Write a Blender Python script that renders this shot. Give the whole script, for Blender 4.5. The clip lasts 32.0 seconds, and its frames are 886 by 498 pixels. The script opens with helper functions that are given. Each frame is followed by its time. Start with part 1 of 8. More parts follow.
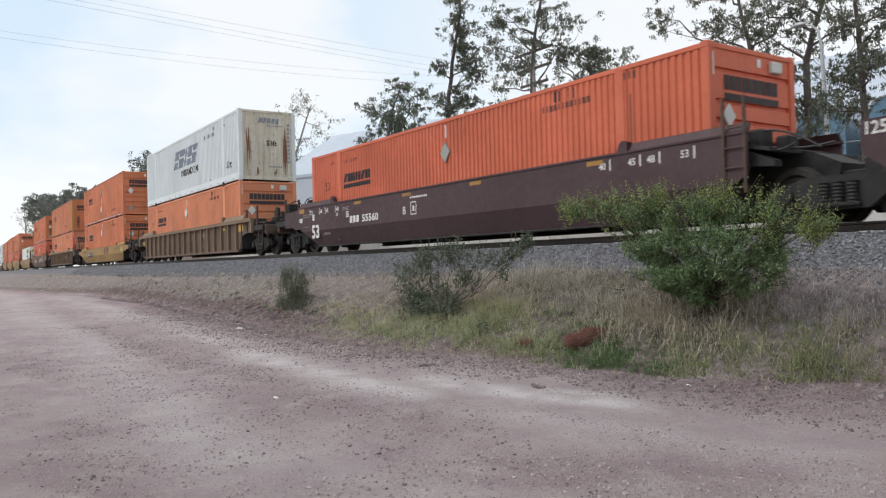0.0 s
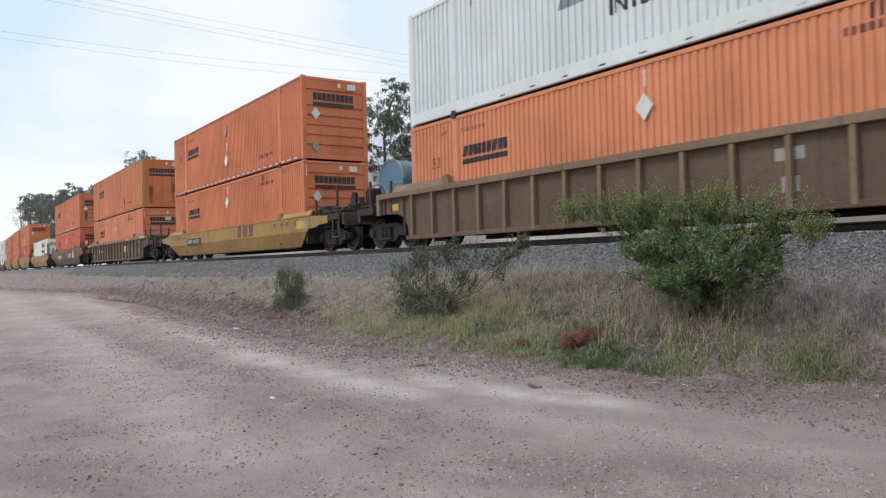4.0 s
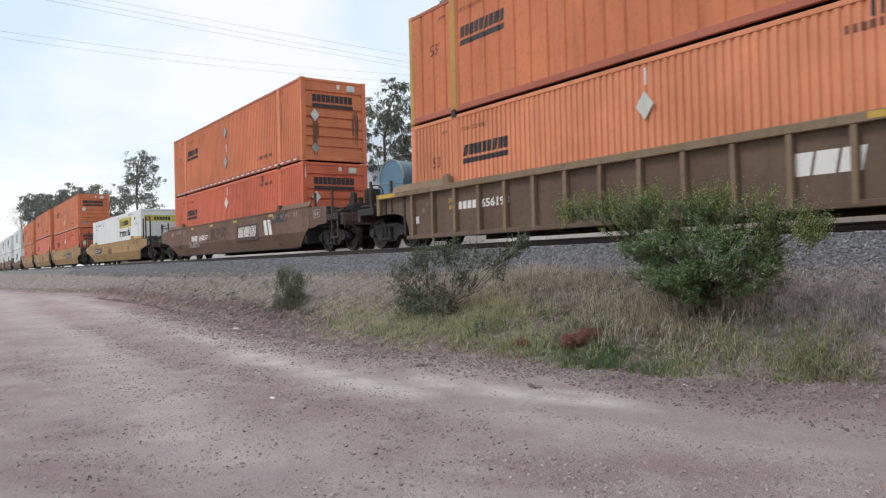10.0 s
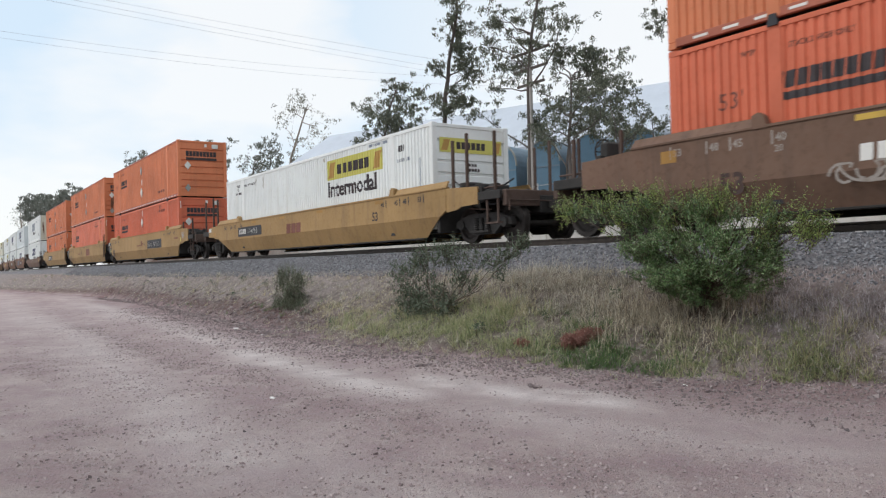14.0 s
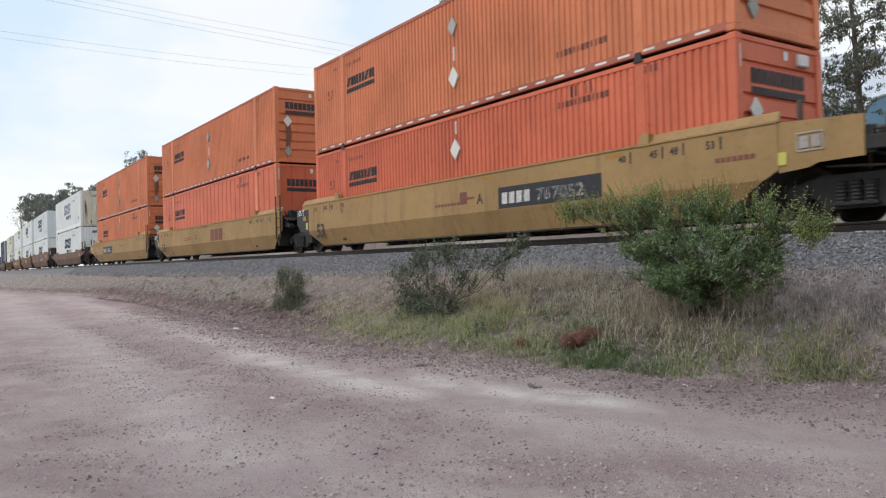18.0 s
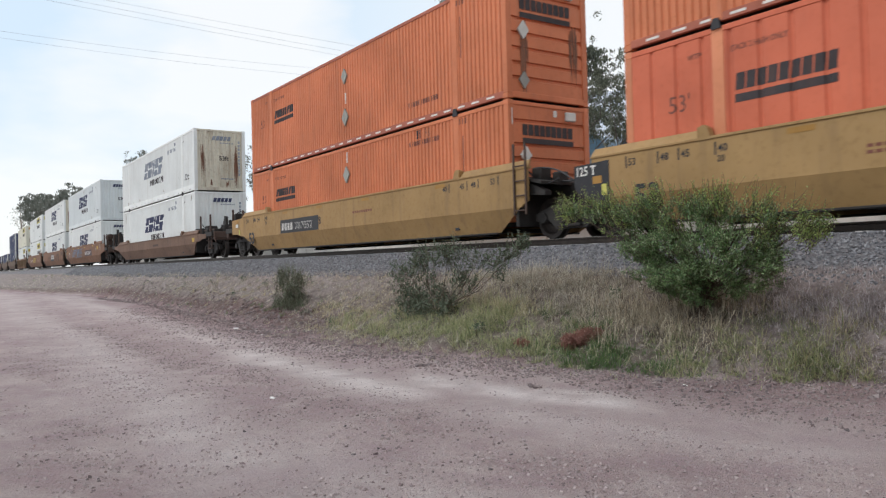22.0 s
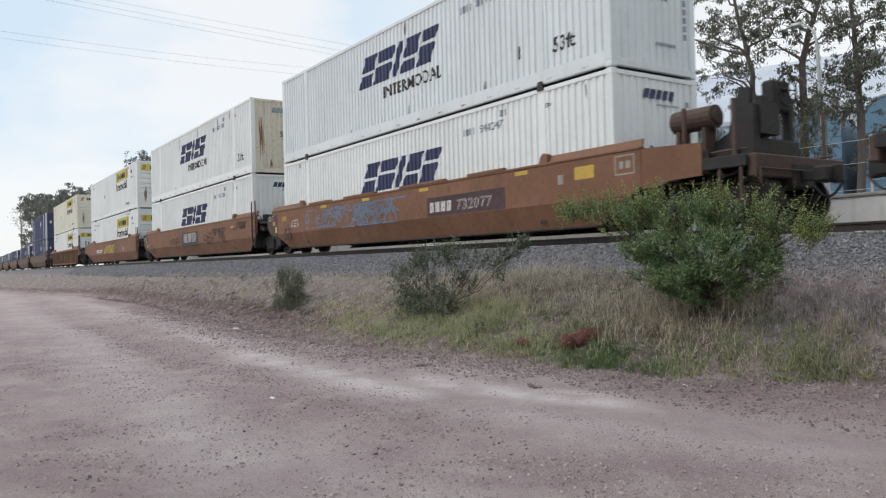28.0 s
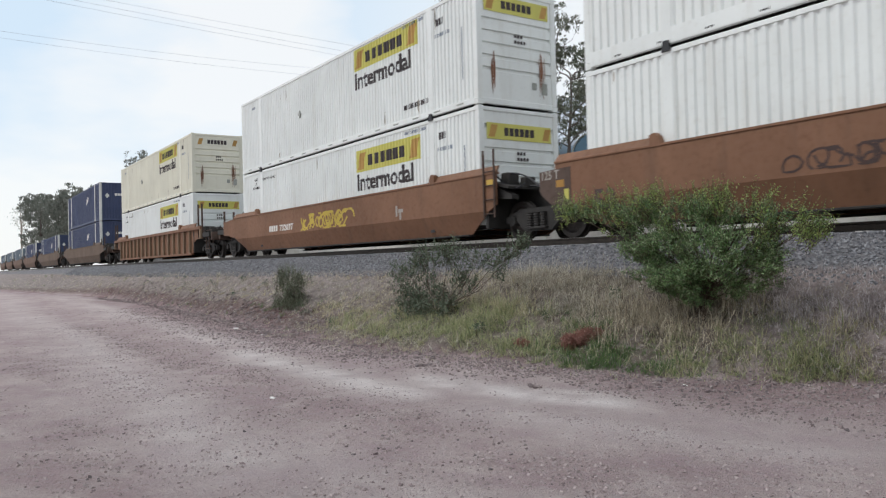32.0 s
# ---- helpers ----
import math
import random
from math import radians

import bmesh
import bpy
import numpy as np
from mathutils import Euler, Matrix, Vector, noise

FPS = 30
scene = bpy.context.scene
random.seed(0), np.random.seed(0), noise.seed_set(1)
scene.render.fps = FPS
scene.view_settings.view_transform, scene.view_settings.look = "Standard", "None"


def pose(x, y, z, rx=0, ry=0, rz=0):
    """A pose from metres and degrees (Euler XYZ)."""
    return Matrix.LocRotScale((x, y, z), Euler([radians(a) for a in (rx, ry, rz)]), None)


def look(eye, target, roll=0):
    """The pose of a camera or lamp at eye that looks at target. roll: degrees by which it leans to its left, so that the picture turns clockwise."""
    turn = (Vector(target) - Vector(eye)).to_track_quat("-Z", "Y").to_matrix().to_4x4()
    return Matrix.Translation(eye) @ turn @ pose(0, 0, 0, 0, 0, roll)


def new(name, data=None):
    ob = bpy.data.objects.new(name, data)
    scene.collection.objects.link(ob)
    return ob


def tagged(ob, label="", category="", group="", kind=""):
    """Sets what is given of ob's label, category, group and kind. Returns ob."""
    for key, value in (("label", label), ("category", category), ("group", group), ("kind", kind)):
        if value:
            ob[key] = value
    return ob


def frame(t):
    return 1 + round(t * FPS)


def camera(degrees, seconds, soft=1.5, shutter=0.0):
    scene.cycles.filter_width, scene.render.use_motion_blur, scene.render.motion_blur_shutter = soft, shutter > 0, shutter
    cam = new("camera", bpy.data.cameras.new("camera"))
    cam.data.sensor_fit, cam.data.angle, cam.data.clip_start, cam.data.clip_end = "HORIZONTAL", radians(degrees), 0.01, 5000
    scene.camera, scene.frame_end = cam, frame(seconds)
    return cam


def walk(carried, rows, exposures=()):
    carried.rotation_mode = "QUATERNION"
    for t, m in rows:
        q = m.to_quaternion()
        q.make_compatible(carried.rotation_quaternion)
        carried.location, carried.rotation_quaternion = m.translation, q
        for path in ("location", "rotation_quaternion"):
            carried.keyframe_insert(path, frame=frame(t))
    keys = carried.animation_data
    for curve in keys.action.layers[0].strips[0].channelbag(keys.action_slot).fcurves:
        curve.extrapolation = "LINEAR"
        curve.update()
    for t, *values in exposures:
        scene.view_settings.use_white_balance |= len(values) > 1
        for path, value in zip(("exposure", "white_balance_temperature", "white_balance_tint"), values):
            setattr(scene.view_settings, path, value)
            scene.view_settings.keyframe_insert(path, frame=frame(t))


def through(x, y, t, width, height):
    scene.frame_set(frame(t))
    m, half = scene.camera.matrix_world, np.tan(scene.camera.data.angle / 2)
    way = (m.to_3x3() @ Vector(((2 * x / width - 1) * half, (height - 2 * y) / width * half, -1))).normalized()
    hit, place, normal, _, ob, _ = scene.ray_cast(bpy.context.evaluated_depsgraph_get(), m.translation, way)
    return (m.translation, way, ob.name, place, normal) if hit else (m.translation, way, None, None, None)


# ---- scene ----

# camera: low on a dirt road beside the line; it settles by a quarter of a degree in the first seconds
EYE = Vector((0, 0, 1.5))


def aim(turn):
    yaw, tilt = radians(-55.646 - turn), radians(0.912)
    way = Vector((math.sin(yaw) * math.cos(tilt), math.cos(yaw) * math.cos(tilt), math.sin(tilt)))
    return look(EYE, EYE + way, -1.49)


cam = camera(59.73, 32.0, soft=1.2, shutter=0.2)
walk(cam, [(0.0, aim(0.25)), (0.5, aim(0.19)), (1.0, aim(0.12)), (1.5, aim(0.09)), (2.0, aim(0.04)), (2.5, aim(0.0)), (4.0, aim(0.0)), (32.0, aim(0.0))],
     exposures=[(0.0, -0.03), (3.0, -0.03), (6.0, 0.0), (12.0, 0.0), (14.0, -0.05), (18.0, -0.02), (23.0, -0.02), (25.0, -0.07), (28.0, -0.1), (32.0, -0.08)])

# light: a thin bright overcast with a weak, wide sun behind the camera
SUN_EL, SUN_AZ = radians(52), radians(205)
world = bpy.data.worlds.new("sky")
scene.world = world
world.use_nodes = True
wn, wl = world.node_tree.nodes, world.node_tree.links
wn.clear()
w_out, w_bg = wn.new("ShaderNodeOutputWorld"), wn.new("ShaderNodeBackground")
w_sky = wn.new("ShaderNodeTexSky")
w_sky.sky_type, w_sky.sun_disc = "NISHITA", False
w_sky.sun_elevation, w_sky.sun_rotation = SUN_EL, SUN_AZ
w_co, w_map = wn.new("ShaderNodeTexCoord"), wn.new("ShaderNodeMapping")
w_map.inputs["Scale"].default_value = (1.0, 1.0, 2.6)
w_noise = wn.new("ShaderNodeTexNoise")
w_noise.inputs["Scale"].default_value, w_noise.inputs["Detail"].default_value = 2.3, 5.0
w_ramp = wn.new("ShaderNodeValToRGB")
w_ramp.color_ramp.elements[0].position, w_ramp.color_ramp.elements[0].color = 0.40, (0.1, 0.1, 0.1, 1)
w_ramp.color_ramp.elements[1].position, w_ramp.color_ramp.elements[1].color = 0.56, (1, 1, 1, 1)
w_mix = wn.new("ShaderNodeMix")
w_mix.data_type = "RGBA"
w_cloud = wn.new("ShaderNodeMix")
w_cloud.data_type = "RGBA"
w_cloud.inputs["A"].default_value, w_cloud.inputs["B"].default_value = (6.3, 7.8, 9.2, 1), (9.0, 9.2, 9.3, 1)
w_mix.inputs["Factor"].default_value = 0.86
wl.new(w_cloud.outputs["Result"], w_mix.inputs["B"])
wl.new(w_co.outputs["Generated"], w_map.inputs["Vector"])
wl.new(w_map.outputs["Vector"], w_noise.inputs["Vector"])
wl.new(w_noise.outputs["Fac"], w_ramp.inputs["Fac"])
w_sep, w_side, w_max = wn.new("ShaderNodeSeparateXYZ"), wn.new("ShaderNodeMapRange"), wn.new("ShaderNodeMath")
w_side.inputs["From Min"].default_value, w_side.inputs["From Max"].default_value = 0.35, 0.7
w_max.operation = "MAXIMUM"
wl.new(w_co.outputs["Generated"], w_sep.inputs["Vector"])
wl.new(w_sep.outputs["Y"], w_side.inputs["Value"])
wl.new(w_side.outputs["Result"], w_max.inputs[0])
wl.new(w_ramp.outputs["Color"], w_max.inputs[1])
wl.new(w_max.outputs["Value"], w_cloud.inputs["Factor"])
wl.new(w_sky.outputs["Color"], w_mix.inputs["A"])
wl.new(w_mix.outputs["Result"], w_bg.inputs["Color"])
w_bg.inputs["Strength"].default_value = 0.118
wl.new(w_bg.outputs["Background"], w_out.inputs["Surface"])
sun_data = bpy.data.lights.new("sun", "SUN")
sun_data.energy, sun_data.angle, sun_data.color = 1.5, radians(14), (1.0, 0.975, 0.94)
sun = new("sun", sun_data)
sun_way = Vector((math.sin(SUN_AZ) * math.cos(SUN_EL), math.cos(SUN_AZ) * math.cos(SUN_EL), math.sin(SUN_EL)))
sun.matrix_world = look(sun_way * 100, (0, 0, 0))


# ---- materials ----
def node_mat(name):
    m = bpy.data.materials.new(name)
    m.use_nodes = True
    n, l = m.node_tree.nodes, m.node_tree.links
    return m, n, l, n["Principled BSDF"]


def noise_at(n, l, source, scale, detail=4.0, stretch=(1, 1, 1), rough=0.6):
    mp, tx = n.new("ShaderNodeMapping"), n.new("ShaderNodeTexNoise")
    mp.inputs["Scale"].default_value = stretch
    tx.inputs["Scale"].default_value, tx.inputs["Detail"].default_value, tx.inputs["Roughness"].default_value = scale, detail, rough
    l.new(source, mp.inputs["Vector"])
    l.new(mp.outputs["Vector"], tx.inputs["Vector"])
    return tx.outputs["Fac"]


def ramp_at(n, l, fac, a, b, lo=0.0, hi=1.0):
    r = n.new("ShaderNodeMapRange")
    r.inputs["From Min"].default_value, r.inputs["From Max"].default_value = a, b
    r.inputs["To Min"].default_value, r.inputs["To Max"].default_value = lo, hi
    l.new(fac, r.inputs["Value"])
    return r.outputs["Result"]


def blend(n, l, fac, a, b):
    mx = n.new("ShaderNodeMix")
    mx.data_type = "RGBA"
    for socket, v in ((mx.inputs["A"], a), (mx.inputs["B"], b)):
        if isinstance(v, tuple):
            socket.default_value = (*v[:3], 1)
        else:
            l.new(v, socket)
    if isinstance(fac, float):
        mx.inputs["Factor"].default_value = fac
    else:
        l.new(fac, mx.inputs["Factor"])
    return mx.outputs["Result"]


def bump_at(n, l, bsdf, height, strength, distance):
    b = n.new("ShaderNodeBump")
    b.inputs["Strength"].default_value, b.inputs["Distance"].default_value = strength, distance
    l.new(height, b.inputs["Height"])
    l.new(b.outputs["Normal"], bsdf.inputs["Normal"])


def paint(name, col, dirt=(0.10, 0.07, 0.05), amount=0.5, rough=0.5, metal=0.0, streak=True, grain=9.0, tone=0.16, rust=0.0):
    """Weathered paint: broad fading, run-down streaks, speckled grime and rust."""
    m, n, l, bsdf = node_mat(name)
    co, info = n.new("ShaderNodeTexCoord"), n.new("ShaderNodeObjectInfo")
    add = n.new("ShaderNodeVectorMath")
    add.operation = "ADD"
    sc = n.new("ShaderNodeVectorMath")
    sc.operation = "SCALE"
    l.new(info.outputs["Random"], sc.inputs["Scale"])
    sc.inputs[0].default_value = (37.0, 11.0, 23.0)
    l.new(co.outputs["Object"], add.inputs[0])
    l.new(sc.outputs["Vector"], add.inputs[1])
    v = add.outputs["Vector"]
    pale = tuple(min(1, c * (1 + tone) + 0.012) for c in col)
    deep = tuple(c * (1 - tone) for c in col)
    base = blend(n, l, ramp_at(n, l, noise_at(n, l, v, 0.45, 3.0), 0.3, 0.7), deep, pale)
    if streak:
        run = noise_at(n, l, v, 3.2, 5.0, (1.0, 1.0, 0.12))
        base = blend(n, l, ramp_at(n, l, run, 0.52, 0.8, 0.0, amount), base, dirt)
    spots = noise_at(n, l, v, grain, 6.0)
    base = blend(n, l, ramp_at(n, l, spots, 0.55, 0.8, 0.0, amount * 0.8), base, dirt)
    if rust:
        base = blend(n, l, ramp_at(n, l, noise_at(n, l, v, 2.1, 8.0, rough=0.75), 0.60, 0.68, 0.0, rust), base, (0.13, 0.045, 0.02))
    l.new(base, bsdf.inputs["Base Color"])
    bsdf.inputs["Metallic"].default_value = metal
    l.new(ramp_at(n, l, spots, 0.3, 0.8, rough, min(1, rough + 0.3)), bsdf.inputs["Roughness"])
    bump_at(n, l, bsdf, spots, 0.15, 0.01)
    return m


def plain(name, col, rough=0.6, metal=0.0, var=0.25, scale=6.0):
    m, n, l, bsdf = node_mat(name)
    co = n.new("ShaderNodeTexCoord")
    f = noise_at(n, l, co.outputs["Object"], scale, 5.0)
    l.new(blend(n, l, ramp_at(n, l, f, 0.3, 0.7), tuple(c * (1 - var) for c in col), tuple(min(1, c * (1 + var)) for c in col)), bsdf.inputs["Base Color"])
    bsdf.inputs["Roughness"].default_value, bsdf.inputs["Metallic"].default_value = rough, metal
    return m


def leafy(name, cols, rough=0.6, through=0.25):
    """Leaves or grass: one of several tints per piece, with a little light coming through."""
    m, n, l, bsdf = node_mat(name)
    geo, r = n.new("ShaderNodeNewGeometry"), n.new("ShaderNodeValToRGB")
    r.color_ramp.interpolation = "LINEAR"
    while len(r.color_ramp.elements) < len(cols):
        r.color_ramp.elements.new(0.5)
    for i, c in enumerate(cols):
        r.color_ramp.elements[i].position, r.color_ramp.elements[i].color = i / (len(cols) - 1), (*c, 1)
    l.new(geo.outputs["Random Per Island"], r.inputs["Fac"])
    l.new(r.outputs["Color"], bsdf.inputs["Base Color"])
    bsdf.inputs["Roughness"].default_value = rough
    tr, mix = n.new("ShaderNodeBsdfTranslucent"), n.new("ShaderNodeMixShader")
    l.new(r.outputs["Color"], tr.inputs["Color"])
    mix.inputs["Fac"].default_value = through
    l.new(bsdf.outputs["BSDF"], mix.inputs[1])
    l.new(tr.outputs["BSDF"], mix.inputs[2])
    l.new(mix.outputs["Shader"], n["Material Output"].inputs["Surface"])
    return m


ORANGE = paint("orange_paint", (0.580, 0.176, 0.070), (0.24, 0.09, 0.05), 0.35, 0.5)
ORANGE_RED = paint("red_orange_paint", (0.57, 0.125, 0.055), (0.24, 0.08, 0.05), 0.3, 0.48)
ORANGE_OLD = paint("faded_orange_paint", (0.520, 0.156, 0.060), (0.170, 0.074, 0.043), 0.55, 0.6, rust=0.3)
ORANGE_PINK = paint("pale_orange_paint", (0.620, 0.223, 0.106), (0.300, 0.121, 0.068), 0.35, 0.55)
RAIL_RED = paint("dark_red_rail_paint", (0.36, 0.10, 0.055), (0.2, 0.08, 0.05), 0.35, 0.55)
CORAL = paint("coral_paint", (0.66, 0.12, 0.09), (0.3, 0.1, 0.07), 0.2, 0.5)
OCHRE = paint("ochre_paint", (0.42, 0.24, 0.06), (0.2, 0.1, 0.05), 0.5, 0.6)
WHITE = paint("white_paint", (0.74, 0.76, 0.74), (0.42, 0.38, 0.30), 0.28, 0.5, tone=0.06)
WHITE_COOL = paint("cool_white_paint", (0.66, 0.70, 0.70), (0.40, 0.38, 0.32), 0.3, 0.5, tone=0.06)
CREAM = paint("cream_paint", (0.68, 0.66, 0.55), (0.40, 0.34, 0.24), 0.3, 0.5, tone=0.07)
STAINED = paint("rust_stained_white_paint", (0.62, 0.58, 0.47), (0.20, 0.11, 0.05), 0.75, 0.6, tone=0.1)
NAVY = paint("navy_paint", (0.035, 0.05, 0.115), (0.08, 0.08, 0.09), 0.3, 0.5)
GREY_BLUE = paint("grey_blue_paint", (0.12, 0.16, 0.20), (0.1, 0.1, 0.1), 0.3, 0.55)
MAROON = paint("maroon_car_paint", (0.052, 0.022, 0.025), (0.055, 0.04, 0.036), 0.22, 0.55, tone=0.12)
CAR_YELLOW = paint("yellow_car_paint", (0.325, 0.19, 0.055), (0.10, 0.065, 0.035), 0.6, 0.6, rust=0.25)
CAR_TAN = paint("tan_car_paint", (0.325, 0.196, 0.072), (0.12, 0.075, 0.045), 0.5, 0.6, rust=0.12)
CAR_BROWN = paint("brown_car_paint", (0.140, 0.076, 0.047), (0.055, 0.036, 0.027), 0.65, 0.65, rust=0.35)
CAR_RUST = paint("rust_brown_car_paint", (0.178, 0.080, 0.039), (0.076, 0.042, 0.025), 0.55, 0.6, rust=0.3)
CAR_DUSTY = paint("dusty_brown_car_paint", (0.118, 0.074, 0.049), (0.050, 0.034, 0.026), 0.6, 0.7, rust=0.3)
RIB_TAN = paint("dusty_tan_steel", (0.200, 0.135, 0.082), (0.075, 0.05, 0.033), 0.6, 0.7)
DARK_STEEL = plain("grimy_dark_steel", (0.022, 0.019, 0.017), 0.75, 0.0, 0.35, 8.0)
BLACK = plain("black_paint", (0.018, 0.018, 0.022), 0.6)
RUSTY = paint("brown_rusty_steel", (0.075, 0.045, 0.033), (0.03, 0.02, 0.016), 0.6, 0.75)
WHEEL = plain("worn_wheel_steel", (0.045, 0.038, 0.034), 0.55, 0.5, 0.3)
YELLOW = paint("yellow_paint", (0.50, 0.32, 0.05), (0.25, 0.15, 0.05), 0.4, 0.55)
AMBER = paint("amber_reflector", (0.34, 0.17, 0.025), (0.2, 0.1, 0.03), 0.4, 0.45)
LEMON = paint("lemon_yellow_paint", (0.54, 0.50, 0.11), (0.35, 0.3, 0.1), 0.25, 0.5, tone=0.06)
MARK_DARK = paint("dark_marking_paint", (0.030, 0.022, 0.024), (0.2, 0.09, 0.06), 0.18, 0.6)
MARK_NAVY = paint("navy_marking_paint", (0.022, 0.03, 0.085), (0.2, 0.2, 0.22), 0.25, 0.55)
MARK_FADED = paint("faded_grey_marking", (0.22, 0.25, 0.30), (0.5, 0.5, 0.48), 0.8, 0.6)
MARK_WHITE = paint("white_marking_paint", (0.70, 0.68, 0.64), (0.2, 0.15, 0.12), 0.35, 0.6, tone=0.05)
MARK_GREY = paint("worn_grey_marking", (0.33, 0.30, 0.27), (0.15, 0.11, 0.08), 0.6, 0.6)
MARK_RUST = paint("dull_red_marking", (0.165, 0.052, 0.034), (0.3, 0.15, 0.07), 0.3, 0.6)
PLATE_GREY = paint("dull_grey_plate", (0.30, 0.31, 0.28), (0.14, 0.12, 0.09), 0.5, 0.5)
PLATE_WHITE = paint("pale_plate", (0.62, 0.62, 0.58), (0.25, 0.2, 0.15), 0.35, 0.5)
BLUE_SPRAY = paint("blue_spray_paint", (0.11, 0.18, 0.27), (0.16, 0.075, 0.05), 0.9, 0.6)
DARK_SPRAY = paint("dark_spray_paint", (0.045, 0.022, 0.018), (0.16, 0.07, 0.04), 0.5, 0.6)
YELLOW_SPRAY = paint("yellow_spray_paint", (0.50, 0.36, 0.05), (0.24, 0.1, 0.05), 0.7, 0.6)
GREY_SPRAY = paint("grey_spray_paint", (0.30, 0.26, 0.23), (0.14, 0.08, 0.05), 0.5, 0.6)
GREEN_SPRAY = paint("green_spray_paint", (0.45, 0.50, 0.06), (0.3, 0.3, 0.2), 0.3, 0.6)
MARK_GRIME = paint("faint_grime", (0.42, 0.38, 0.32), (0.55, 0.53, 0.48), 0.9, 0.7)
SOOT = paint("dark_grease_stain", (0.185, 0.085, 0.05), (0.34, 0.15, 0.08), 0.8, 0.7)
RAIL_STEEL = plain("rail_steel", (0.055, 0.043, 0.036), 0.5, 0.6, 0.3)
RAIL_SHINE = plain("polished_rail_head", (0.42, 0.40, 0.38), 0.3, 0.9, 0.1)
CONCRETE = paint("weathered_concrete", (0.36, 0.34, 0.32), (0.2, 0.18, 0.16), 0.4, 0.85)
GALV = plain("galvanised_steel", (0.50, 0.51, 0.51), 0.45, 0.4, 0.12)
ROOF_WHITE = paint("pale_sheet_roof", (0.47, 0.51, 0.57), (0.36, 0.39, 0.42), 0.2, 0.5, tone=0.05)
WALL_WHITE = paint("whitewashed_wall", (0.66, 0.65, 0.62), (0.35, 0.3, 0.25), 0.4, 0.8)
SHED_BLUE = paint("blue_sheeting", (0.105, 0.205, 0.290), (0.15, 0.19, 0.21), 0.35, 0.5)
SHED_BLUE_DULL = paint("dull_blue_sheeting", (0.160, 0.225, 0.280), (0.140, 0.165, 0.180), 0.4, 0.6)
BARK = paint("grey_bark", (0.10, 0.082, 0.072), (0.04, 0.03, 0.026), 0.6, 0.9)
BARK_PALE = paint("pale_bark", (0.30, 0.26, 0.22), (0.14, 0.11, 0.09), 0.5, 0.9)
LEAF_TREE = leafy("eucalyptus_leaves", [(0.052, 0.066, 0.046), (0.098, 0.114, 0.076), (0.160, 0.172, 0.118), (0.128, 0.118, 0.084)], 0.55)
# far leaves: distance haze is mixed into the tints, paler and greyer
LEAF_FAR_HAZED = leafy("far_tree_leaves", [(0.115, 0.128, 0.108), (0.165, 0.178, 0.148), (0.210, 0.218, 0.188)], 0.6)
LEAF_PALE = leafy("pale_dry_leaves", [(0.20, 0.20, 0.16), (0.28, 0.27, 0.22), (0.16, 0.16, 0.13)], 0.6)
LEAF_BUSH = leafy("green_bush_leaves", [(0.062, 0.122, 0.046), (0.112, 0.206, 0.072), (0.185, 0.285, 0.108), (0.310, 0.375, 0.215)], 0.5)
LEAF_YOUNG = leafy("young_bush_leaves", [(0.14, 0.24, 0.06), (0.25, 0.36, 0.09), (0.36, 0.43, 0.13), (0.20, 0.28, 0.08)], 0.5)
LEAF_BUSH_DARK = leafy("grey_green_bush_leaves", [(0.052, 0.080, 0.046), (0.095, 0.128, 0.076), (0.175, 0.205, 0.145)], 0.55)
LEAF_SMALL = leafy("soft_grey_green_leaves", [(0.098, 0.127, 0.078), (0.144, 0.172, 0.109), (0.196, 0.218, 0.149)], 0.6)
GRASS_GREEN = leafy("green_grass", [(0.195, 0.235, 0.112), (0.315, 0.350, 0.182), (0.455, 0.460, 0.265), (0.540, 0.500, 0.340)], 0.6, 0.45)
GRASS_BROWN = leafy("dead_brown_stalks", [(0.190, 0.158, 0.122), (0.340, 0.292, 0.222), (0.600, 0.530, 0.410), (0.440, 0.380, 0.285)], 0.8)
GRASS_MAUVE = leafy("dead_mauve_weeds", [(0.320, 0.276, 0.272), (0.490, 0.438, 0.430), (0.660, 0.606, 0.590), (0.400, 0.348, 0.340)], 0.8, 0.3)
GRASS_LUSH = leafy("dark_green_grass", [(0.077, 0.137, 0.055), (0.132, 0.209, 0.083), (0.198, 0.264, 0.110)], 0.6, 0.45)
GRASS_STRAW = leafy("straw_grass", [(0.480, 0.432, 0.288), (0.660, 0.588, 0.408), (0.360, 0.324, 0.216)], 0.7, 0.45)
GRASS_DRY = leafy("dry_grass", [(0.235, 0.206, 0.166), (0.370, 0.330, 0.272), (0.505, 0.465, 0.390), (0.680, 0.635, 0.540), (0.270, 0.248, 0.196)], 0.7, 0.45)
GRASS_RED = leafy("red_weeds", [(0.23, 0.100, 0.080), (0.34, 0.155, 0.125), (0.26, 0.150, 0.115)], 0.7)
STONE_GREY = leafy("grey_ballast_stone", [(0.11, 0.11, 0.12), (0.19, 0.19, 0.205), (0.30, 0.30, 0.315), (0.15, 0.145, 0.15)], 0.85, 0.0)
STONE_RED = leafy("reddish_gravel", [(0.149, 0.109, 0.109), (0.218, 0.170, 0.165), (0.297, 0.249, 0.241), (0.113, 0.092, 0.094)], 0.9, 0.0)
STONE_DUST = leafy("dusty_clod", [(0.250, 0.196, 0.194), (0.330, 0.266, 0.260), (0.420, 0.352, 0.340), (0.200, 0.156, 0.158)], 0.9, 0.0)
TWIG = plain("brown_twig", (0.085, 0.06, 0.045), 0.9)
LITTER = plain("white_litter", (0.72, 0.70, 0.68), 0.7, 0.0, 0.1)
WIRE = plain("grey_wire", (0.36, 0.39, 0.42), 0.5)


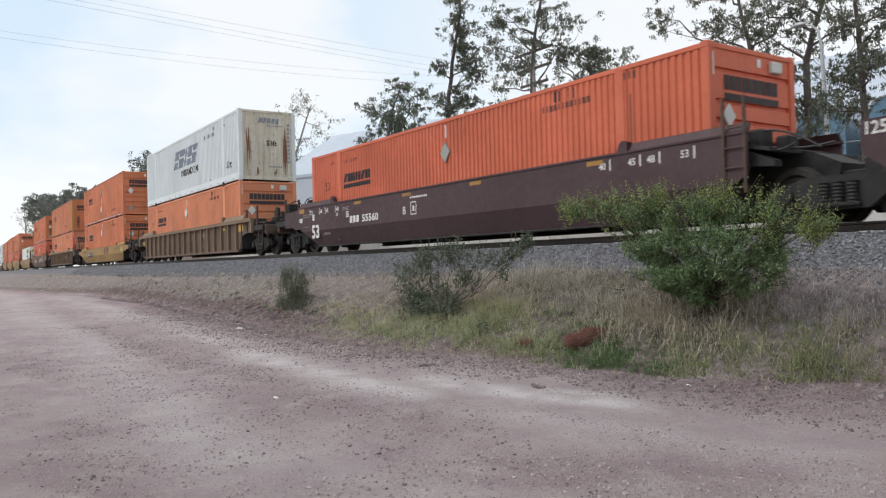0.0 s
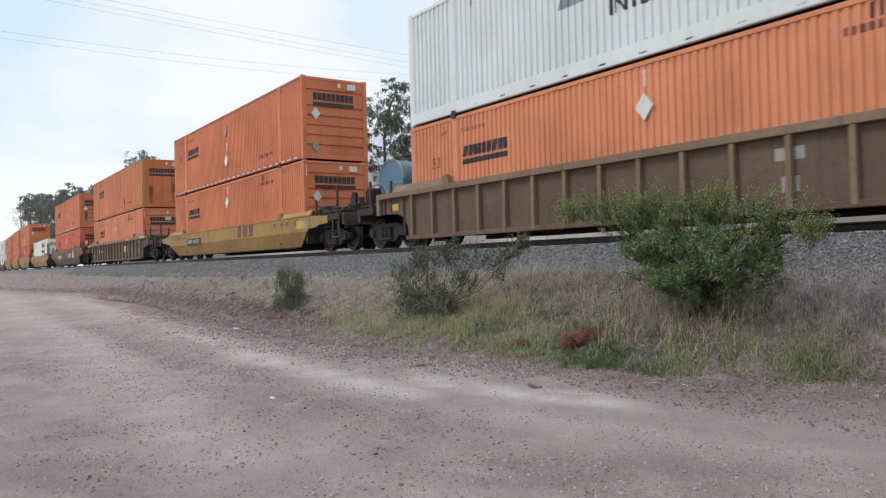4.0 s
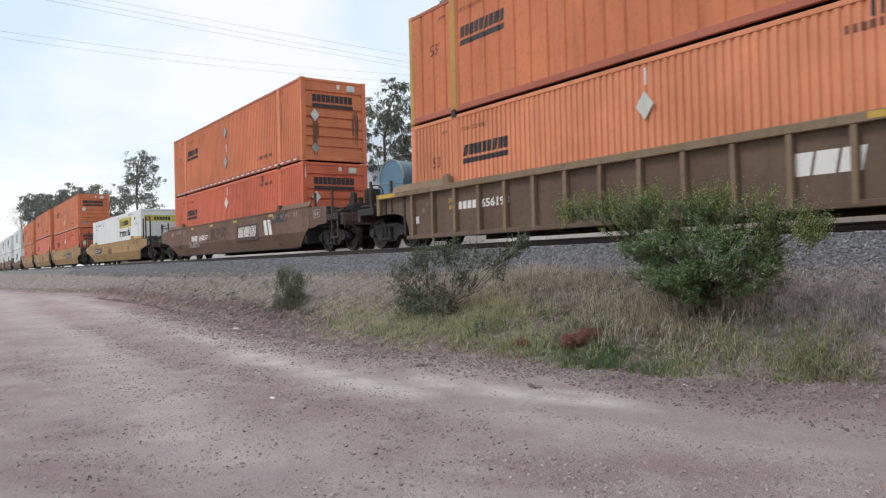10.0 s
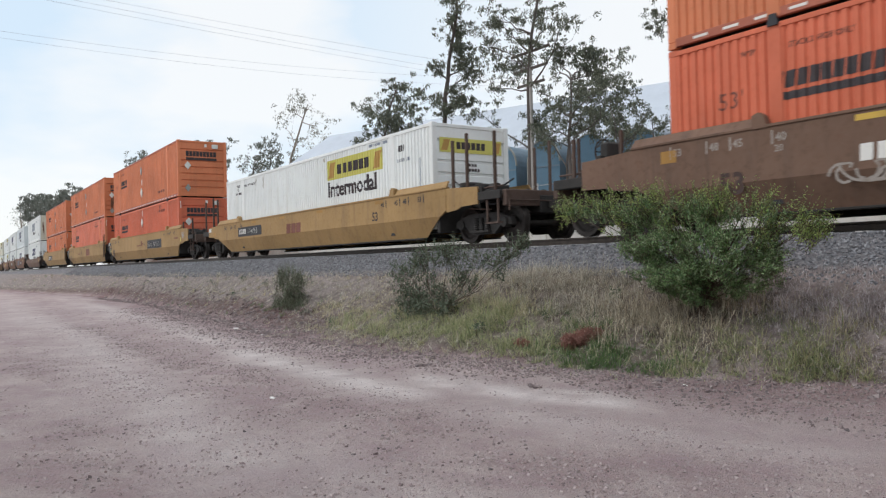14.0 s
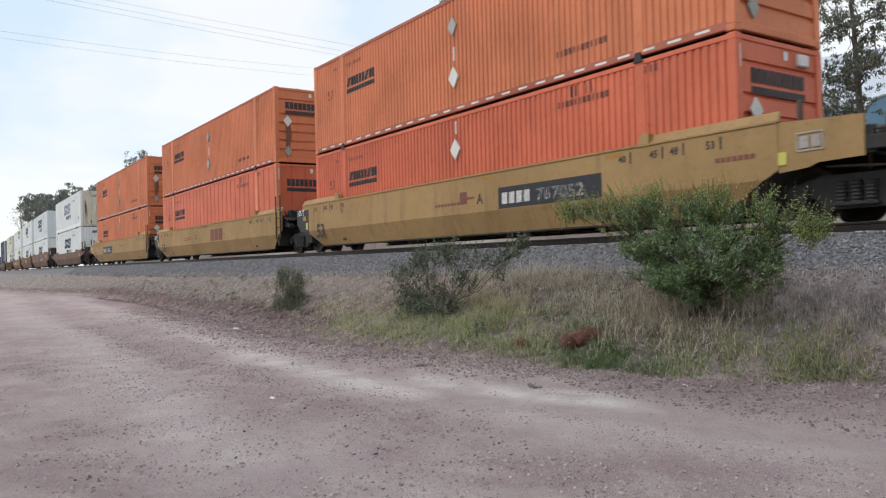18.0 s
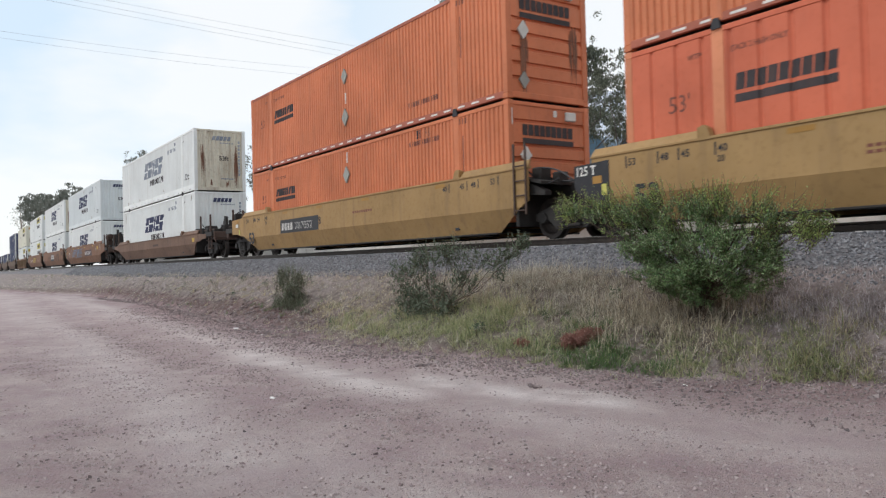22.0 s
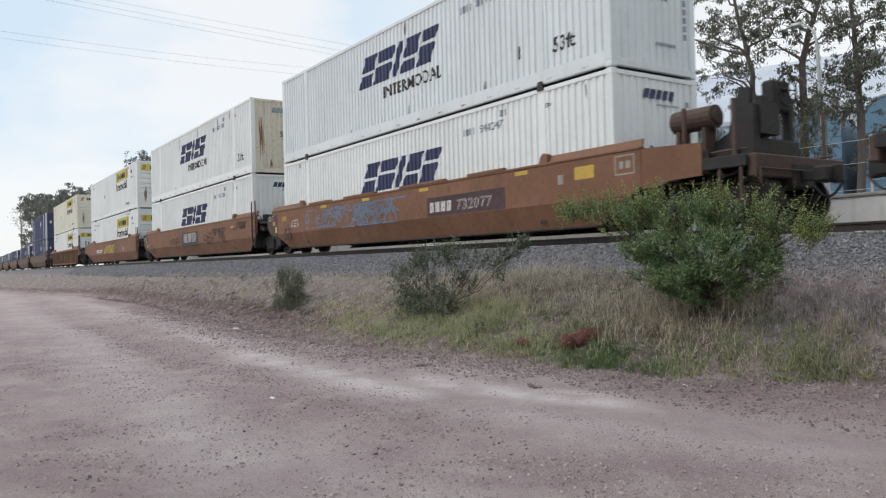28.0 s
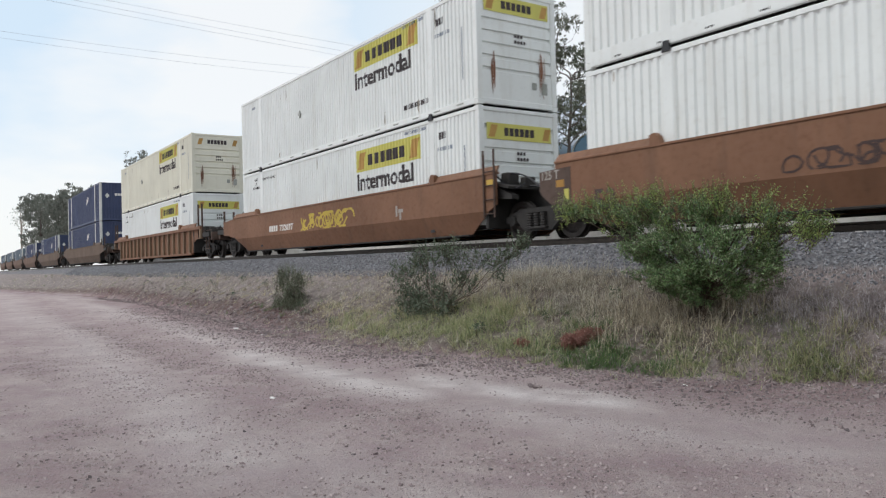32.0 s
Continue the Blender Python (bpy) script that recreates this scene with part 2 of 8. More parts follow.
# ---- building helpers ----
def finish(name, bm, material, parent=None, label="", smooth=False):
    bmesh.ops.recalc_face_normals(bm, faces=bm.faces[:])
    me = bpy.data.meshes.new(name)
    bm.to_mesh(me)
    bm.free()
    me.materials.append(material)
    if smooth:
        me.shade_smooth()
    ob = new(name, me)
    if parent is not None:
        ob.parent = parent
    if label:
        tagged(ob, label)
    return ob


def part(name, bm, material, parent, label="", smooth=False):
    return finish(name, bm, material, parent, label, smooth)


def again(ob, x=0.0, y=0.0, z=0.0, parent=None):
    """Another piece on the same mesh."""
    o = new(ob.name.split(".")[0], ob.data)
    o.parent = parent if parent is not None else ob.parent
    o.location = Vector(ob.location) + Vector((x, y, z))
    o.rotation_euler = ob.rotation_euler
    if "label" in ob:
        o["label"] = ob["label"]
    return o


def box(bm, x0, x1, y0, y1, z0, z1, bevel=0.0):
    v = [bm.verts.new((x, y, z)) for x in (x0, x1) for y in (y0, y1) for z in (z0, z1)]
    fs = [bm.faces.new([v[i] for i in f]) for f in ((0, 1, 3, 2), (4, 6, 7, 5), (0, 4, 5, 1), (2, 3, 7, 6), (0, 2, 6, 4), (1, 5, 7, 3))]
    if bevel:
        bmesh.ops.bevel(bm, geom=list({e for f in fs for e in f.edges}), offset=bevel, segments=1, affect="EDGES", profile=0.5)
    return bm


def boxed(x0, x1, y0, y1, z0, z1, bevel=0.0):
    return box(bmesh.new(), x0, x1, y0, y1, z0, z1, bevel)


def tube(bm, a, b, r0, r1=None, sides=8, caps=True):
    r1 = r0 if r1 is None else r1
    a, b = Vector(a), Vector(b)
    q = (b - a).to_track_quat("Z", "Y")
    rings = []
    for c, r in ((a, r0), (b, r1)):
        rings.append([bm.verts.new(c + q @ Vector((r * math.cos(2 * math.pi * i / sides), r * math.sin(2 * math.pi * i / sides), 0))) for i in range(sides)])
    for i in range(sides):
        j = (i + 1) % sides
        bm.faces.new((rings[0][i], rings[0][j], rings[1][j], rings[1][i]))
    if caps:
        bm.faces.new(rings[0][::-1])
        bm.faces.new(rings[1])
    return bm


def tubed(a, b, r0, r1=None, sides=8):
    return tube(bmesh.new(), a, b, r0, r1, sides)


def slab(bm, outline, y0, y1):
    """A plate with the outline (x, z), between two depths y."""
    fr, bk = ([bm.verts.new((x, y, z)) for x, z in outline] for y in (y0, y1))
    bm.faces.new(fr)
    bm.faces.new(bk[::-1])
    for i in range(len(outline)):
        j = (i + 1) % len(outline)
        bm.faces.new((fr[i], bk[i], bk[j], fr[j]))
    return bm


def empty(name, label, category, group="", kind=""):
    e = new(name)
    e.empty_display_size = 0.2
    return tagged(e, label, category, group, kind)


def lettering(text, size, slant=0.0, wide=1.0, bold=0.02):
    """Flat bmesh of a line of text in the plane x, z, with its lower start at the origin."""
    cu = bpy.data.curves.new("text", "FONT")
    cu.body, cu.size, cu.resolution_u, cu.offset = text, size, 2, bold * size
    ob = bpy.data.objects.new("text", cu)
    scene.collection.objects.link(ob)
    me = bpy.data.meshes.new_from_object(ob)
    bpy.data.objects.remove(ob)
    bm = bmesh.new()
    bm.from_mesh(me)
    bpy.data.meshes.remove(me)
    for v in bm.verts:
        v.co = Vector((v.co.x * wide + slant * v.co.y, 0, v.co.y))
    return bm


def bars(spec, slant=0.0):
    """Flat bmesh of plain bars (x, z, width, height) in the plane x, z, leaning by slant."""
    bm = bmesh.new()
    for x, z, w, h in spec:
        bm.faces.new([bm.verts.new((a + slant * b, 0, b)) for a, b in ((x, z), (x + w, z), (x + w, z + h), (x, z + h))])
    return bm


def shift(bm, x=0, y=0, z=0):
    bmesh.ops.translate(bm, verts=bm.verts[:], vec=(x, y, z))
    return bm


# ---- the line of the track ----
RAIL_Z, MID_Y = 1.937, 12.61


def track_y(x):
    if x > -30:
        return MID_Y
    if x > -120:
        return MID_Y + 0.0002 * (-x - 30) ** 2
    return MID_Y + 1.62 + 0.036 * (-x - 120)


def track_turn(x):
    slope = 0.0 if x > -30 else (-0.0004 * (-x - 30) if x > -120 else -0.036)
    return math.degrees(math.atan(slope))


def run(t):
    """Metres that the train has gone by t seconds."""
    return 7.4957 * t + 0.0272 * t * t - 0.000121 * t ** 3


def on_track(x):
    return pose(x, track_y(x), RAIL_Z, 0, 0, track_turn(x))


MOVERS, WHEELS = [], []

# ---- ground, ballast and rails ----
EDGE_X = (-200.0, -110.0, -79.0, -57.0, -49.0, -41.0, -30.0, -22.0, -16.5, -13.5, -11.0, -9.4, -8.2, -7.15, -6.3, -5.7, -5.2, -4.7, -4.2, -2.0, 6.0)
EDGE_Y = (0.5, 3.6, 6.1, 7.8, 8.5, 8.5, 8.0, 7.3, 6.9, 6.65, 6.7, 7.1, 7.25, 7.45, 7.72, 8.05, 8.39, 8.74, 9.0, 9.3, 9.4)


def edge_y(x):
    """Where the grassy bank meets the dirt road."""
    return float(np.interp(x, EDGE_X, EDGE_Y))


def ground_z(x, y):
    off = track_y(x) - MID_Y
    yy, e = y - off, edge_y(x) - off
    rough = 0.03 * noise.noise((x * 0.9, y * 0.9, 0)) + 0.06 * noise.noise((x * 0.17, y * 0.21, 3))
    foot = 9.95
    if yy < e:
        return rough
    if yy < foot:
        t = (yy - e) / (foot - e)
        return 1.22 * (0.75 * t + 0.25 * t * t * (3 - 2 * t)) + rough * (1 - t) + (0.11 * noise.noise((x * 1.3, y * 1.3, 7)) + 0.09 * noise.noise((x * 3.1, y * 3.4, 8))) * math.sin(math.pi * t) + 0.14 * math.exp(-((x + 10.7) / 0.8) ** 2 - ((yy - 9.5) / 0.4) ** 2)
    if yy < 10.9:
        return 1.22 + 0.52 * (yy - foot) / 0.95
    if yy < 14.4:
        return 1.74
    if yy < 15.8:
        return 1.74 - 0.3 * (yy - 14.4) / 1.4
    return 1.44


def near_line(x, y, line):
    """Distance from a point to a polyline."""
    best = 1e9
    for (ax, ay), (bx, by) in zip(line, line[1:]):
        dx, dy = bx - ax, by - ay
        t = max(0.0, min(1.0, ((x - ax) * dx + (y - ay) * dy) / (dx * dx + dy * dy)))
        best = min(best, math.hypot(x - ax - t * dx, y - ay - t * dy))
    return best


RUT_FAR = [(-90, 8.0), (-55, 7.0), (-28.4, 5.7), (-15.9, 5.3), (-11.8, 4.6), (-9.2, 4.75), (-6.4, 5.4), (-4.5, 6.0), (-2.2, 6.6), (3, 7.2)]
RUT_NEAR = [(-90, 5.6), (-50, 4.4), (-29.8, 3.0), (-19.1, 2.6), (-10.9, 2.2), (-6.9, 2.0), (-3.0, 2.6), (2, 3.6)]


STRIP_FAR = [(-36, 4.3), (-24, 3.5), (-18.7, 3.7), (-15, 3.6), (-11.9, 3.4), (-9.6, 3.3), (-6.8, 3.0)]
DUST = (([(-20, 5.2), (-15.5, 5.0)], 0.4, 0.6), ([(-13.5, 4.8), (-11.5, 4.55), (-9.6, 4.55), (-7.4, 4.5)], 0.42, 0.9), ([(-8.1, 5.25), (-7.2, 5.45), (-6.4, 5.5), (-5.7, 5.95)], 0.36, 1.0),
        ([(-29, 3.3), (-18.5, 3.0), (-10.66, 2.4), (-8.0, 2.1), (-5.6, 2.0)], 0.55, 0.5), ([(-6.1, 4.6), (-4.6, 5.1), (-3.4, 5.6)], 0.45, 0.45), ([(-6.7, 5.9), (-6.1, 6.25)], 0.22, 0.8), ([(-95, 8.6), (-60, 7.6), (-42, 7.6)], 1.1, 0.6), ([(-36, 6.2), (-22, 5.6), (-15, 5.3)], 0.45, 0.5))


COARSE = [(-15.7, 3.47, 2.4, 0.4, 0.8), (-12.3, 3.45, 1.6, 0.4, 0.9), (-10.3, 3.75, 1.2, 0.45, 0.8), (-7.7, 3.4, 1.1, 0.5, 0.9), (-6.4, 3.75, 0.9, 0.5, 1.0), (-4.3, 3.7, 0.8, 0.6, 1.0), (-8.0, 1.3, 1.2, 0.5, 0.7), (-14.0, 1.5, 2.5, 0.4, 0.7),
          (-5.8, 4.2, 0.6, 0.3, 0.6), (-6.3, 0.95, 1.4, 0.5, 0.7), (-5.2, 3.1, 0.8, 0.4, 0.7), (-3.4, 4.4, 0.6, 0.5, 0.6), (-4.6, 2.3, 0.8, 0.4, 0.5), (-21.0, 3.6, 3.0, 0.4, 0.7)]


def coarse(x, y):
    """How far the road is broken up into loose lumps here."""
    return max(f * math.exp(-((x - cx) / rx) ** 2 - ((y - cy) / ry) ** 2) for cx, cy, rx, ry, f in COARSE) * max(0.0, min(1.0, 0.7 + 1.6 * noise.noise((x * 2.2, y * 2.6, 71))))


def build_ground():
    cat = np.concatenate
    xs = cat([-np.geomspace(1800, 130, 9), np.arange(-120, -42, 1.0), np.arange(-42, -20, 0.4), np.arange(-20, 4, 0.1), np.arange(4, 30, 1.5), np.geomspace(32, 1800, 9)])
    ys = cat([-np.geomspace(1800, 12, 9), np.arange(-10, 0.4, 0.8), np.arange(0.4, 11.0, 0.1), np.arange(11.0, 17, 0.3), np.arange(17, 60, 3.0), np.geomspace(64, 1800, 9)])
    verts, zone, litter = [], [], []
    for x in xs:
        e = edge_y(x)
        for y in ys:
            verts.append((x, y, ground_z(x, y)))
            if -95 < x < 8 and -3 < y < 10:
                big, mid = noise.noise((x * 0.35, y * 0.5, 11)), noise.noise((x * 1.7, y * 1.7, 5))
                a, b = near_line(x, y, RUT_FAR), near_line(x, y, RUT_NEAR)
                rut = 0.36 * math.exp(-(a / 0.7) ** 2) if x < -13 else 0.22 * math.exp(-(a / 0.9) ** 2)
                rut = max(rut, 0.32 * math.exp(-(b / 0.8) ** 2)) * max(0.0, min(1.0, 0.75 + 1.1 * big + 0.6 * mid))
                for line, wide, full in DUST:
                    rut = max(rut, full * math.exp(-(near_line(x, y, line) / wide) ** 2) * max(0.0, min(1.0, 0.85 + 0.5 * mid + 0.4 * noise.noise((x * 4, y * 4, 9)))))
                f = min(1.0, max(0.0, -x - 12) / 6)
                wide = 0.8 + 0.6 * max(0.0, min(3.2, x + 7.4)) + 1.1 * f
                fall = (e + 0.5 - y) / wide - 0.45
                red = max(0.0, min(1.0, 1.0 - fall)) if y < e + 0.5 else 1.0
                red *= max(0.0, min(1.0, 0.72 + 0.9 * mid + 0.4 * big)) * (1.0 if x < -7.4 else 0.85)
                if y > e:
                    red = max(red, 0.9 * min(1.0, max(0.0, -x - 13) / 4) * max(0.0, min(1.0, 0.8 + 0.7 * mid))) * max(0.0, min(1.0, (e + 1.4 - y) / 0.4))
            else:
                rut = red = 0.0
            lump = 0.5 * noise.noise((x * 0.9, y * 1.4, 41)) + 0.35 * noise.noise((x * 2.7, y * 3.1, 42))
            low = max(0.0, min(1.0, 1.0 - (y - e - (0.9 if x > -26 else 0.5) - 0.5 * lump) / 0.35))
            humus = low * max(0.0, min(1.0, (-x - 14.5) / 3)) * max(0.0, min(1.0, (x + 75) / 30)) * max(0.0, min(1.0, 0.8 + lump))
            mauve = max(0.0, min(1.0, (x + 6.6) / 1.0)) * max(0.0, min(1.0, 0.9 + 0.6 * lump))
            bare = max(math.exp(-((x + 18.0) / 3.5) ** 2 - ((y - 9.2) / 0.6) ** 2), (1 - low) * max(0.0, min(1.0, (-x - 16) / 4))) * max(0.0, min(1.0, 0.9 + lump))
            litter.append((humus, mauve, bare, 1.0))
            strip = 0.0
            if -40 < x < -2 and y < 7:
                strip = max(0.14 * math.exp(-(near_line(x, y, STRIP_FAR) / 0.55) ** 2) * max(0.0, min(1.0, 0.75 + 1.4 * lump)), 0.3 * coarse(x, y))
                rut *= 1 - 0.8 * strip
                red = max(red, strip)
            zone.append((rut, max(0.0, min(1.0, (y - e) / 0.35 + 0.35 * noise.noise((x * 3, y * 3, 1)))), red, max(0.0, min(1.0, (y - track_y(x) + 2.75) / 0.3)) if y < track_y(x) + 3 else 0.0))
    ny = len(ys)
    faces = [(i * ny + j, (i + 1) * ny + j, (i + 1) * ny + j + 1, i * ny + j + 1) for i in range(len(xs) - 1) for j in range(ny - 1)]
    me = bpy.data.meshes.new("ground")
    me.from_pydata(verts, [], faces)
    me.shade_smooth()
    att = me.color_attributes.new("zone", "FLOAT_COLOR", "POINT")
    att.data.foreach_set("color", np.array(zone, dtype=np.float32).ravel())
    att = me.color_attributes.new("litter", "FLOAT_COLOR", "POINT")
    att.data.foreach_set("color", np.array(litter, dtype=np.float32).ravel())
    m, n, l, bsdf = node_mat("dusty_ground")
    at, co, sep = n.new("ShaderNodeAttribute"), n.new("ShaderNodeTexCoord"), n.new("ShaderNodeSeparateColor")
    at.attribute_name = "zone"
    l.new(at.outputs["Color"], sep.inputs["Color"])
    v = co.outputs["Object"]
    fine, mid, broad, clod = noise_at(n, l, v, 60.0, 5.0, rough=0.7), noise_at(n, l, v, 4.0, 6.0, rough=0.65), noise_at(n, l, v, 0.5, 4.0), noise_at(n, l, v, 15.0, 6.0, rough=0.7)

    def grains(scale, lo, hi):
        vor, sp = n.new("ShaderNodeTexVoronoi"), n.new("ShaderNodeSeparateColor")
        vor.inputs["Scale"].default_value = scale
        l.new(v, vor.inputs["Vector"])
        l.new(vor.outputs["Color"], sp.inputs["Color"])
        return ramp_at(n, l, sp.outputs["Red"], 0.0, 1.0, lo, hi), vor.outputs["Distance"]

    patch = noise_at(n, l, v, 1.6, 5.0, (1.0, 1.3, 1.0), 0.6)
    dirt = blend(n, l, ramp_at(n, l, broad, 0.35, 0.65), (0.415, 0.326, 0.326), (0.530, 0.438, 0.425))
    dirt = blend(n, l, ramp_at(n, l, patch, 0.48, 0.64, 0.0, 0.85), dirt, (0.420, 0.318, 0.330))
    dirt = blend(n, l, ramp_at(n, l, patch, 0.34, 0.46, 0.7, 0.0), dirt, (0.590, 0.505, 0.488))
    dirt = blend(n, l, ramp_at(n, l, mid, 0.50, 0.62, 0.0, 0.5), dirt, (0.430, 0.328, 0.335))
    dirt = blend(n, l, sep.outputs["Red"], dirt, blend(n, l, ramp_at(n, l, mid, 0.3, 0.7), (0.695, 0.626, 0.611), (0.842, 0.779, 0.758)))
    dirt = blend(n, l, sep.outputs["Blue"], dirt, blend(n, l, ramp_at(n, l, mid, 0.3, 0.7), (0.200, 0.132, 0.138), (0.330, 0.226, 0.230)))
    kinds, ksep = n.new("ShaderNodeAttribute"), n.new("ShaderNodeSeparateColor")
    kinds.attribute_name = "litter"
    l.new(kinds.outputs["Color"], ksep.inputs["Color"])
    soil = blend(n, l, ramp_at(n, l, mid, 0.35, 0.65), (0.120, 0.098, 0.082), (0.300, 0.252, 0.214))
    soil = blend(n, l, ksep.outputs["Red"], soil, blend(n, l, ramp_at(n, l, mid, 0.38, 0.62), (0.092, 0.052, 0.050), (0.200, 0.128, 0.122)))
    soil = blend(n, l, ksep.outputs["Green"], soil, blend(n, l, ramp_at(n, l, mid, 0.35, 0.65), (0.260, 0.210, 0.205), (0.470, 0.398, 0.382)))
    soil = blend(n, l, ksep.outputs["Blue"], soil, blend(n, l, ramp_at(n, l, mid, 0.35, 0.65), (0.220, 0.186, 0.176), (0.360, 0.310, 0.292)))
    base = blend(n, l, sep.outputs["Green"], dirt, soil)
    base = blend(n, l, at.outputs["Alpha"], base, blend(n, l, ramp_at(n, l, clod, 0.35, 0.65), (0.12, 0.12, 0.13), (0.27, 0.27, 0.285)))
    g1, d1 = grains(55.0, 0.0, 0.15)
    g2, d2 = grains(21.0, -0.7, 0.28)
    base = blend(n, l, g1, base, (0.16, 0.13, 0.132))
    base = blend(n, l, g2, base, (0.52, 0.47, 0.465))
    base = blend(n, l, ramp_at(n, l, clod, 0.60, 0.70, 0.0, 0.4), base, (0.16, 0.125, 0.130))
    l.new(base, bsdf.inputs["Base Color"])
    bsdf.inputs["Roughness"].default_value = 0.95
    bsdf.inputs["Specular IOR Level"].default_value = 0.15
    add = n.new("ShaderNodeMath")
    l.new(fine, add.inputs[0])
    l.new(clod, add.inputs[1])
    bump_at(n, l, bsdf, add.outputs["Value"], 0.9, 0.04)
    me.materials.append(m)
    tagged(new("ground", me), "dusty pinkish dirt road and grassy bank beside the railway", "ground", kind="structure")


build_ground()


def ribbon(name, sections, material, label, category, kind="structure", step=2.0, x0=-420.0, x1=60.0, parent=None):
    """A bar that follows the track, with the cross-section (y from the middle, z)."""
    bm = bmesh.new()
    rows = []
    x = x0
    while x <= x1:
        rows.append([bm.verts.new((x, track_y(x) + y, z)) for y, z in sections])
        x += step
    k = len(sections)
    for a, b in zip(rows, rows[1:]):
        for i in range(k):
            bm.faces.new((a[i], a[(i + 1) % k], b[(i + 1) % k], b[i]))
    bm.faces.new(rows[0])
    bm.faces.new(rows[-1][::-1])
    ob = finish(name, bm, material, parent)
    return tagged(ob, label, category, kind=kind) if parent is None else ob


def rail_section(c):
    h = RAIL_Z
    return [(c - 0.075, h - 0.17), (c + 0.075, h - 0.17), (c + 0.075, h - 0.155), (c + 0.012, h - 0.13), (c + 0.012, h - 0.045), (c + 0.036, h - 0.035), (c + 0.036, h - 0.004),
            (c - 0.036, h - 0.004), (c - 0.036, h - 0.035), (c - 0.012, h - 0.045), (c - 0.012, h - 0.13), (c - 0.075, h - 0.155)]


for c in (-0.755, 0.755):
    r = ribbon("rail", rail_section(c), RAIL_STEEL, "rusty steel railway rail with a polished head", "rail")
    ribbon("rail_head", [(c - 0.030, RAIL_Z - 0.004), (c + 0.030, RAIL_Z - 0.004), (c + 0.030, RAIL_Z), (c - 0.030, RAIL_Z)], RAIL_SHINE, "", "", parent=r)

def build_sleepers():
    first = None
    for i in range(300):
        x = 8.0 - 0.6 * i
        if first is None:
            first = finish("sleeper", boxed(-0.11, 0.11, -1.3, 1.3, -0.17, 0, 0.015), CONCRETE)
            ob = first
        else:
            ob = new("sleeper", first.data)
        ob.matrix_basis = pose(x, track_y(x), RAIL_Z - 0.155, 0, 0, track_turn(x))
        tagged(ob, "grey concrete railway sleeper bedded in the ballast", "sleeper", "railway sleepers", "structure")


build_sleepers()


def scatter(name, material, label, category, points, sizes, flat=0.7, seed=1):
    """Many small angular stones as one mesh."""
    rng = np.random.default_rng(seed)
    k = len(points)
    base = np.array([(1, 0, 0), (-1, 0, 0), (0, 1, 0), (0, -1, 0), (0, 0, 1), (0, 0, -1)], float)
    v = np.repeat(base[None], k, 0) * rng.uniform(0.6, 1.25, (k, 6, 1)) + rng.normal(0, 0.14, (k, 6, 3))
    q = rng.normal(size=(k, 4))
    q /= np.linalg.norm(q, axis=1)[:, None]
    w, a, b, c = q.T
    rot = np.stack([1 - 2 * (b * b + c * c), 2 * (a * b - w * c), 2 * (a * c + w * b), 2 * (a * b + w * c), 1 - 2 * (a * a + c * c), 2 * (b * c - w * a),
                    2 * (a * c - w * b), 2 * (b * c + w * a), 1 - 2 * (a * a + b * b)], 1).reshape(k, 3, 3)
    v = np.einsum("kij,knj->kni", rot, v) * np.array(sizes)[:, None, None]
    v[:, :, 2] *= flat
    v += np.array(points)[:, None, :]
    f = np.array([(0, 2, 4), (2, 1, 4), (1, 3, 4), (3, 0, 4), (2, 0, 5), (1, 2, 5), (3, 1, 5), (0, 3, 5)])
    f = (np.arange(k)[:, None, None] * 6 + f[None]).reshape(-1, 3)
    me = bpy.data.meshes.new(name)
    me.from_pydata(v.reshape(-1, 3).tolist(), [], f.tolist())
    me.materials.append(material)
    return tagged(new(name, me), label, category, kind="stuff")


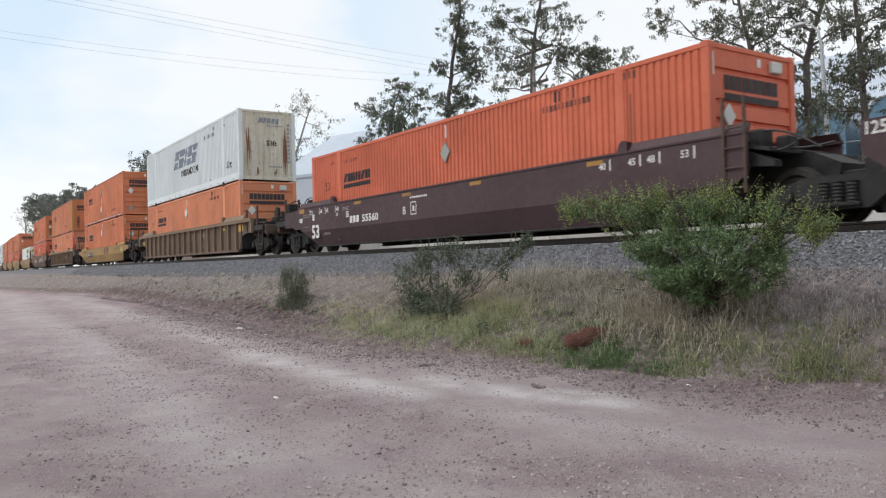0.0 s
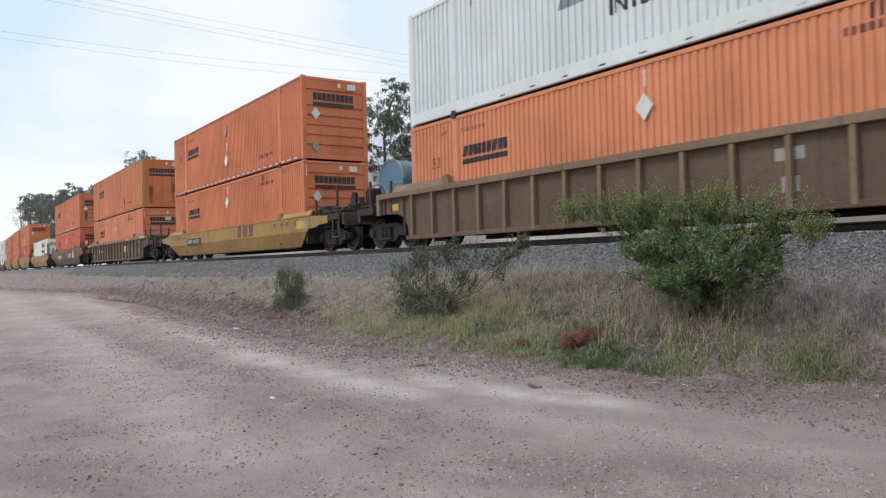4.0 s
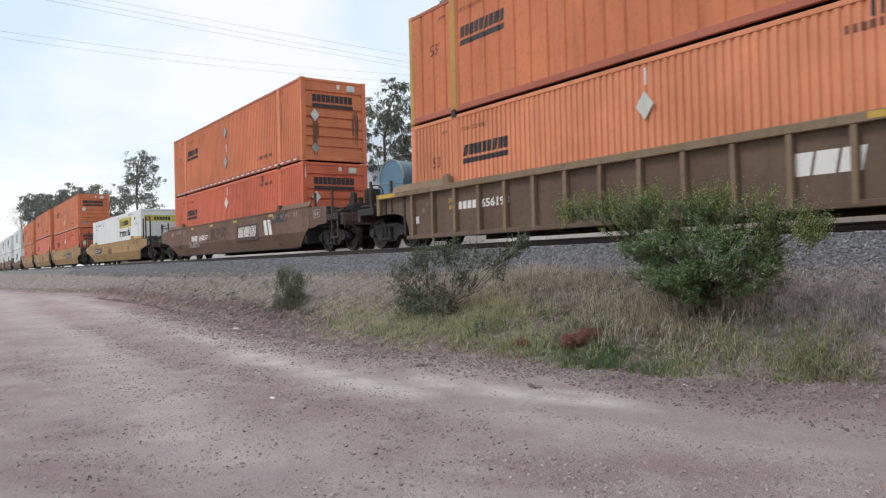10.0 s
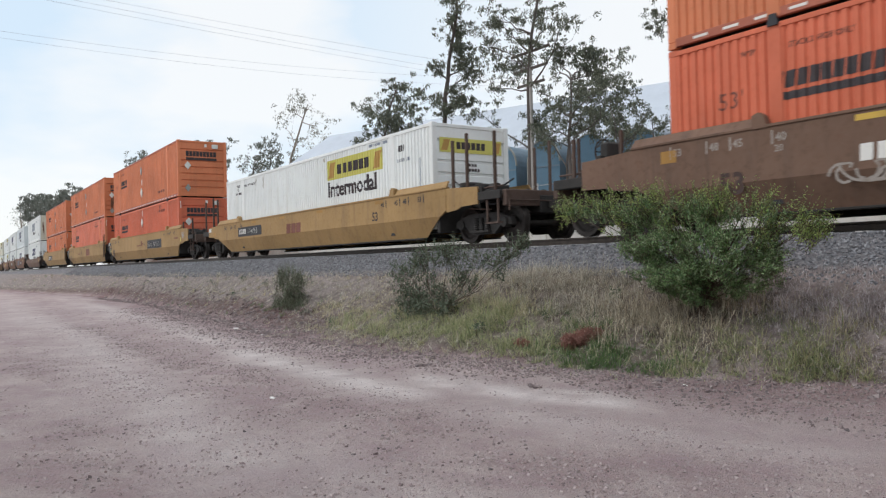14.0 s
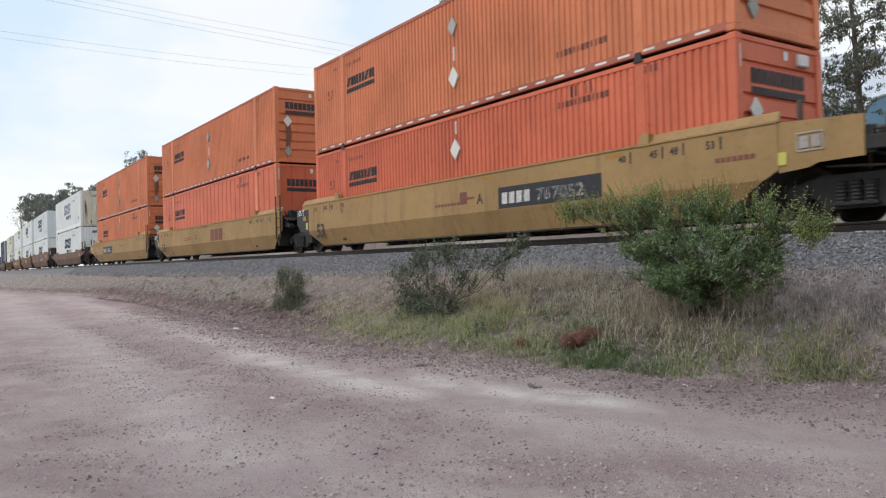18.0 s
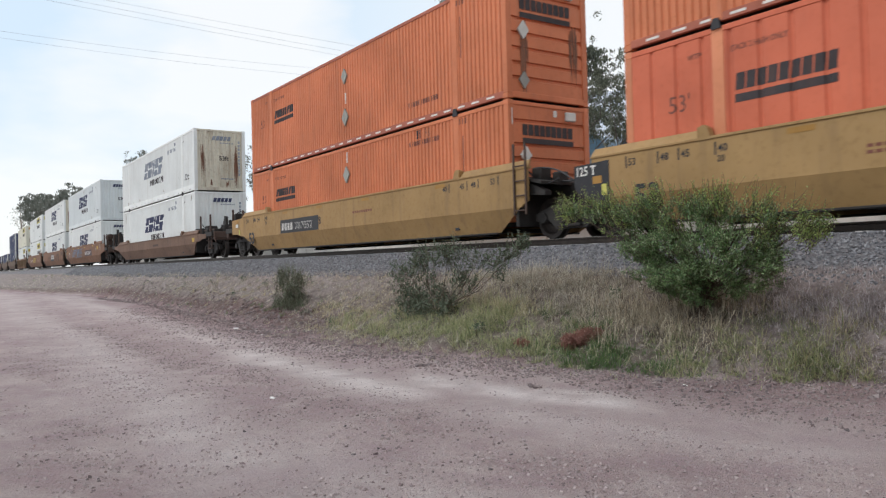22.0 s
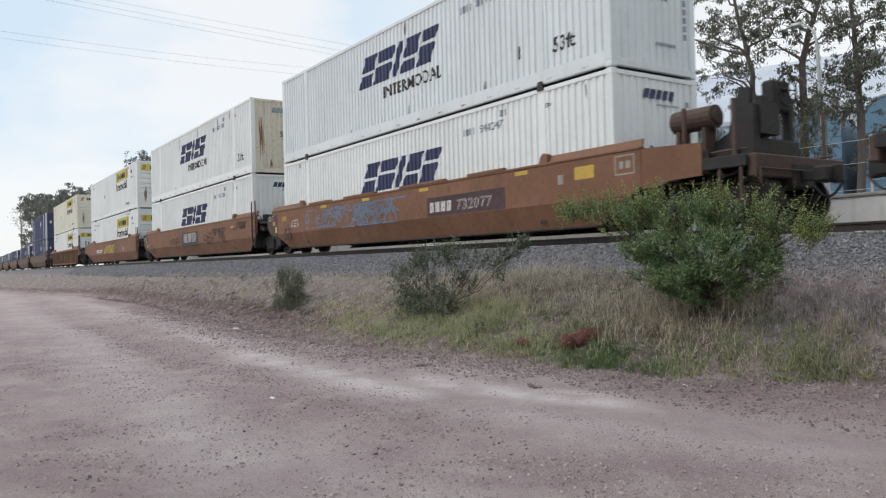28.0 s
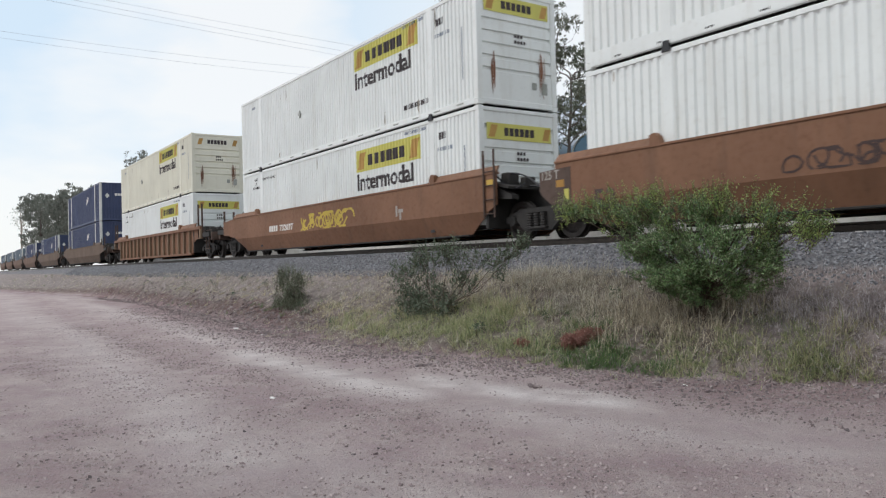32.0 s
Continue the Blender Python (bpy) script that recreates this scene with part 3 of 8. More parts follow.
def build_stones():
    rng = random.Random(5)
    pts, sizes = [], []
    for _ in range(52000):
        x = 4 - 75 * rng.random() ** 1.5
        y = track_y(x) - MID_Y + rng.uniform(9.75, 11.7)
        if y < 10.1 and rng.random() < 0.5:
            continue
        pts.append((x, y, ground_z(x, y) + 0.008))
        sizes.append(rng.uniform(0.016, 0.036) + 0.0006 * max(0, -x - 15))
    for _ in range(5000):
        x = 4 - 40 * rng.random()
        y = rng.uniform(11.7, 14.6)
        pts.append((x, y, 1.745))
        sizes.append(rng.uniform(0.025, 0.05))
    scatter("ballast", STONE_GREY, "grey crushed stone ballast under the railway track", "ballast", pts, sizes, 0.85)
    pts, sizes = [], []
    for _ in range(24000):
        x = -1.5 - 22 * rng.random() ** 1.7
        y = rng.uniform(0.2, 1.0) * (edge_y(x) + 0.5)
        if near_line(x, y, RUT_FAR) < 0.6 and rng.random() < 0.75:
            continue
        if noise.noise((x * 0.8, y * 0.8, 21)) < -0.12 and rng.random() < 0.7:
            continue
        pts.append((x, y, ground_z(x, y) + 0.002))
        sizes.append(0.004 + 0.013 * rng.random() ** 3)
    near_pts, near_sizes, pts, sizes = pts, sizes, [], []
    for _ in range(1800):
        line = STRIP_FAR
        i = rng.randrange(len(line) - 1)
        (ax, ay), (bx, by), f = line[i], line[i + 1], rng.random()
        x, y = ax + (bx - ax) * f + rng.gauss(0, 0.3), ay + (by - ay) * f + rng.gauss(0, 0.42)
        if noise.noise((x * 0.9, y * 1.4, 41)) < -0.15:
            continue
        pts.append((x, y, ground_z(x, y) + 0.004))
        sizes.append(0.006 + 0.018 * rng.random() ** 3.5)
    for cx, cy, rx, ry, f in COARSE:
        for _ in range(int(1400 * f * rx * ry) + 150):
            x, y = cx + rng.gauss(0, 0.75) * rx, cy + rng.gauss(0, 0.75) * ry
            if rng.random() < 1.6 * coarse(x, y):
                dark = rng.random() < 0.3
                (pts if dark else near_pts).append((x, y, ground_z(x, y) + 0.002))
                (sizes if dark else near_sizes).append(0.005 + 0.018 * rng.random() ** 3)
    for _ in range(3400):
        x = -15 - 30 * rng.random()
        e = edge_y(x)
        y = e - 0.6 + 1.7 * rng.random() ** 1.2
        pts.append((x, y, ground_z(x, y) + 0.006))
        sizes.append(0.014 + 0.06 * rng.random() ** 3)
    for _ in range(20000):
        x = -1 - 30 * rng.random() ** 1.5
        y = edge_y(x) - 0.5 + rng.gauss(0, 0.6 + (0.4 if x < -13 else 0))
        if x > -7.4:
            y = edge_y(x) + 0.2 - (1.0 + 0.6 * min(3.2, x + 7.4)) * rng.random() ** 1.4
        pts.append((x, y, ground_z(x, y) + 0.004))
        sizes.append(0.006 + 0.022 * rng.random() ** 2.5)
    for _ in range(900):
        x = -1.5 - 26 * rng.random() ** 1.4
        y = edge_y(x) - 0.4 + rng.gauss(0, 0.4)
        pts.append((x, y, ground_z(x, y) + 0.006))
        sizes.append(0.016 + 0.03 * rng.random() ** 2)
    for x, y in ((-9.4, 5.95), (-9.25, 5.9), (-6.9, 5.95), (-13.4, 6.1), (-17.6, 6.2), (-17.0, 6.5), (-21.0, 7.7), (-20.4, 7.5), (-19.6, 7.35), (-22.0, 7.8)):
        for _ in range(9):
            u, v = x + rng.gauss(0, 0.05), y + rng.gauss(0, 0.05)
            pts.append((u, v, ground_z(u, v) + 0.015))
            sizes.append(rng.uniform(0.02, 0.045))
    scatter("gravel", STONE_RED, "loose reddish gravel along the edge of the dirt road", "gravel", pts, sizes, 0.8, 2)
    # clods lie in loose drifts over the near road
    pts, sizes = near_pts, near_sizes
    for _ in range(15000):
        x = -1.5 - 15 * rng.random() ** 1.5
        y = rng.uniform(0.6, 6.2)
        if noise.noise((x * 1.1, y * 1.1, 61)) + 0.5 * noise.noise((x * 3.3, y * 3.3, 62)) < 0.05 or near_line(x, y, RUT_FAR) < 0.5:
            continue
        pts.append((x, y, ground_z(x, y) + 0.003))
        sizes.append(0.005 + 0.016 * rng.random() ** 2.6)
    scatter("clods", STONE_DUST, "small dusty clods strewn over the dirt road", "clods", pts, sizes, 0.8, 3)


build_stones()


def strands(name, material, label, rows, width=0.006, seed=3):
    """Thin curving stalks as one mesh; rows: x, y, z, length, rise at the root, bend per joint (degrees), heading."""
    rng = np.random.default_rng(seed)
    r = np.array(rows)
    k = len(r)
    a, rise, bend = r[:, 6], np.radians(r[:, 4]), np.radians(r[:, 5])
    out, side = np.stack([np.cos(a), np.sin(a), np.zeros(k)], 1), np.stack([-np.sin(a), np.cos(a), np.zeros(k)], 1) * (width * rng.uniform(0.6, 1.3, k))[:, None]
    p, rings = r[:, :3].copy(), []
    for i in range(4):
        rings += [p - side * (1 - 0.27 * i), p + side * (1 - 0.27 * i)] if i < 3 else [p]
        e = rise - bend * i
        p = p + (r[:, 3] / 3)[:, None] * (out * np.cos(e)[:, None] + np.array([0, 0, 1.0]) * np.sin(e)[:, None])
        a2 = rng.normal(0, 0.35, k)
        out = np.stack([out[:, 0] * np.cos(a2) - out[:, 1] * np.sin(a2), out[:, 0] * np.sin(a2) + out[:, 1] * np.cos(a2), np.zeros(k)], 1)
    v = np.stack(rings, 1).reshape(-1, 3)
    o = (np.arange(k) * 7)[:, None]
    f = (o + np.array([[0, 1, 3, 2]])).tolist() + (o + np.array([[2, 3, 5, 4]])).tolist() + (o + np.array([[4, 5, 6]])).tolist()
    me = bpy.data.meshes.new(name)
    me.from_pydata(v.tolist(), [], f)
    me.materials.append(material)
    return tagged(new(name, me), label, "grass", kind="stuff")


# what grows where on the bank: x, y, half width, half depth, kind, weight, height
GROWTH = [(-13.1, 7.6, 1.6, 0.36, "green", 1.2, 0.17), (-13.4, 7.7, 1.7, 0.4, "straw", 0.7, 0.18), (-16.2, 8.1, 1.7, 0.3, "straw", 0.55, 0.13), (-11.0, 8.4, 0.8, 0.36, "straw", 0.8, 0.34), (-11.6, 7.75, 1.0, 0.4, "green", 2.4, 0.24),
          (-10.1, 7.85, 1.6, 0.42, "green", 2.8, 0.22), (-10.8, 8.1, 0.7, 0.3, "green", 2.0, 0.3), (-10.7, 9.55, 0.9, 0.36, "dry", 1.3, 0.40), (-12.6, 9.2, 1.1, 0.4, "dry", 0.5, 0.2), (-9.3, 9.1, 0.7, 0.35, "dry", 0.8, 0.26), (-8.6, 8.9, 0.7, 0.5, "dry", 0.9, 0.3),
          (-9.0, 7.8, 0.9, 0.45, "green", 1.6, 0.16), (-7.5, 7.8, 0.9, 0.34, "lush", 4.0, 0.17), (-8.6, 8.3, 0.6, 0.25, "lush", 1.2, 0.16), (-7.2, 8.4, 0.75, 0.42, "stalk", 1.6, 0.36), (-6.7, 8.8, 0.6, 0.36, "stalk", 1.8, 0.42), (-7.0, 8.75, 0.45, 0.22, "stalk", 2.2, 0.5), (-8.1, 8.6, 0.5, 0.4, "stalk", 0.6, 0.4),
          (-5.0, 9.85, 1.8, 0.22, "mauve", 1.2, 0.11), (-5.2, 9.3, 1.2, 0.36, "mauve", 1.6, 0.15), (-5.7, 9.1, 0.5, 0.35, "stalk", 0.3, 0.28), (-3.6, 9.6, 1.2, 0.4, "mauve", 1.3, 0.16), (-5.5, 8.62, 0.9, 0.26, "green", 5.5, 0.17), (-6.1, 8.5, 0.5, 0.3, "stalk", 0.8, 0.3),
          (-6.5, 7.95, 0.8, 0.24, "lush", 1.4, 0.1), (-6.2, 8.0, 0.9, 0.2, "straw", 0.5, 0.11), (-6.2, 8.15, 0.7, 0.22, "green", 4.0, 0.15), (-6.7, 8.1, 0.4, 0.25, "green", 1.5, 0.2), (-4.8, 8.85, 0.7, 0.25, "green", 2.2, 0.14), (-4.6, 9.1, 0.7, 0.3, "straw", 1.2, 0.16), (-3.2, 9.35, 0.9, 0.25, "green", 0.5, 0.16),
          (-19.5, 8.2, 1.6, 0.35, "lush", 0.8, 0.13), (-27.0, 9.1, 9.0, 0.35, "dry", 0.9, 0.12), (-24.0, 8.9, 4.0, 0.3, "straw", 0.4, 0.13)]


def build_grass():
    rng = random.Random(8)
    grow = dict(dry=[], straw=[], green=[], lush=[], mauve=[], stalk=[])

    def tuft(kind, x, y, size, blades, steep=(-6, 74), bend=(-26, 72), spread=0.0):
        wide = spread or 0.02 + 0.14 * size
        for _ in range(blades):
            a, d = rng.uniform(0, 2 * math.pi), wide * rng.random() ** 0.6
            px, py = x + d * math.cos(a), y + d * math.sin(a)
            grow[kind].append((px, py, ground_z(px, py) - 0.01, size * rng.uniform(0.45, 1.25), rng.uniform(*steep), rng.uniform(*bend), a + rng.gauss(0, 1.1)))

    for _ in range(44000):
        x = 3 - 95 * rng.random() ** 2.0
        e = edge_y(x)
        top = 10.0 + track_y(x) - MID_Y
        y = e + (top - e) * rng.random()
        lump = noise.noise((x * 1.5, y * 1.9, 31)) + 0.7 * noise.noise((x * 3.6, y * 4.2, 33))
        weights = [w * math.exp(-((x - gx) / rx) ** 2 - ((y - gy) / ry) ** 2) for gx, gy, rx, ry, _, w, _ in GROWTH]
        total = sum(weights)
        if rng.random() > min(1.0, 0.3 + total) * max(0.06 if total < 0.5 else 0.4, min(1.0, 0.6 + 1.5 * lump)) * (0.12 if x < -17 and y < e + 0.7 else 0.36 if x < -17 else 1.0):
            continue
        if rng.random() * (total + 0.16) < 0.16:
            kind, height = ("lush" if x < -15 and lump > 0.6 else "mauve" if x > -6.1 and y > 8.7 else "dry" if rng.random() < 0.75 else "straw"), (0.13 if x < -15 else 0.16)
        else:
            g = GROWTH[rng.choices(range(len(GROWTH)), weights)[0]]
            kind, height = g[4], g[6]
        size = height * rng.uniform(0.65, 1.25) * (1 + 0.6 * lump)
        if kind == "stalk":
            tuft(kind, x, y, size, rng.randint(9, 15), (-5, 90), (10, 80), 0.14)
        elif kind == "mauve":
            tuft(kind, x, y, size, rng.randint(11, 17), (-8, 66), (-35, 60))
        else:
            tuft(kind, x, y, size, rng.randint(12, 20))
    # fallen stalks between the tufts
    for _ in range(34000):
        x = 3 - 60 * rng.random() ** 2.0
        e = edge_y(x)
        y = e + 0.1 + (9.9 + track_y(x) - MID_Y - e) * rng.random()
        if noise.noise((x * 1.5, y * 1.9, 35)) < -0.2 or x < -15 and rng.random() < (0.9 if y < e + 0.8 else 0.6):
            continue
        kind = "mauve" if x > -6 and y > 8.8 else "dry" if rng.random() < 0.75 else "straw"
        grow[kind].append((x, y, ground_z(x, y) + rng.uniform(0.0, 0.05), rng.uniform(0.08, 0.3), rng.uniform(-5, 40), rng.uniform(-5, 28), rng.uniform(0, 6.3)))
    # single stragglers on the red verge
    for _ in range(260):
        x = -3 - 14 * rng.random()
        tuft("dry" if rng.random() < 0.6 else "green", x, edge_y(x) - abs(rng.gauss(0, 0.35)), rng.uniform(0.04, 0.1), 6)
    for name, material, label, width, seed in (("dry_grass", GRASS_DRY, "matted grey-brown dry grass on the railway bank", 0.0055, 3), ("straw_grass", GRASS_STRAW, "pale straw-coloured grass stalks in the dry grass", 0.0048, 4),
                                               ("green_grass", GRASS_GREEN, "yellowish green grass at the foot of the bank", 0.006, 5), ("lush_grass", GRASS_LUSH, "dark green grass patch at the foot of the bank", 0.006, 6),
                                               ("dead_grass", GRASS_MAUVE, "grey-mauve dead weeds matted on the bank", 0.005, 7), ("grass_stalks", GRASS_BROWN, "tangled dead straw stalks under the bush", 0.0055, 9)):
        kind = dict(dry_grass="dry", straw_grass="straw", green_grass="green", lush_grass="lush", dead_grass="mauve", grass_stalks="stalk")[name]
        strands(name, material, label, grow[kind], width, seed)


build_grass()


# ---- plants ----
def leaf_mass(bm, rng, centre, radius, count, size, hang=0.3, slim=0.42):
    for _ in range(count):
        d = Vector((rng.gauss(0, 1), rng.gauss(0, 1), rng.gauss(0, 0.8))) * radius * 0.5
        c = centre + d
        a = Vector((rng.gauss(0, 1), rng.gauss(0, 1), rng.gauss(-hang, 0.7))).normalized()
        s = a.cross(Vector((rng.gauss(0, 1), rng.gauss(0, 1), rng.gauss(0, 1)))).normalized()
        k = size * rng.uniform(0.6, 1.3)
        bm.faces.new([bm.verts.new(p) for p in (c - a * k * 0.5, c + s * k * slim * 0.5, c + a * k * 0.5, c - s * k * slim * 0.5)])


def limb(bm, pts, radii, sides=7):
    for (a, b), (r0, r1) in zip(zip(pts, pts[1:]), zip(radii, radii[1:])):
        tube(bm, a, b, r0, r1, sides, caps=True)


def wander(rng, a, b, steps, amount):
    a, b = Vector(a), Vector(b)
    pts = [a]
    for i in range(1, steps):
        pts.append(a.lerp(b, i / steps) + Vector((rng.gauss(0, amount), rng.gauss(0, amount), rng.gauss(0, amount * 0.5))))
    return pts + [b]


def grown(name, label, category, base, trunk, lobes, bark, leaf, size, seed, clump=0.7, per=26, stem=0.2, hang=0.4, slim=0.42, group=""):
    """A woody plant: a trunk through the given points, limbs into the lobes (x, y, z, rx, ry, rz, clumps), and small leaves in loose clumps."""
    rng = random.Random(seed)
    root = empty(name, label, category, group)
    root.location = base
    o = Vector(base)
    wood, crown = bmesh.new(), bmesh.new()
    path = [Vector((0, 0, -0.1))] + [Vector(p) - o for p in trunk]
    pts = []
    for a, b in zip(path, path[1:]):
        seg = wander(rng, a, b, 3, 0.012 * (b - a).length)
        pts += seg if not pts else seg[1:]
    k = len(pts) - 1
    limb(wood, pts, [stem * (1 - 0.72 * i / k) for i in range(k + 1)], 9)
    for lx, ly, lz, rx, ry, rz, clumps in lobes:
        c = Vector((lx, ly, lz)) - o
        start = min(pts[max(1, k // 4):], key=lambda p: (p - c).length + 1.6 * max(0, p.z - c.z + 0.6 * math.hypot(p.x - c.x, p.y - c.y)))
        arm = wander(rng, start, c, 4, 0.05 * (c - start).length)
        limb(wood, arm, [stem * f for f in (0.38, 0.3, 0.22, 0.15, 0.08)], 6)
        for _ in range(clumps):
            d = Vector((rng.gauss(0, 1), rng.gauss(0, 1), rng.gauss(0, 1))).normalized() * rng.random() ** 0.45
            p = c + Vector((d.x * rx, d.y * ry, d.z * rz))
            if noise.noise((p + o) * (0.33 / clump)) < -0.1:
                continue
            src = arm[rng.choice((2, 3, 4))]
            limb(wood, wander(rng, src, p, 2, 0.06 * (p - src).length), [stem * f for f in (0.08, 0.05, 0.02)], 4)
            leaf_mass(crown, rng, p, clump * rng.uniform(0.7, 1.3), int(per * rng.uniform(0.6, 1.3)), size, hang, slim)
    stem_part = part("trunk", wood, bark, root)
    if name in ("weed", "dead_shrub"):
        stem_part["kind"] = "stuff"
    part("crown", crown, leaf, root)
    return root


# ---- containers ----
CW, CH, HX, HW, CX = 2.59, 2.9, 8.175, 1.295, 8.075
WAVE = dict(fine=(0.168, 0.078, 0.022, 0.046, 0.030), broad=(0.55, 0.44, 0.03, 0.05, 0.03), even=(0.20, 0.078, 0.022, 0.078, 0.036))
CACHE = {}


def wave_points(kind, lo, hi):
    """Bends (along, depth) of a corrugated sheet between lo and hi."""
    pitch, flat, ramp, groove, deep = WAVE[kind]
    k = max(1, round((hi - lo) / pitch))
    f = (hi - lo) / (k * pitch)
    out = [(lo, 0.0)]
    for i in range(k):
        s = lo + i * pitch * f
        for d, y in ((flat, 0.0), (flat + ramp, deep), (flat + ramp + groove, deep), (pitch, 0.0)):
            out.append((s + d * f, y))
    return out


def corrugated(kind, lo, hi, z0, z1):
    bm = bmesh.new()
    pts = wave_points(kind, lo, hi)
    cols = [(bm.verts.new((x, -HW + 0.012 + y, z0)), bm.verts.new((x, -HW + 0.012 + y, z1))) for x, y in pts]
    for a, b in zip(cols, cols[1:]):
        bm.faces.new((a[0], b[0], b[1], a[1]))
    return bm


def ribbed_end(z0, z1, ribs):
    """End wall with horizontal grooves; a flat band is left for the name."""
    bm = bmesh.new()
    pts = [(z0, 0.0)]
    for z in ribs:
        pts += [(z - 0.055, 0.0), (z - 0.03, 0.05), (z + 0.03, 0.05), (z + 0.045, 0.0)]
    pts.append((z1, 0.0))
    cols = [(bm.verts.new((HX - 0.03 - d, -HW + 0.16, z)), bm.verts.new((HX - 0.03 - d, HW - 0.16, z))) for z, d in pts]
    for a, b in zip(cols, cols[1:]):
        bm.faces.new((a[0], a[1], b[1], b[0]))
    return bm


def fluted_end(kind, z0, z1):
    bm = bmesh.new()
    cols = [(bm.verts.new((HX - 0.02 - d, y, z0)), bm.verts.new((HX - 0.02 - d, y, z1))) for y, d in wave_points(kind, -HW + 0.15, HW - 0.15)]
    for a, b in zip(cols, cols[1:]):
        bm.faces.new((a[0], b[0], b[1], a[1]))
    return bm


def cached(name, key, build, material, parent, label="", turn=False):
    """A part whose mesh is shared by all parts of that key and material."""
    k = (name, key, material.name)
    if k not in CACHE:
        ob = part(name, build(), material, parent, label)
        CACHE[k] = ob.data
    else:
        ob = new(name, CACHE[k])
        ob.parent = parent
        if label:
            tagged(ob, label)
    if turn:
        ob.rotation_euler = (0, 0, math.pi)
    return ob


def on_side(name, bm, kind, material, parent, label=""):
    """A marking painted on the near corrugated side: cut at the bends and laid into the grooves."""
    xs = [v.co.x for v in bm.verts]
    bends = [p for p in wave_points(kind, -HX + 0.15, HX - 0.15) if min(xs) < p[0] < max(xs)]
    for x, _ in bends:
        bmesh.ops.bisect_plane(bm, geom=bm.verts[:] + bm.edges[:] + bm.faces[:], plane_co=(x, 0, 0), plane_no=(1, 0, 0), dist=1e-5)
    table = wave_points(kind, -HX + 0.15, HX - 0.15)
    px, py = [p[0] for p in table], [p[1] for p in table]
    for v in bm.verts:
        v.co.y = -HW + 0.012 + float(np.interp(v.co.x, px, py)) - 0.004
    return part(name, bm, material, parent, label)


def on_end(name, bm, material, parent, label="", out=0.0):
    """A flat marking or plate turned onto the front end."""
    for v in bm.verts:
        v.co = Vector((HX - 0.024 + out, v.co.x, v.co.z))
    return part(name, bm, material, parent, label)


def word_bars(n, w, h, gap=0.14, line=0.0):
    """A name as a row of n plain blocks, with an optional bar below."""
    s = w / n
    spec = [(i * s, 0, s * (1 - gap), h) for i in range(n)]
    if line:
        spec.append((0, -line * 1.5, w, line))
    return spec


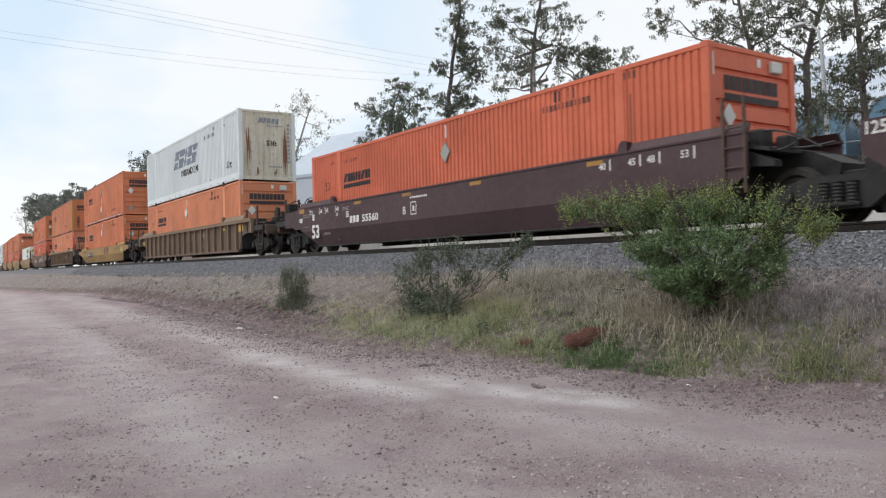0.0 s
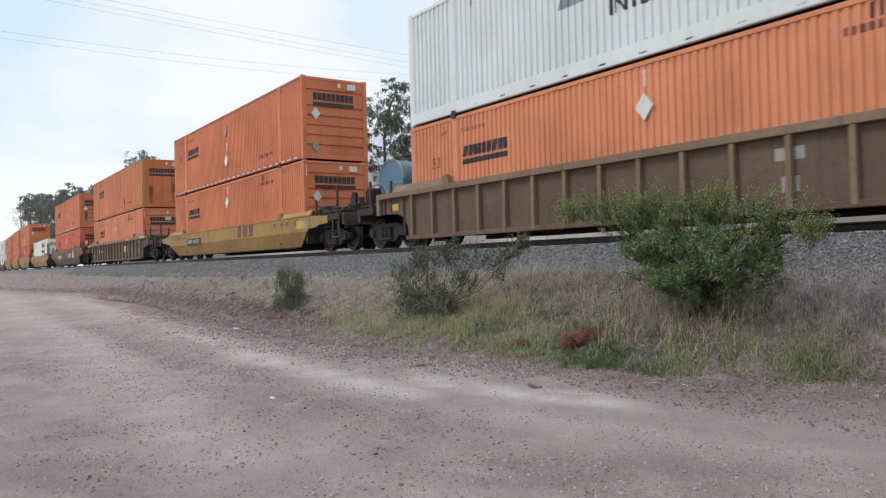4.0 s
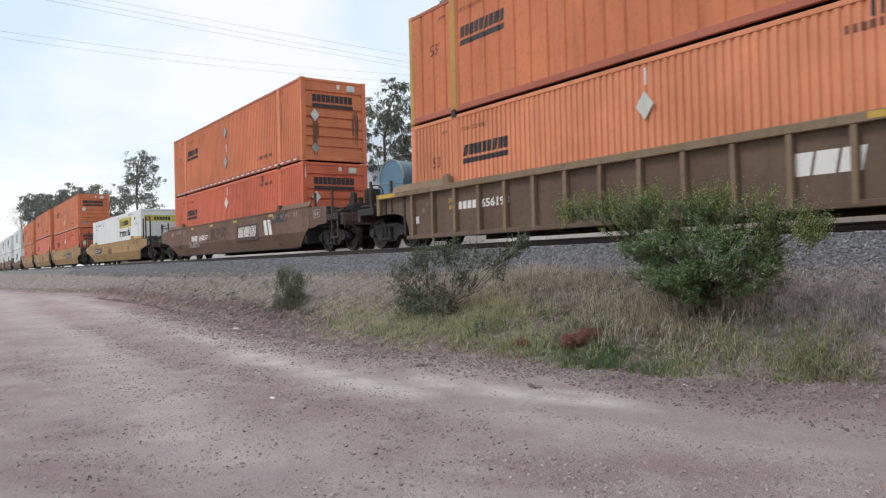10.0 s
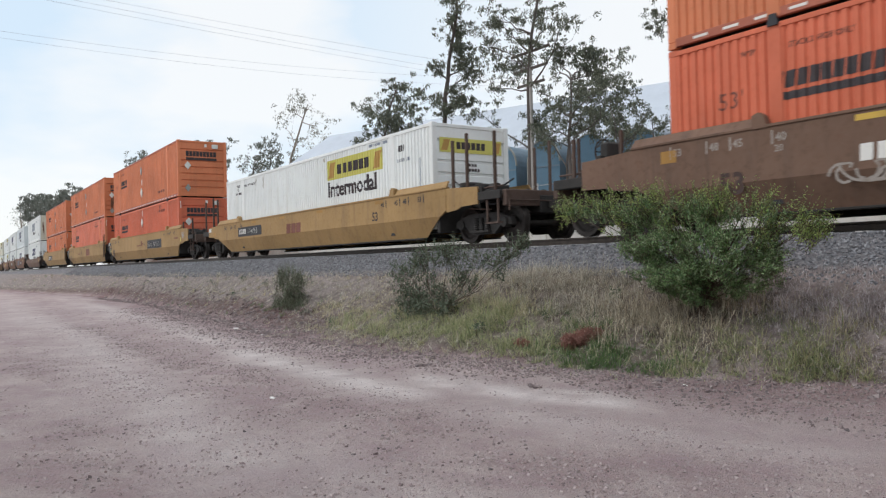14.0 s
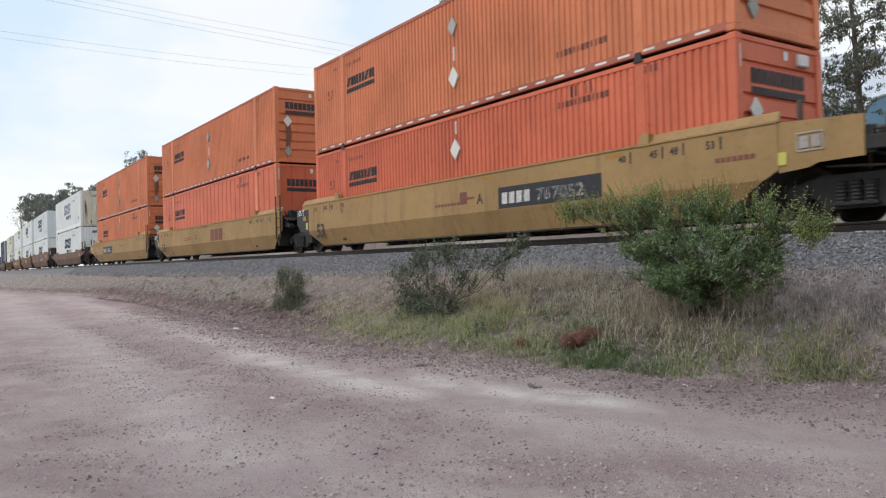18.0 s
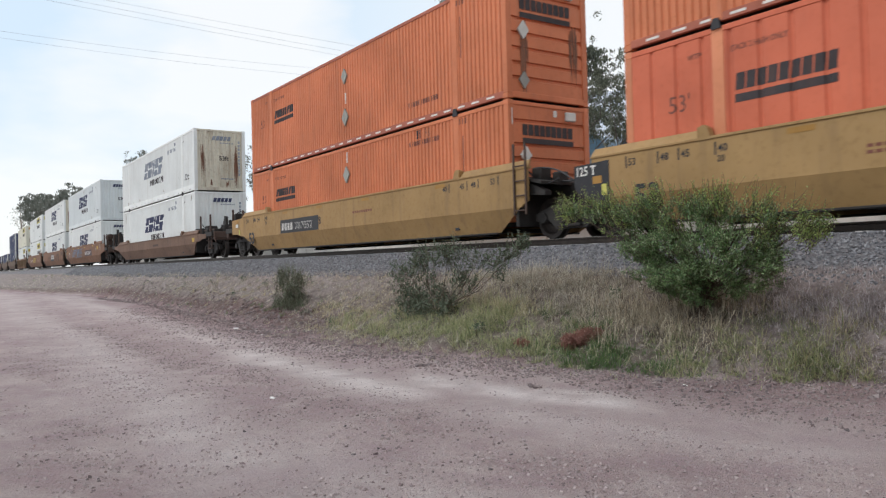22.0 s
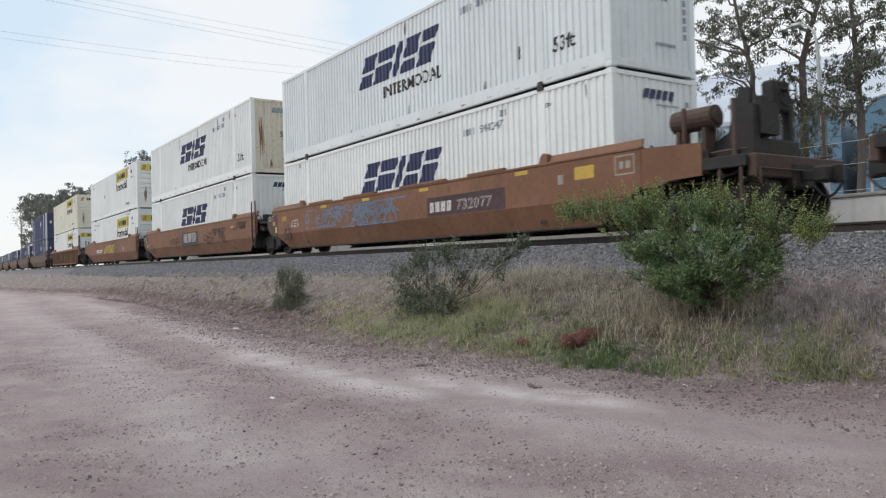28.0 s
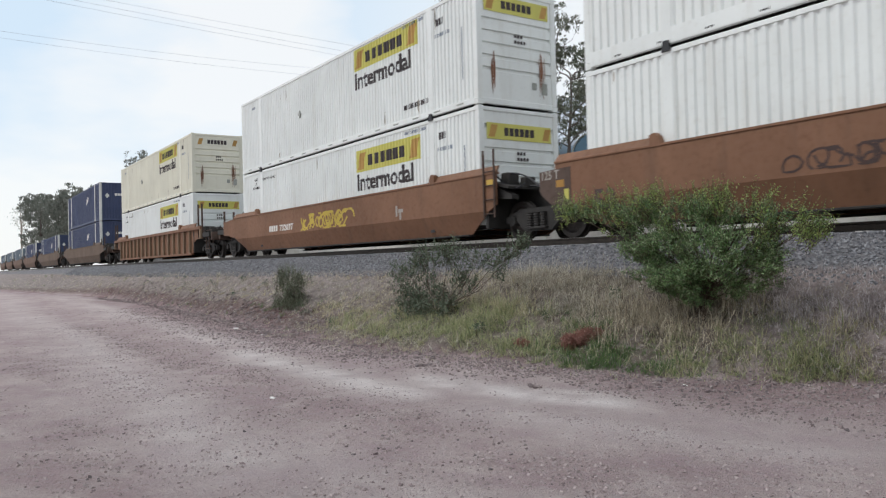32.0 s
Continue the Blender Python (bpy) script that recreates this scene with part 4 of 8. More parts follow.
def shell(root, main, side, end, post=None, rails=None, roof=None, floor=None, near_side=None, tape=False, end_mat=None, front_post=None):
    """The steel box itself, part by part."""
    post, rails, roof = post or main, rails or main, roof or main
    cached("side_panel", side, lambda: corrugated(side, -HX + 0.15, HX - 0.15, 0.17, CH - 0.11), near_side or main, root)
    cached("side_panel", side, lambda: corrugated(side, -HX + 0.15, HX - 0.15, 0.17, CH - 0.11), main, root, turn=True)
    e = end_mat or main
    if end == "ribbed":
        cached("end_panel", end, lambda: ribbed_end(0.16, CH - 0.1, (0.5, 0.84, 1.18, 1.52, 1.86, 2.42)), e, root)
    elif end == "shut":
        cached("end_panel", end, lambda: ribbed_end(0.16, CH - 0.1, (0.9, 1.2, 1.5, 1.8, 2.1)), e, root)
    else:
        cached("end_panel", end, lambda: fluted_end(end, 0.16, CH - 0.1), e, root)
    cached("door", "leaf", lambda: boxed(-HX, -HX + 0.05, -HW + 0.13, -0.01, 0.14, CH - 0.1, 0.01), main, root)
    d = cached("door", "leaf", lambda: None, main, root)
    d.location.y = HW - 0.12
    cached("roof", "roof", lambda: boxed(-HX + 0.02, HX - 0.02, -HW + 0.03, HW - 0.03, CH - 0.05, CH - 0.025), roof, root)
    cached("floor", "floor", lambda: boxed(-HX + 0.1, HX - 0.1, -HW + 0.06, HW - 0.06, 0.05, 0.13), DARK_STEEL, root)
    for sy in (-1, 1):
        for sx in (-1, 1):
            c = cached("corner_post", "post", lambda: boxed(-0.085, 0.085, -0.085, 0.085, 0.12, CH - 0.11, 0.012), (front_post or post) if sx > 0 else post, root)
            c.location = (sx * (HX - 0.085), sy * (HW - 0.085), 0)
            for z in (0.06, CH - 0.06):
                k = cached("corner_casting", "cast", lambda: boxed(-0.09, 0.09, -0.083, 0.083, -0.06, 0.06, 0.01), post, root)
                k.location = (sx * (HX - 0.09), sy * (HW - 0.08), z)
            s = cached("stacking_post", "stack", lambda: boxed(-0.12, 0.12, -0.03, 0.03, 0.05, CH - 0.04, 0.008), post, root)
            s.location = (sx * 6.095, sy * (HW - 0.025), 0)
        t = cached("top_rail", "top", lambda: boxed(-HX + 0.16, HX - 0.16, -0.05, 0.05, CH - 0.115, CH - 0.02, 0.01), rails, root)
        t.location.y = sy * (HW - 0.05)
        b = cached("bottom_rail", "bottom", lambda: boxed(-HX + 0.16, HX - 0.16, -0.045, 0.045, 0.03, 0.18, 0.01), rails, root)
        b.location.y = sy * (HW - 0.045)
    for sx in (-1, 1):
        for nm, z0, z1 in (("bottom_end_rail", 0.03, 0.17), ("top_end_rail", CH - 0.115, CH - 0.02)):
            r = cached(nm, nm, lambda: boxed(-0.05, 0.05, -HW + 0.15, HW - 0.15, z0, z1, 0.01), e if sx > 0 else main, root)
            r.location.x = sx * (HX - 0.055)
    for z, sx in ((0.0, -1), (0.0, 1)):
        lock = cached("twist_lock", "lock", lambda: slab(bmesh.new(), [(-0.1, -0.09), (0.1, -0.09), (0.06, 0.09), (-0.06, 0.09)], -0.03, 0.03), BLACK, root, "dark steel twist lock")
        lock.location = (sx * 6.095, -HW - 0.012, 0.0)
    if tape:
        for i in range(26):
            k = cached("reflective_tape", "tape", lambda: boxed(-0.15, 0.15, -0.002, 0.002, -0.022, 0.022), MARK_WHITE, root)
            k.location = (-HX + 0.7 + i * 0.6, -HW - 0.002, 0.105)


def diamond(root, u, z, s=0.27, mat=None, end=False, y=0.0):
    def build():
        bm = bmesh.new()
        return slab(bm, [(0, -s), (s * 0.78, 0), (0, s), (-s * 0.78, 0)], -0.02, 0.02)
    ob = cached("placard_holder", ("diamond", s), build, mat or PLATE_WHITE, root, "pale diamond-shaped placard holder")
    if end:
        ob.location, ob.rotation_euler = (HX + 0.0, y, z), (0, 0, math.pi / 2)
    else:
        ob.location = (u - HX, -HW - 0.012, z)


def tracking_box(root, y, z, mat=None):
    ob = cached("tracking_box", "box", lambda: boxed(-0.04, 0.05, -0.16, 0.16, -0.11, 0.11, 0.02), mat or PLATE_WHITE, root, "small pale tracking unit")
    ob.location = (HX + 0.0, y, z)


def streaks(spec, seed=1):
    """Ragged run-down stains: bundles of thin tapering strips (x, z top, width, length)."""
    rng, bm = random.Random(seed), bmesh.new()
    for x, z, w, length in spec:
        k = max(4, int(w / 0.022))
        for i in range(k):
            a, b = x + w * rng.random(), 0.012 + 0.016 * rng.random()
            top, run_down = z - length * 0.35 * rng.random(), length * (0.35 + 0.65 * rng.random())
            q = [bm.verts.new(p) for p in ((a - b * 0.4, 0, top), (a + b * 0.5, 0, top), (a + b, 0, top - run_down * 0.5), (a + b * 0.2, 0, top - run_down), (a - b, 0, top - run_down * 0.6))]
            bm.faces.new(q)
    return bm


def side_grime(root, side, seed):
    """A few short rust and grime runs below the top rail and above the bottom rail of a side."""
    rng = random.Random(seed)
    for i in range(7):
        u, low = rng.uniform(0.4, 15.6), rng.random() < 0.6
        z = rng.uniform(0.35, 0.7) if low else CH - 0.13
        on_side("grime_run", shift(streaks([(0, z, 0.05 + 0.05 * rng.random(), z - 0.19 if low else rng.uniform(0.2, 0.7))], seed + i), u - CX), side, MARK_GRIME, root, "faint grime runs")["kind"] = "stuff"


def small_note(root, u, z, w, h, side, mat, n=7):
    on_side("stencil", shift(bars([(i * w / n, 0, w / n * 0.62, h) for i in range(n)]), u - HX, 0, z), side, mat, root)["kind"] = "stuff"


# where the upper box meets the lower one, over the rail head
SEAM = {-48.37: 3.25, -119.07: 3.24, -186.96: 3.46, -231.07: 3.33, -255.4: 3.30, -274.99: 3.34, -294.95: 3.35}
SERIALS = {-231.07: "161216", -255.4: "948247", -274.99: "950214"}
TALL = dict(orange=2.98, navy_name=3.08, yellow_sign=2.95)


def container(kind, x0, level, label, main=None, end_mark=True, tone="", variant=0, group="stacked containers"):
    """One 53-foot container with its markings; x0: where its rear stands at the start."""
    root = empty("container", label, "container", group)
    seam, tall = SEAM.get(x0, 3.28), 2.9 if x0 == -186.96 and level else TALL.get(kind, 2.93)
    tall, base = (seam - 0.42, 0.42) if level == 0 else (tall, seam + 0.025)
    tape = level == 1
    if kind == "orange":
        main = main or ORANGE
        old = variant == 2
        pale = variant == 4
        side = "broad" if old or pale else "fine"
        shell(root, main, side, "broad" if old or pale else "ribbed", post=OCHRE if old else ORANGE_PINK if pale else None, rails=RAIL_RED if level else None, front_post=CORAL if variant == 3 else None, tape=tape and not old)
        on_side("name_marking", shift(bars(word_bars(9, 1.75, 0.27, line=0.13), 0.1), (2.03 if x0 == -119.07 and level == 0 else 2.4) - HX, 0, 1.78), side, MARK_DARK, root, "dark company name on orange")
        on_end("name_marking", shift(bars(word_bars(9, 1.62, 0.26, line=0.13)), -0.86, 0, 2.08), MARK_DARK, root, "dark company name on the end wall", 0.006)
        tracking_box(root, 0.66 if variant != 3 else 0.2, 2.62 if variant != 3 else 2.25)
        on_end("sticker", shift(bars([(0, 0, 0.12, 0.16)]), 0.12, 0, 2.58), MARK_WHITE, root, "small white sticker", 0.006)
        if variant not in (2, 4):
            diamond(root, 8.25, 1.99 if level == 0 else 0.88, 0.27, PLATE_WHITE if variant in (0, 3) else PLATE_GREY)
            on_side("seam_strip", shift(bars([(0, 0, 0.04, 0.34)]), 8.23 - HX, 0, 2.38 if level == 0 else 1.3), side, MARK_WHITE, root)
            diamond(root, 0, 1.6, 0.22, PLATE_WHITE if variant in (0, 1) else PLATE_GREY, end=True, y=-0.78)
            if level == 1:
                diamond(root, 8.25, 2.15, 0.24, PLATE_GREY)
                diamond(root, 0, 0.45, 0.2, PLATE_GREY, end=True, y=-0.78)
        elif old:
            diamond(root, 11.3, 0.75, 0.16, SOOT)
            on_end("soot_streak", streaks([(-0.95, 1.6, 0.3, 1.3), (0.45, 2.0, 0.5, 1.7), (0.85, 2.5, 0.3, 2.2)], 3), SOOT, root, "dark greasy streaks", 0.004)["kind"] = "stuff"
        if level == 1 and variant == 1:
            on_end("soot_streak", streaks([(-0.85, 1.85, 0.22, 1.5), (0.72, 1.9, 0.25, 1.5)], 5), SOOT, root, "dark greasy streaks", 0.006)["kind"] = "stuff"
        on_side("length_marking", shift(lettering("53'", 0.42, bold=0.0), 1.0 - HX, 0, 1.62), side, MARK_RUST, root)
        small_note(root, 12.0, 0.5 if level == 1 else 2.35, 1.5, 0.13, side, MARK_RUST, 12)
        if level == 0:
            on_side("stack_arrow", shift(bars([(0, 0, 0.05, 0.24), (0.14, 0, 0.05, 0.24), (0.42, 0, 0.05, 0.24), (0.56, 0, 0.05, 0.24)]), 12.4 - HX, 0, 2.52), side, MARK_DARK, root)["kind"] = "stuff"
            on_end("end_post_strip", shift(bars([(0, 0, 0.03, 0.4)]), -1.2, 0, 2.3), MARK_WHITE, root, "", 0.03)
        small_note(root, 14.35, 2.6, 0.4, 0.14, side, MARK_RUST, 3)
        on_side("note_marking", shift(lettering("STACK 2 HIGH ONLY", 0.13, wide=0.85), 2.3 - HX, 0, 2.42), side, MARK_RUST, root)
        on_side("note_marking", shift(lettering("WTP", 0.13), 1.45 - HX, 0, 2.45), side, MARK_RUST, root)
        small_note(root, 14.5, 1.3, 0.1, 1.0, side, MARK_RUST, 1) if variant == 1 else None
    elif kind == "navy_name":
        main = main or WHITE
        stained = variant == 2
        shell(root, main, "even", "even", tape=False, end_mat=STAINED if stained else None)
        side_grime(root, "even", int(-x0) + level)
        col = MARK_FADED if tone == "faded" else MARK_NAVY
        strokes, h = [], 0.86
        for i, w in enumerate((0.74, 0.94, 0.3, 0.72, 0.72)):
            x = (0, 0.86, 1.94, 2.4, 3.26)[i]
            strokes += [(x, 0, w, h * (0.4, 0.52, 1.0, 0.34, 0.56)[i]), (x, h * (0.5, 0.62, 1.0, 0.44, 0.66)[i], w, h * (0.5, 0.38, 0.0, 0.56, 0.34)[i])]
        strokes = [q for q in strokes if q[3] > 0]
        on_side("name_marking", shift(bars(strokes, 0.5), 5.95 - HX, 0, 1.29 if level == 0 else 1.45), "even", col, root, "slanted navy company name as bold blocks")
        on_side("word_marking", shift(lettering("INTERMODAL", 0.44, wide=1.1), 7.4 - HX, 0, 0.83 if level == 0 else 0.98), "even", MARK_DARK, root)
        on_side("length_marking", shift(lettering("53ft", 0.42), 14.65 - HX, 0, 0.62), "even", MARK_DARK, root)
        small_note(root, 11.3, 2.25, 0.55, 0.17, "even", MARK_FADED, 4)
        if level == 0 and x0 in SERIALS:
            on_side("serial_number", shift(lettering(SERIALS[x0], 0.26, 0.0, 1.15), 12.0 - HX, 0, 2.25), "even", MARK_FADED, root)
        else:
            small_note(root, 12.0, 2.25, 1.0, 0.17, "even", MARK_FADED, 6)
        on_side("note_marking", shift(lettering("WTP", 0.15), 14.2 - HX, 0, 2.42), "even", MARK_DARK, root)
        for sy in (-1, 1):
            b = cached("bottom_rail", "deep", lambda: boxed(-HX + 0.16, HX - 0.16, -0.006, 0.006, 0.05, 0.31, 0.002), main, root)
            b.location.y = sy * (HW - 0.002)
        small_note(root, 13.5, 0.72, 0.16, 0.28, "even", MARK_DARK, 1)
        small_note(root, 12.8, 2.5, 0.3, 0.16, "even", MARK_FADED, 2)
        on_end("name_marking", shift(bars(word_bars(5, 0.95, 0.2, 0.2), 0.3), -0.4, 0, 2.38), MARK_NAVY if not stained else MARK_FADED, root, "small slanted company name", 0.008)
        on_end("name_line", shift(bars([(i * 0.09, 0, 0.06, 0.05) for i in range(8)]), 0.0, 0, 2.24), MARK_FADED, root, "", 0.008)["kind"] = "stuff"
        on_end("length_marking", shift(lettering("53ft", 0.3), -0.05, 0, 1.45 if level == 1 else 0.5), MARK_DARK, root, "", 0.008)
        on_end("serial_column", shift(bars([(0, i * 0.17, 0.1, 0.12) for i in range(10)]), 0.92, 0, 0.75), MARK_FADED, root, "", 0.008)["kind"] = "stuff"
        on_end("weight_marking", shift(bars([(i * 0.09, 0, 0.06, 0.07) for i in range(7)]), 0.05, 0, 0.55), MARK_FADED, root, "", 0.008)
        if stained:
            on_end("rust_streak", streaks([(-0.95, 2.2, 0.2, 1.9), (0.72, 2.3, 0.18, 2.0), (-0.5, 0.55, 0.12, 0.4), (0.3, 0.5, 0.12, 0.35)], 7), SOOT, root, "brown rust runs", 0.006)["kind"] = "stuff"
        if level == 1:
            for i in range(15):
                k = cached("reflective_tape", "dash", lambda: boxed(-0.09, 0.09, -0.002, 0.002, -0.018, 0.018), MARK_RUST if main is WHITE_COOL and not stained else MARK_DARK, root)
                k.location = (-HX + 0.9 + i * 1.05, -HW - 0.002, 0.105)
        else:
            diamond(root, 0, 0.75, 0.22, WHITE, end=True, y=-0.55)
    elif kind == "yellow_sign":
        main = main or WHITE
        shell(root, main, "fine", "ribbed" if level == 0 else "shut", tape=False)
        side_grime(root, "fine", int(-x0) + level)
        up = 0.16 if level else 0.0
        on_side("sign_panel", shift(bars([(0, 0, 3.7, 0.66)]), 10.0 - HX, 0, 1.93 + up), "fine", LEMON, root, "yellow company sign panel")
        bm = shift(bars(word_bars(6, 2.2, 0.32, 0.22)), 10.75 - HX, -0.004, 2.08 + up)
        ob = on_side("sign_letters", bm, "fine", MARK_DARK, root, "dark company name as plain blocks")
        ob.location.y = -0.004
        for u in (10.08, 13.1):
            ob = on_side("sign_corner", shift(bars([(0, 0, 0.36, 0.5)], 0.35), u - HX, 0, 2.0 + up), "fine", OCHRE, root)
            ob.location.y = -0.003
        on_side("word_marking", shift(lettering("Intermodal", 0.7, wide=1.06, bold=0.026), 10.02 - HX, 0, 1.38 + up), "fine", MARK_DARK, root, "black word below the sign")
        on_end("sign_panel", shift(bars([(0, 0, 2.1, 0.4)]), -1.05, 0, 2.1 if level == 0 else 2.3), LEMON if variant != 3 else CREAM, root, "yellow sign panel on the end", 0.008)
        on_end("sign_letters", shift(bars(word_bars(6, 1.0, 0.2, 0.2)), -0.5, 0, 2.2 if level == 0 else 2.4), MARK_DARK, root, "", 0.012)
        for y in (-1.0, 0.75):
            on_end("sign_corner", shift(bars([(0, 0, 0.2, 0.3)], 0.3), y, 0, 2.15 if level == 0 else 2.35), OCHRE, root, "", 0.011)
        on_end("serial_marking", shift(bars([(i * 0.1, 0, 0.07, 0.08) for i in range(4)] + [(i * 0.1, 0.14, 0.07, 0.08) for i in range(3)]), -0.1, 0, 1.6), MARK_DARK, root, "", 0.008)
        if level == 1:
            on_end("grime_streak", streaks([(-0.85, 1.35, 0.16, 1.0), (0.72, 1.5, 0.2, 1.1)], 9), SOOT, root, "dark grime runs", 0.006)["kind"] = "stuff"
            on_end("plate", shift(bars([(0, 0, 0.16, 0.18), (0.34, -0.1, 0.18, 0.3)]), 0.45, 0, 0.5), PLATE_GREY, root, "", 0.009)
            for i in range(15):
                k = cached("reflective_tape", "grey", lambda: boxed(-0.14, 0.14, -0.002, 0.002, -0.018, 0.018), PLATE_GREY, root)
                k.location = (-HX + 0.9 + i * 1.05, -HW - 0.002, 0.105)
        if level == 0:
            on_side("note_marking", shift(lettering("WTP", 0.15), 1.3 - HX, 0, 2.52), "fine", MARK_DARK, root)
            on_side("note_marking", shift(lettering("OR", 0.13), 1.37 - HX, 0, 2.36), "fine", MARK_DARK, root)
            small_note(root, 1.12, 2.2, 0.66, 0.09, "fine", MARK_DARK, 9)
            on_side("note_marking", shift(lettering("STACK TWO HIGH ONLY", 0.13, wide=0.85), 2.2 - HX, 0, 2.48), "fine", MARK_DARK, root)
        small_note(root, 12.9, 2.66, 1.1, 0.08, "fine", MARK_FADED, 9)
        small_note(root, 12.9, 0.42, 1.3, 0.13, "fine", MARK_DARK, 12) if level == 1 else None
        small_note(root, 14.6, 2.3, 0.35, 0.18, "fine", MARK_DARK, 3)
        small_note(root, 14.5, 2.0, 0.7, 0.1, "fine", MARK_FADED, 6)
        small_note(root, 1.2, 2.45, 0.4, 0.09, "fine", MARK_FADED, 3) if level == 1 else None
        diamond(root, 5.9, 1.5, 0.13, PLATE_GREY) if level == 1 else None
        small_note(root, 15.7, 0.7, 0.07, 1.3, "fine", MARK_FADED, 1)
    elif kind == "blank_white":
        shell(root, main or WHITE, "fine", "even")
        on_side("name_marking", shift(bars(word_bars(6, 1.6, 0.35), 0.2), 1.0 - HX, 0, 1.6), "fine", MARK_NAVY, root)
        small_note(root, 2.0, 2.3, 1.0, 0.1, "fine", MARK_FADED, 8)
    else:
        shell(root, main or NAVY, "even", "even", post=PLATE_WHITE)
        on_side("badge_marking", shift(bars([(0, 0, 0.25, 0.5), (0.3, 0.1, 0.3, 0.5), (0.7, 0.2, 0.2, 0.35)], 0.4), 10.2 - HX, 0, 1.6), "even", MARK_WHITE, root)
        on_end("name_marking", shift(bars(word_bars(5, 1.0, 0.18)), -0.2, 0, 1.9), MARK_WHITE, root, "", 0.008)
        diamond(root, 0, 1.9, 0.2, PLATE_WHITE, end=True, y=-0.75)
    for piece in root.children:
        piece.scale.z = tall / CH
        piece.location.z *= tall / CH
    MOVERS.append((root, x0 + CX + 0.08, base))
    return root


# ---- well cars ----
SY = -1.46


def sill_smooth(top=1.47):
    bm = bmesh.new()
    slab(bm, [(-8.97, 0.86), (-8.72, 0.72), (8.72, 0.72), (8.97, 0.86), (8.97, top), (-8.97, top)], SY, SY + 0.05)
    v = [bm.verts.new(p) for p in ((-8.72, SY, 0.72), (8.72, SY, 0.72), (7.75, SY + 0.2, 0.20), (-7.75, SY + 0.2, 0.20),
                                   (-8.68, SY + 0.05, 0.74), (8.68, SY + 0.05, 0.74), (7.72, SY + 0.25, 0.21), (-7.72, SY + 0.25, 0.21))]
    for f in ((0, 1, 2, 3), (7, 6, 5, 4), (0, 3, 7, 4), (1, 5, 6, 2), (3, 2, 6, 7)):
        bm.faces.new([v[i] for i in f])
    return bm


def sill_sheet():
    arch = [(8.3, 0.22), (8.32, 0.5), (8.42, 0.70), (8.6, 0.84), (8.85, 0.92), (9.15, 0.95), (9.9, 0.95), (9.9, 1.40)]
    pts = arch + [(-x, z) for x, z in arch[::-1]]
    return slab(bmesh.new(), pts, SY + 0.10, SY + 0.13)


def flange():
    """Raised, outward-leaning guide plate over the end of the sill."""
    bm = bmesh.new()
    pts = [(6.43, 1.475, SY - 0.01), (9.0, 1.475, SY - 0.01), (8.95, 1.66, SY + 0.10), (6.43, 1.66, SY + 0.12)]
    fr = [bm.verts.new((x, y, z)) for x, z, y in pts]
    bk = [bm.verts.new((x, y + 0.05, z)) for x, z, y in pts]
    bm.faces.new(fr), bm.faces.new(bk[::-1])
    for i in range(4):
        j = (i + 1) % 4
        bm.faces.new((fr[i], bk[i], bk[j], fr[j]))
    return bm


def ear():
    """Raised tab at the inner end of the guide plate."""
    return slab(bmesh.new(), [(6.14, 1.46), (6.42, 1.46), (6.42, 1.68), (6.30, 1.72), (6.22, 1.66)], SY - 0.02, SY + 0.12)


def wheelset_mesh():
    bm = bmesh.new()
    tube(bm, (0, -0.98, 0), (0, 0.98, 0), 0.085, None, 10)
    for s in (-1, 1):
        prof = [(0.14, 0.10), (0.14, -0.06), (0.32, -0.02), (0.36, -0.075), (0.455, -0.07), (0.46, 0.04), (0.495, 0.045), (0.495, 0.075), (0.36, 0.07), (0.30, 0.03)]
        rings = []
        for k in range(28):
            a = 2 * math.pi * k / 28
            rings.append([bm.verts.new((r * math.cos(a), s * (0.755 - w), r * math.sin(a))) for r, w in prof])
        for k in range(28):
            a, b = rings[k], rings[(k + 1) % 28]
            for i in range(len(prof)):
                j = (i + 1) % len(prof)
                bm.faces.new((a[i], a[j], b[j], b[i]))
        for k in range(6):
            a = 2 * math.pi * k / 6
            tube(bm, (0.24 * math.cos(a), s * 0.80, 0.24 * math.sin(a)), (0.24 * math.cos(a), s * 0.76, 0.24 * math.sin(a)), 0.03, None, 6)
    return bm


def side_frame_mesh():
    bm = bmesh.new()
    pts = [(-1.12, 0.40), (-1.12, 0.56), (-0.55, 0.72), (0.55, 0.72), (1.12, 0.56), (1.12, 0.40), (0.72, 0.42), (0.45, 0.20), (-0.45, 0.20), (-0.72, 0.42)]
    slab(bm, pts, -1.06, -0.94)
    for s in (-1, 1):
        tube(bm, (s * 0.86, -1.11, 0.46), (s * 0.86, -0.9, 0.46), 0.12, None, 12)
        box(bm, s * 0.86 - 0.17, s * 0.86 + 0.17, -1.05, -0.9, 0.52, 0.62, 0.01)
    return bm


def springs_mesh():
    bm = bmesh.new()
    box(bm, -0.34, 0.34, -1.16, -1.02, 0.24, 0.29, 0.01)
    for i in (-0.22, 0.0, 0.22):
        for k in range(6):
            tube(bm, (i, -1.09, 0.28 + k * 0.055), (i, -1.09, 0.31 + k * 0.055), 0.085, 0.07, 10, caps=False)
            tube(bm, (i, -1.09, 0.31 + k * 0.055), (i, -1.09, 0.335 + k * 0.055), 0.07, 0.085, 10, caps=k == 5)
    return bm


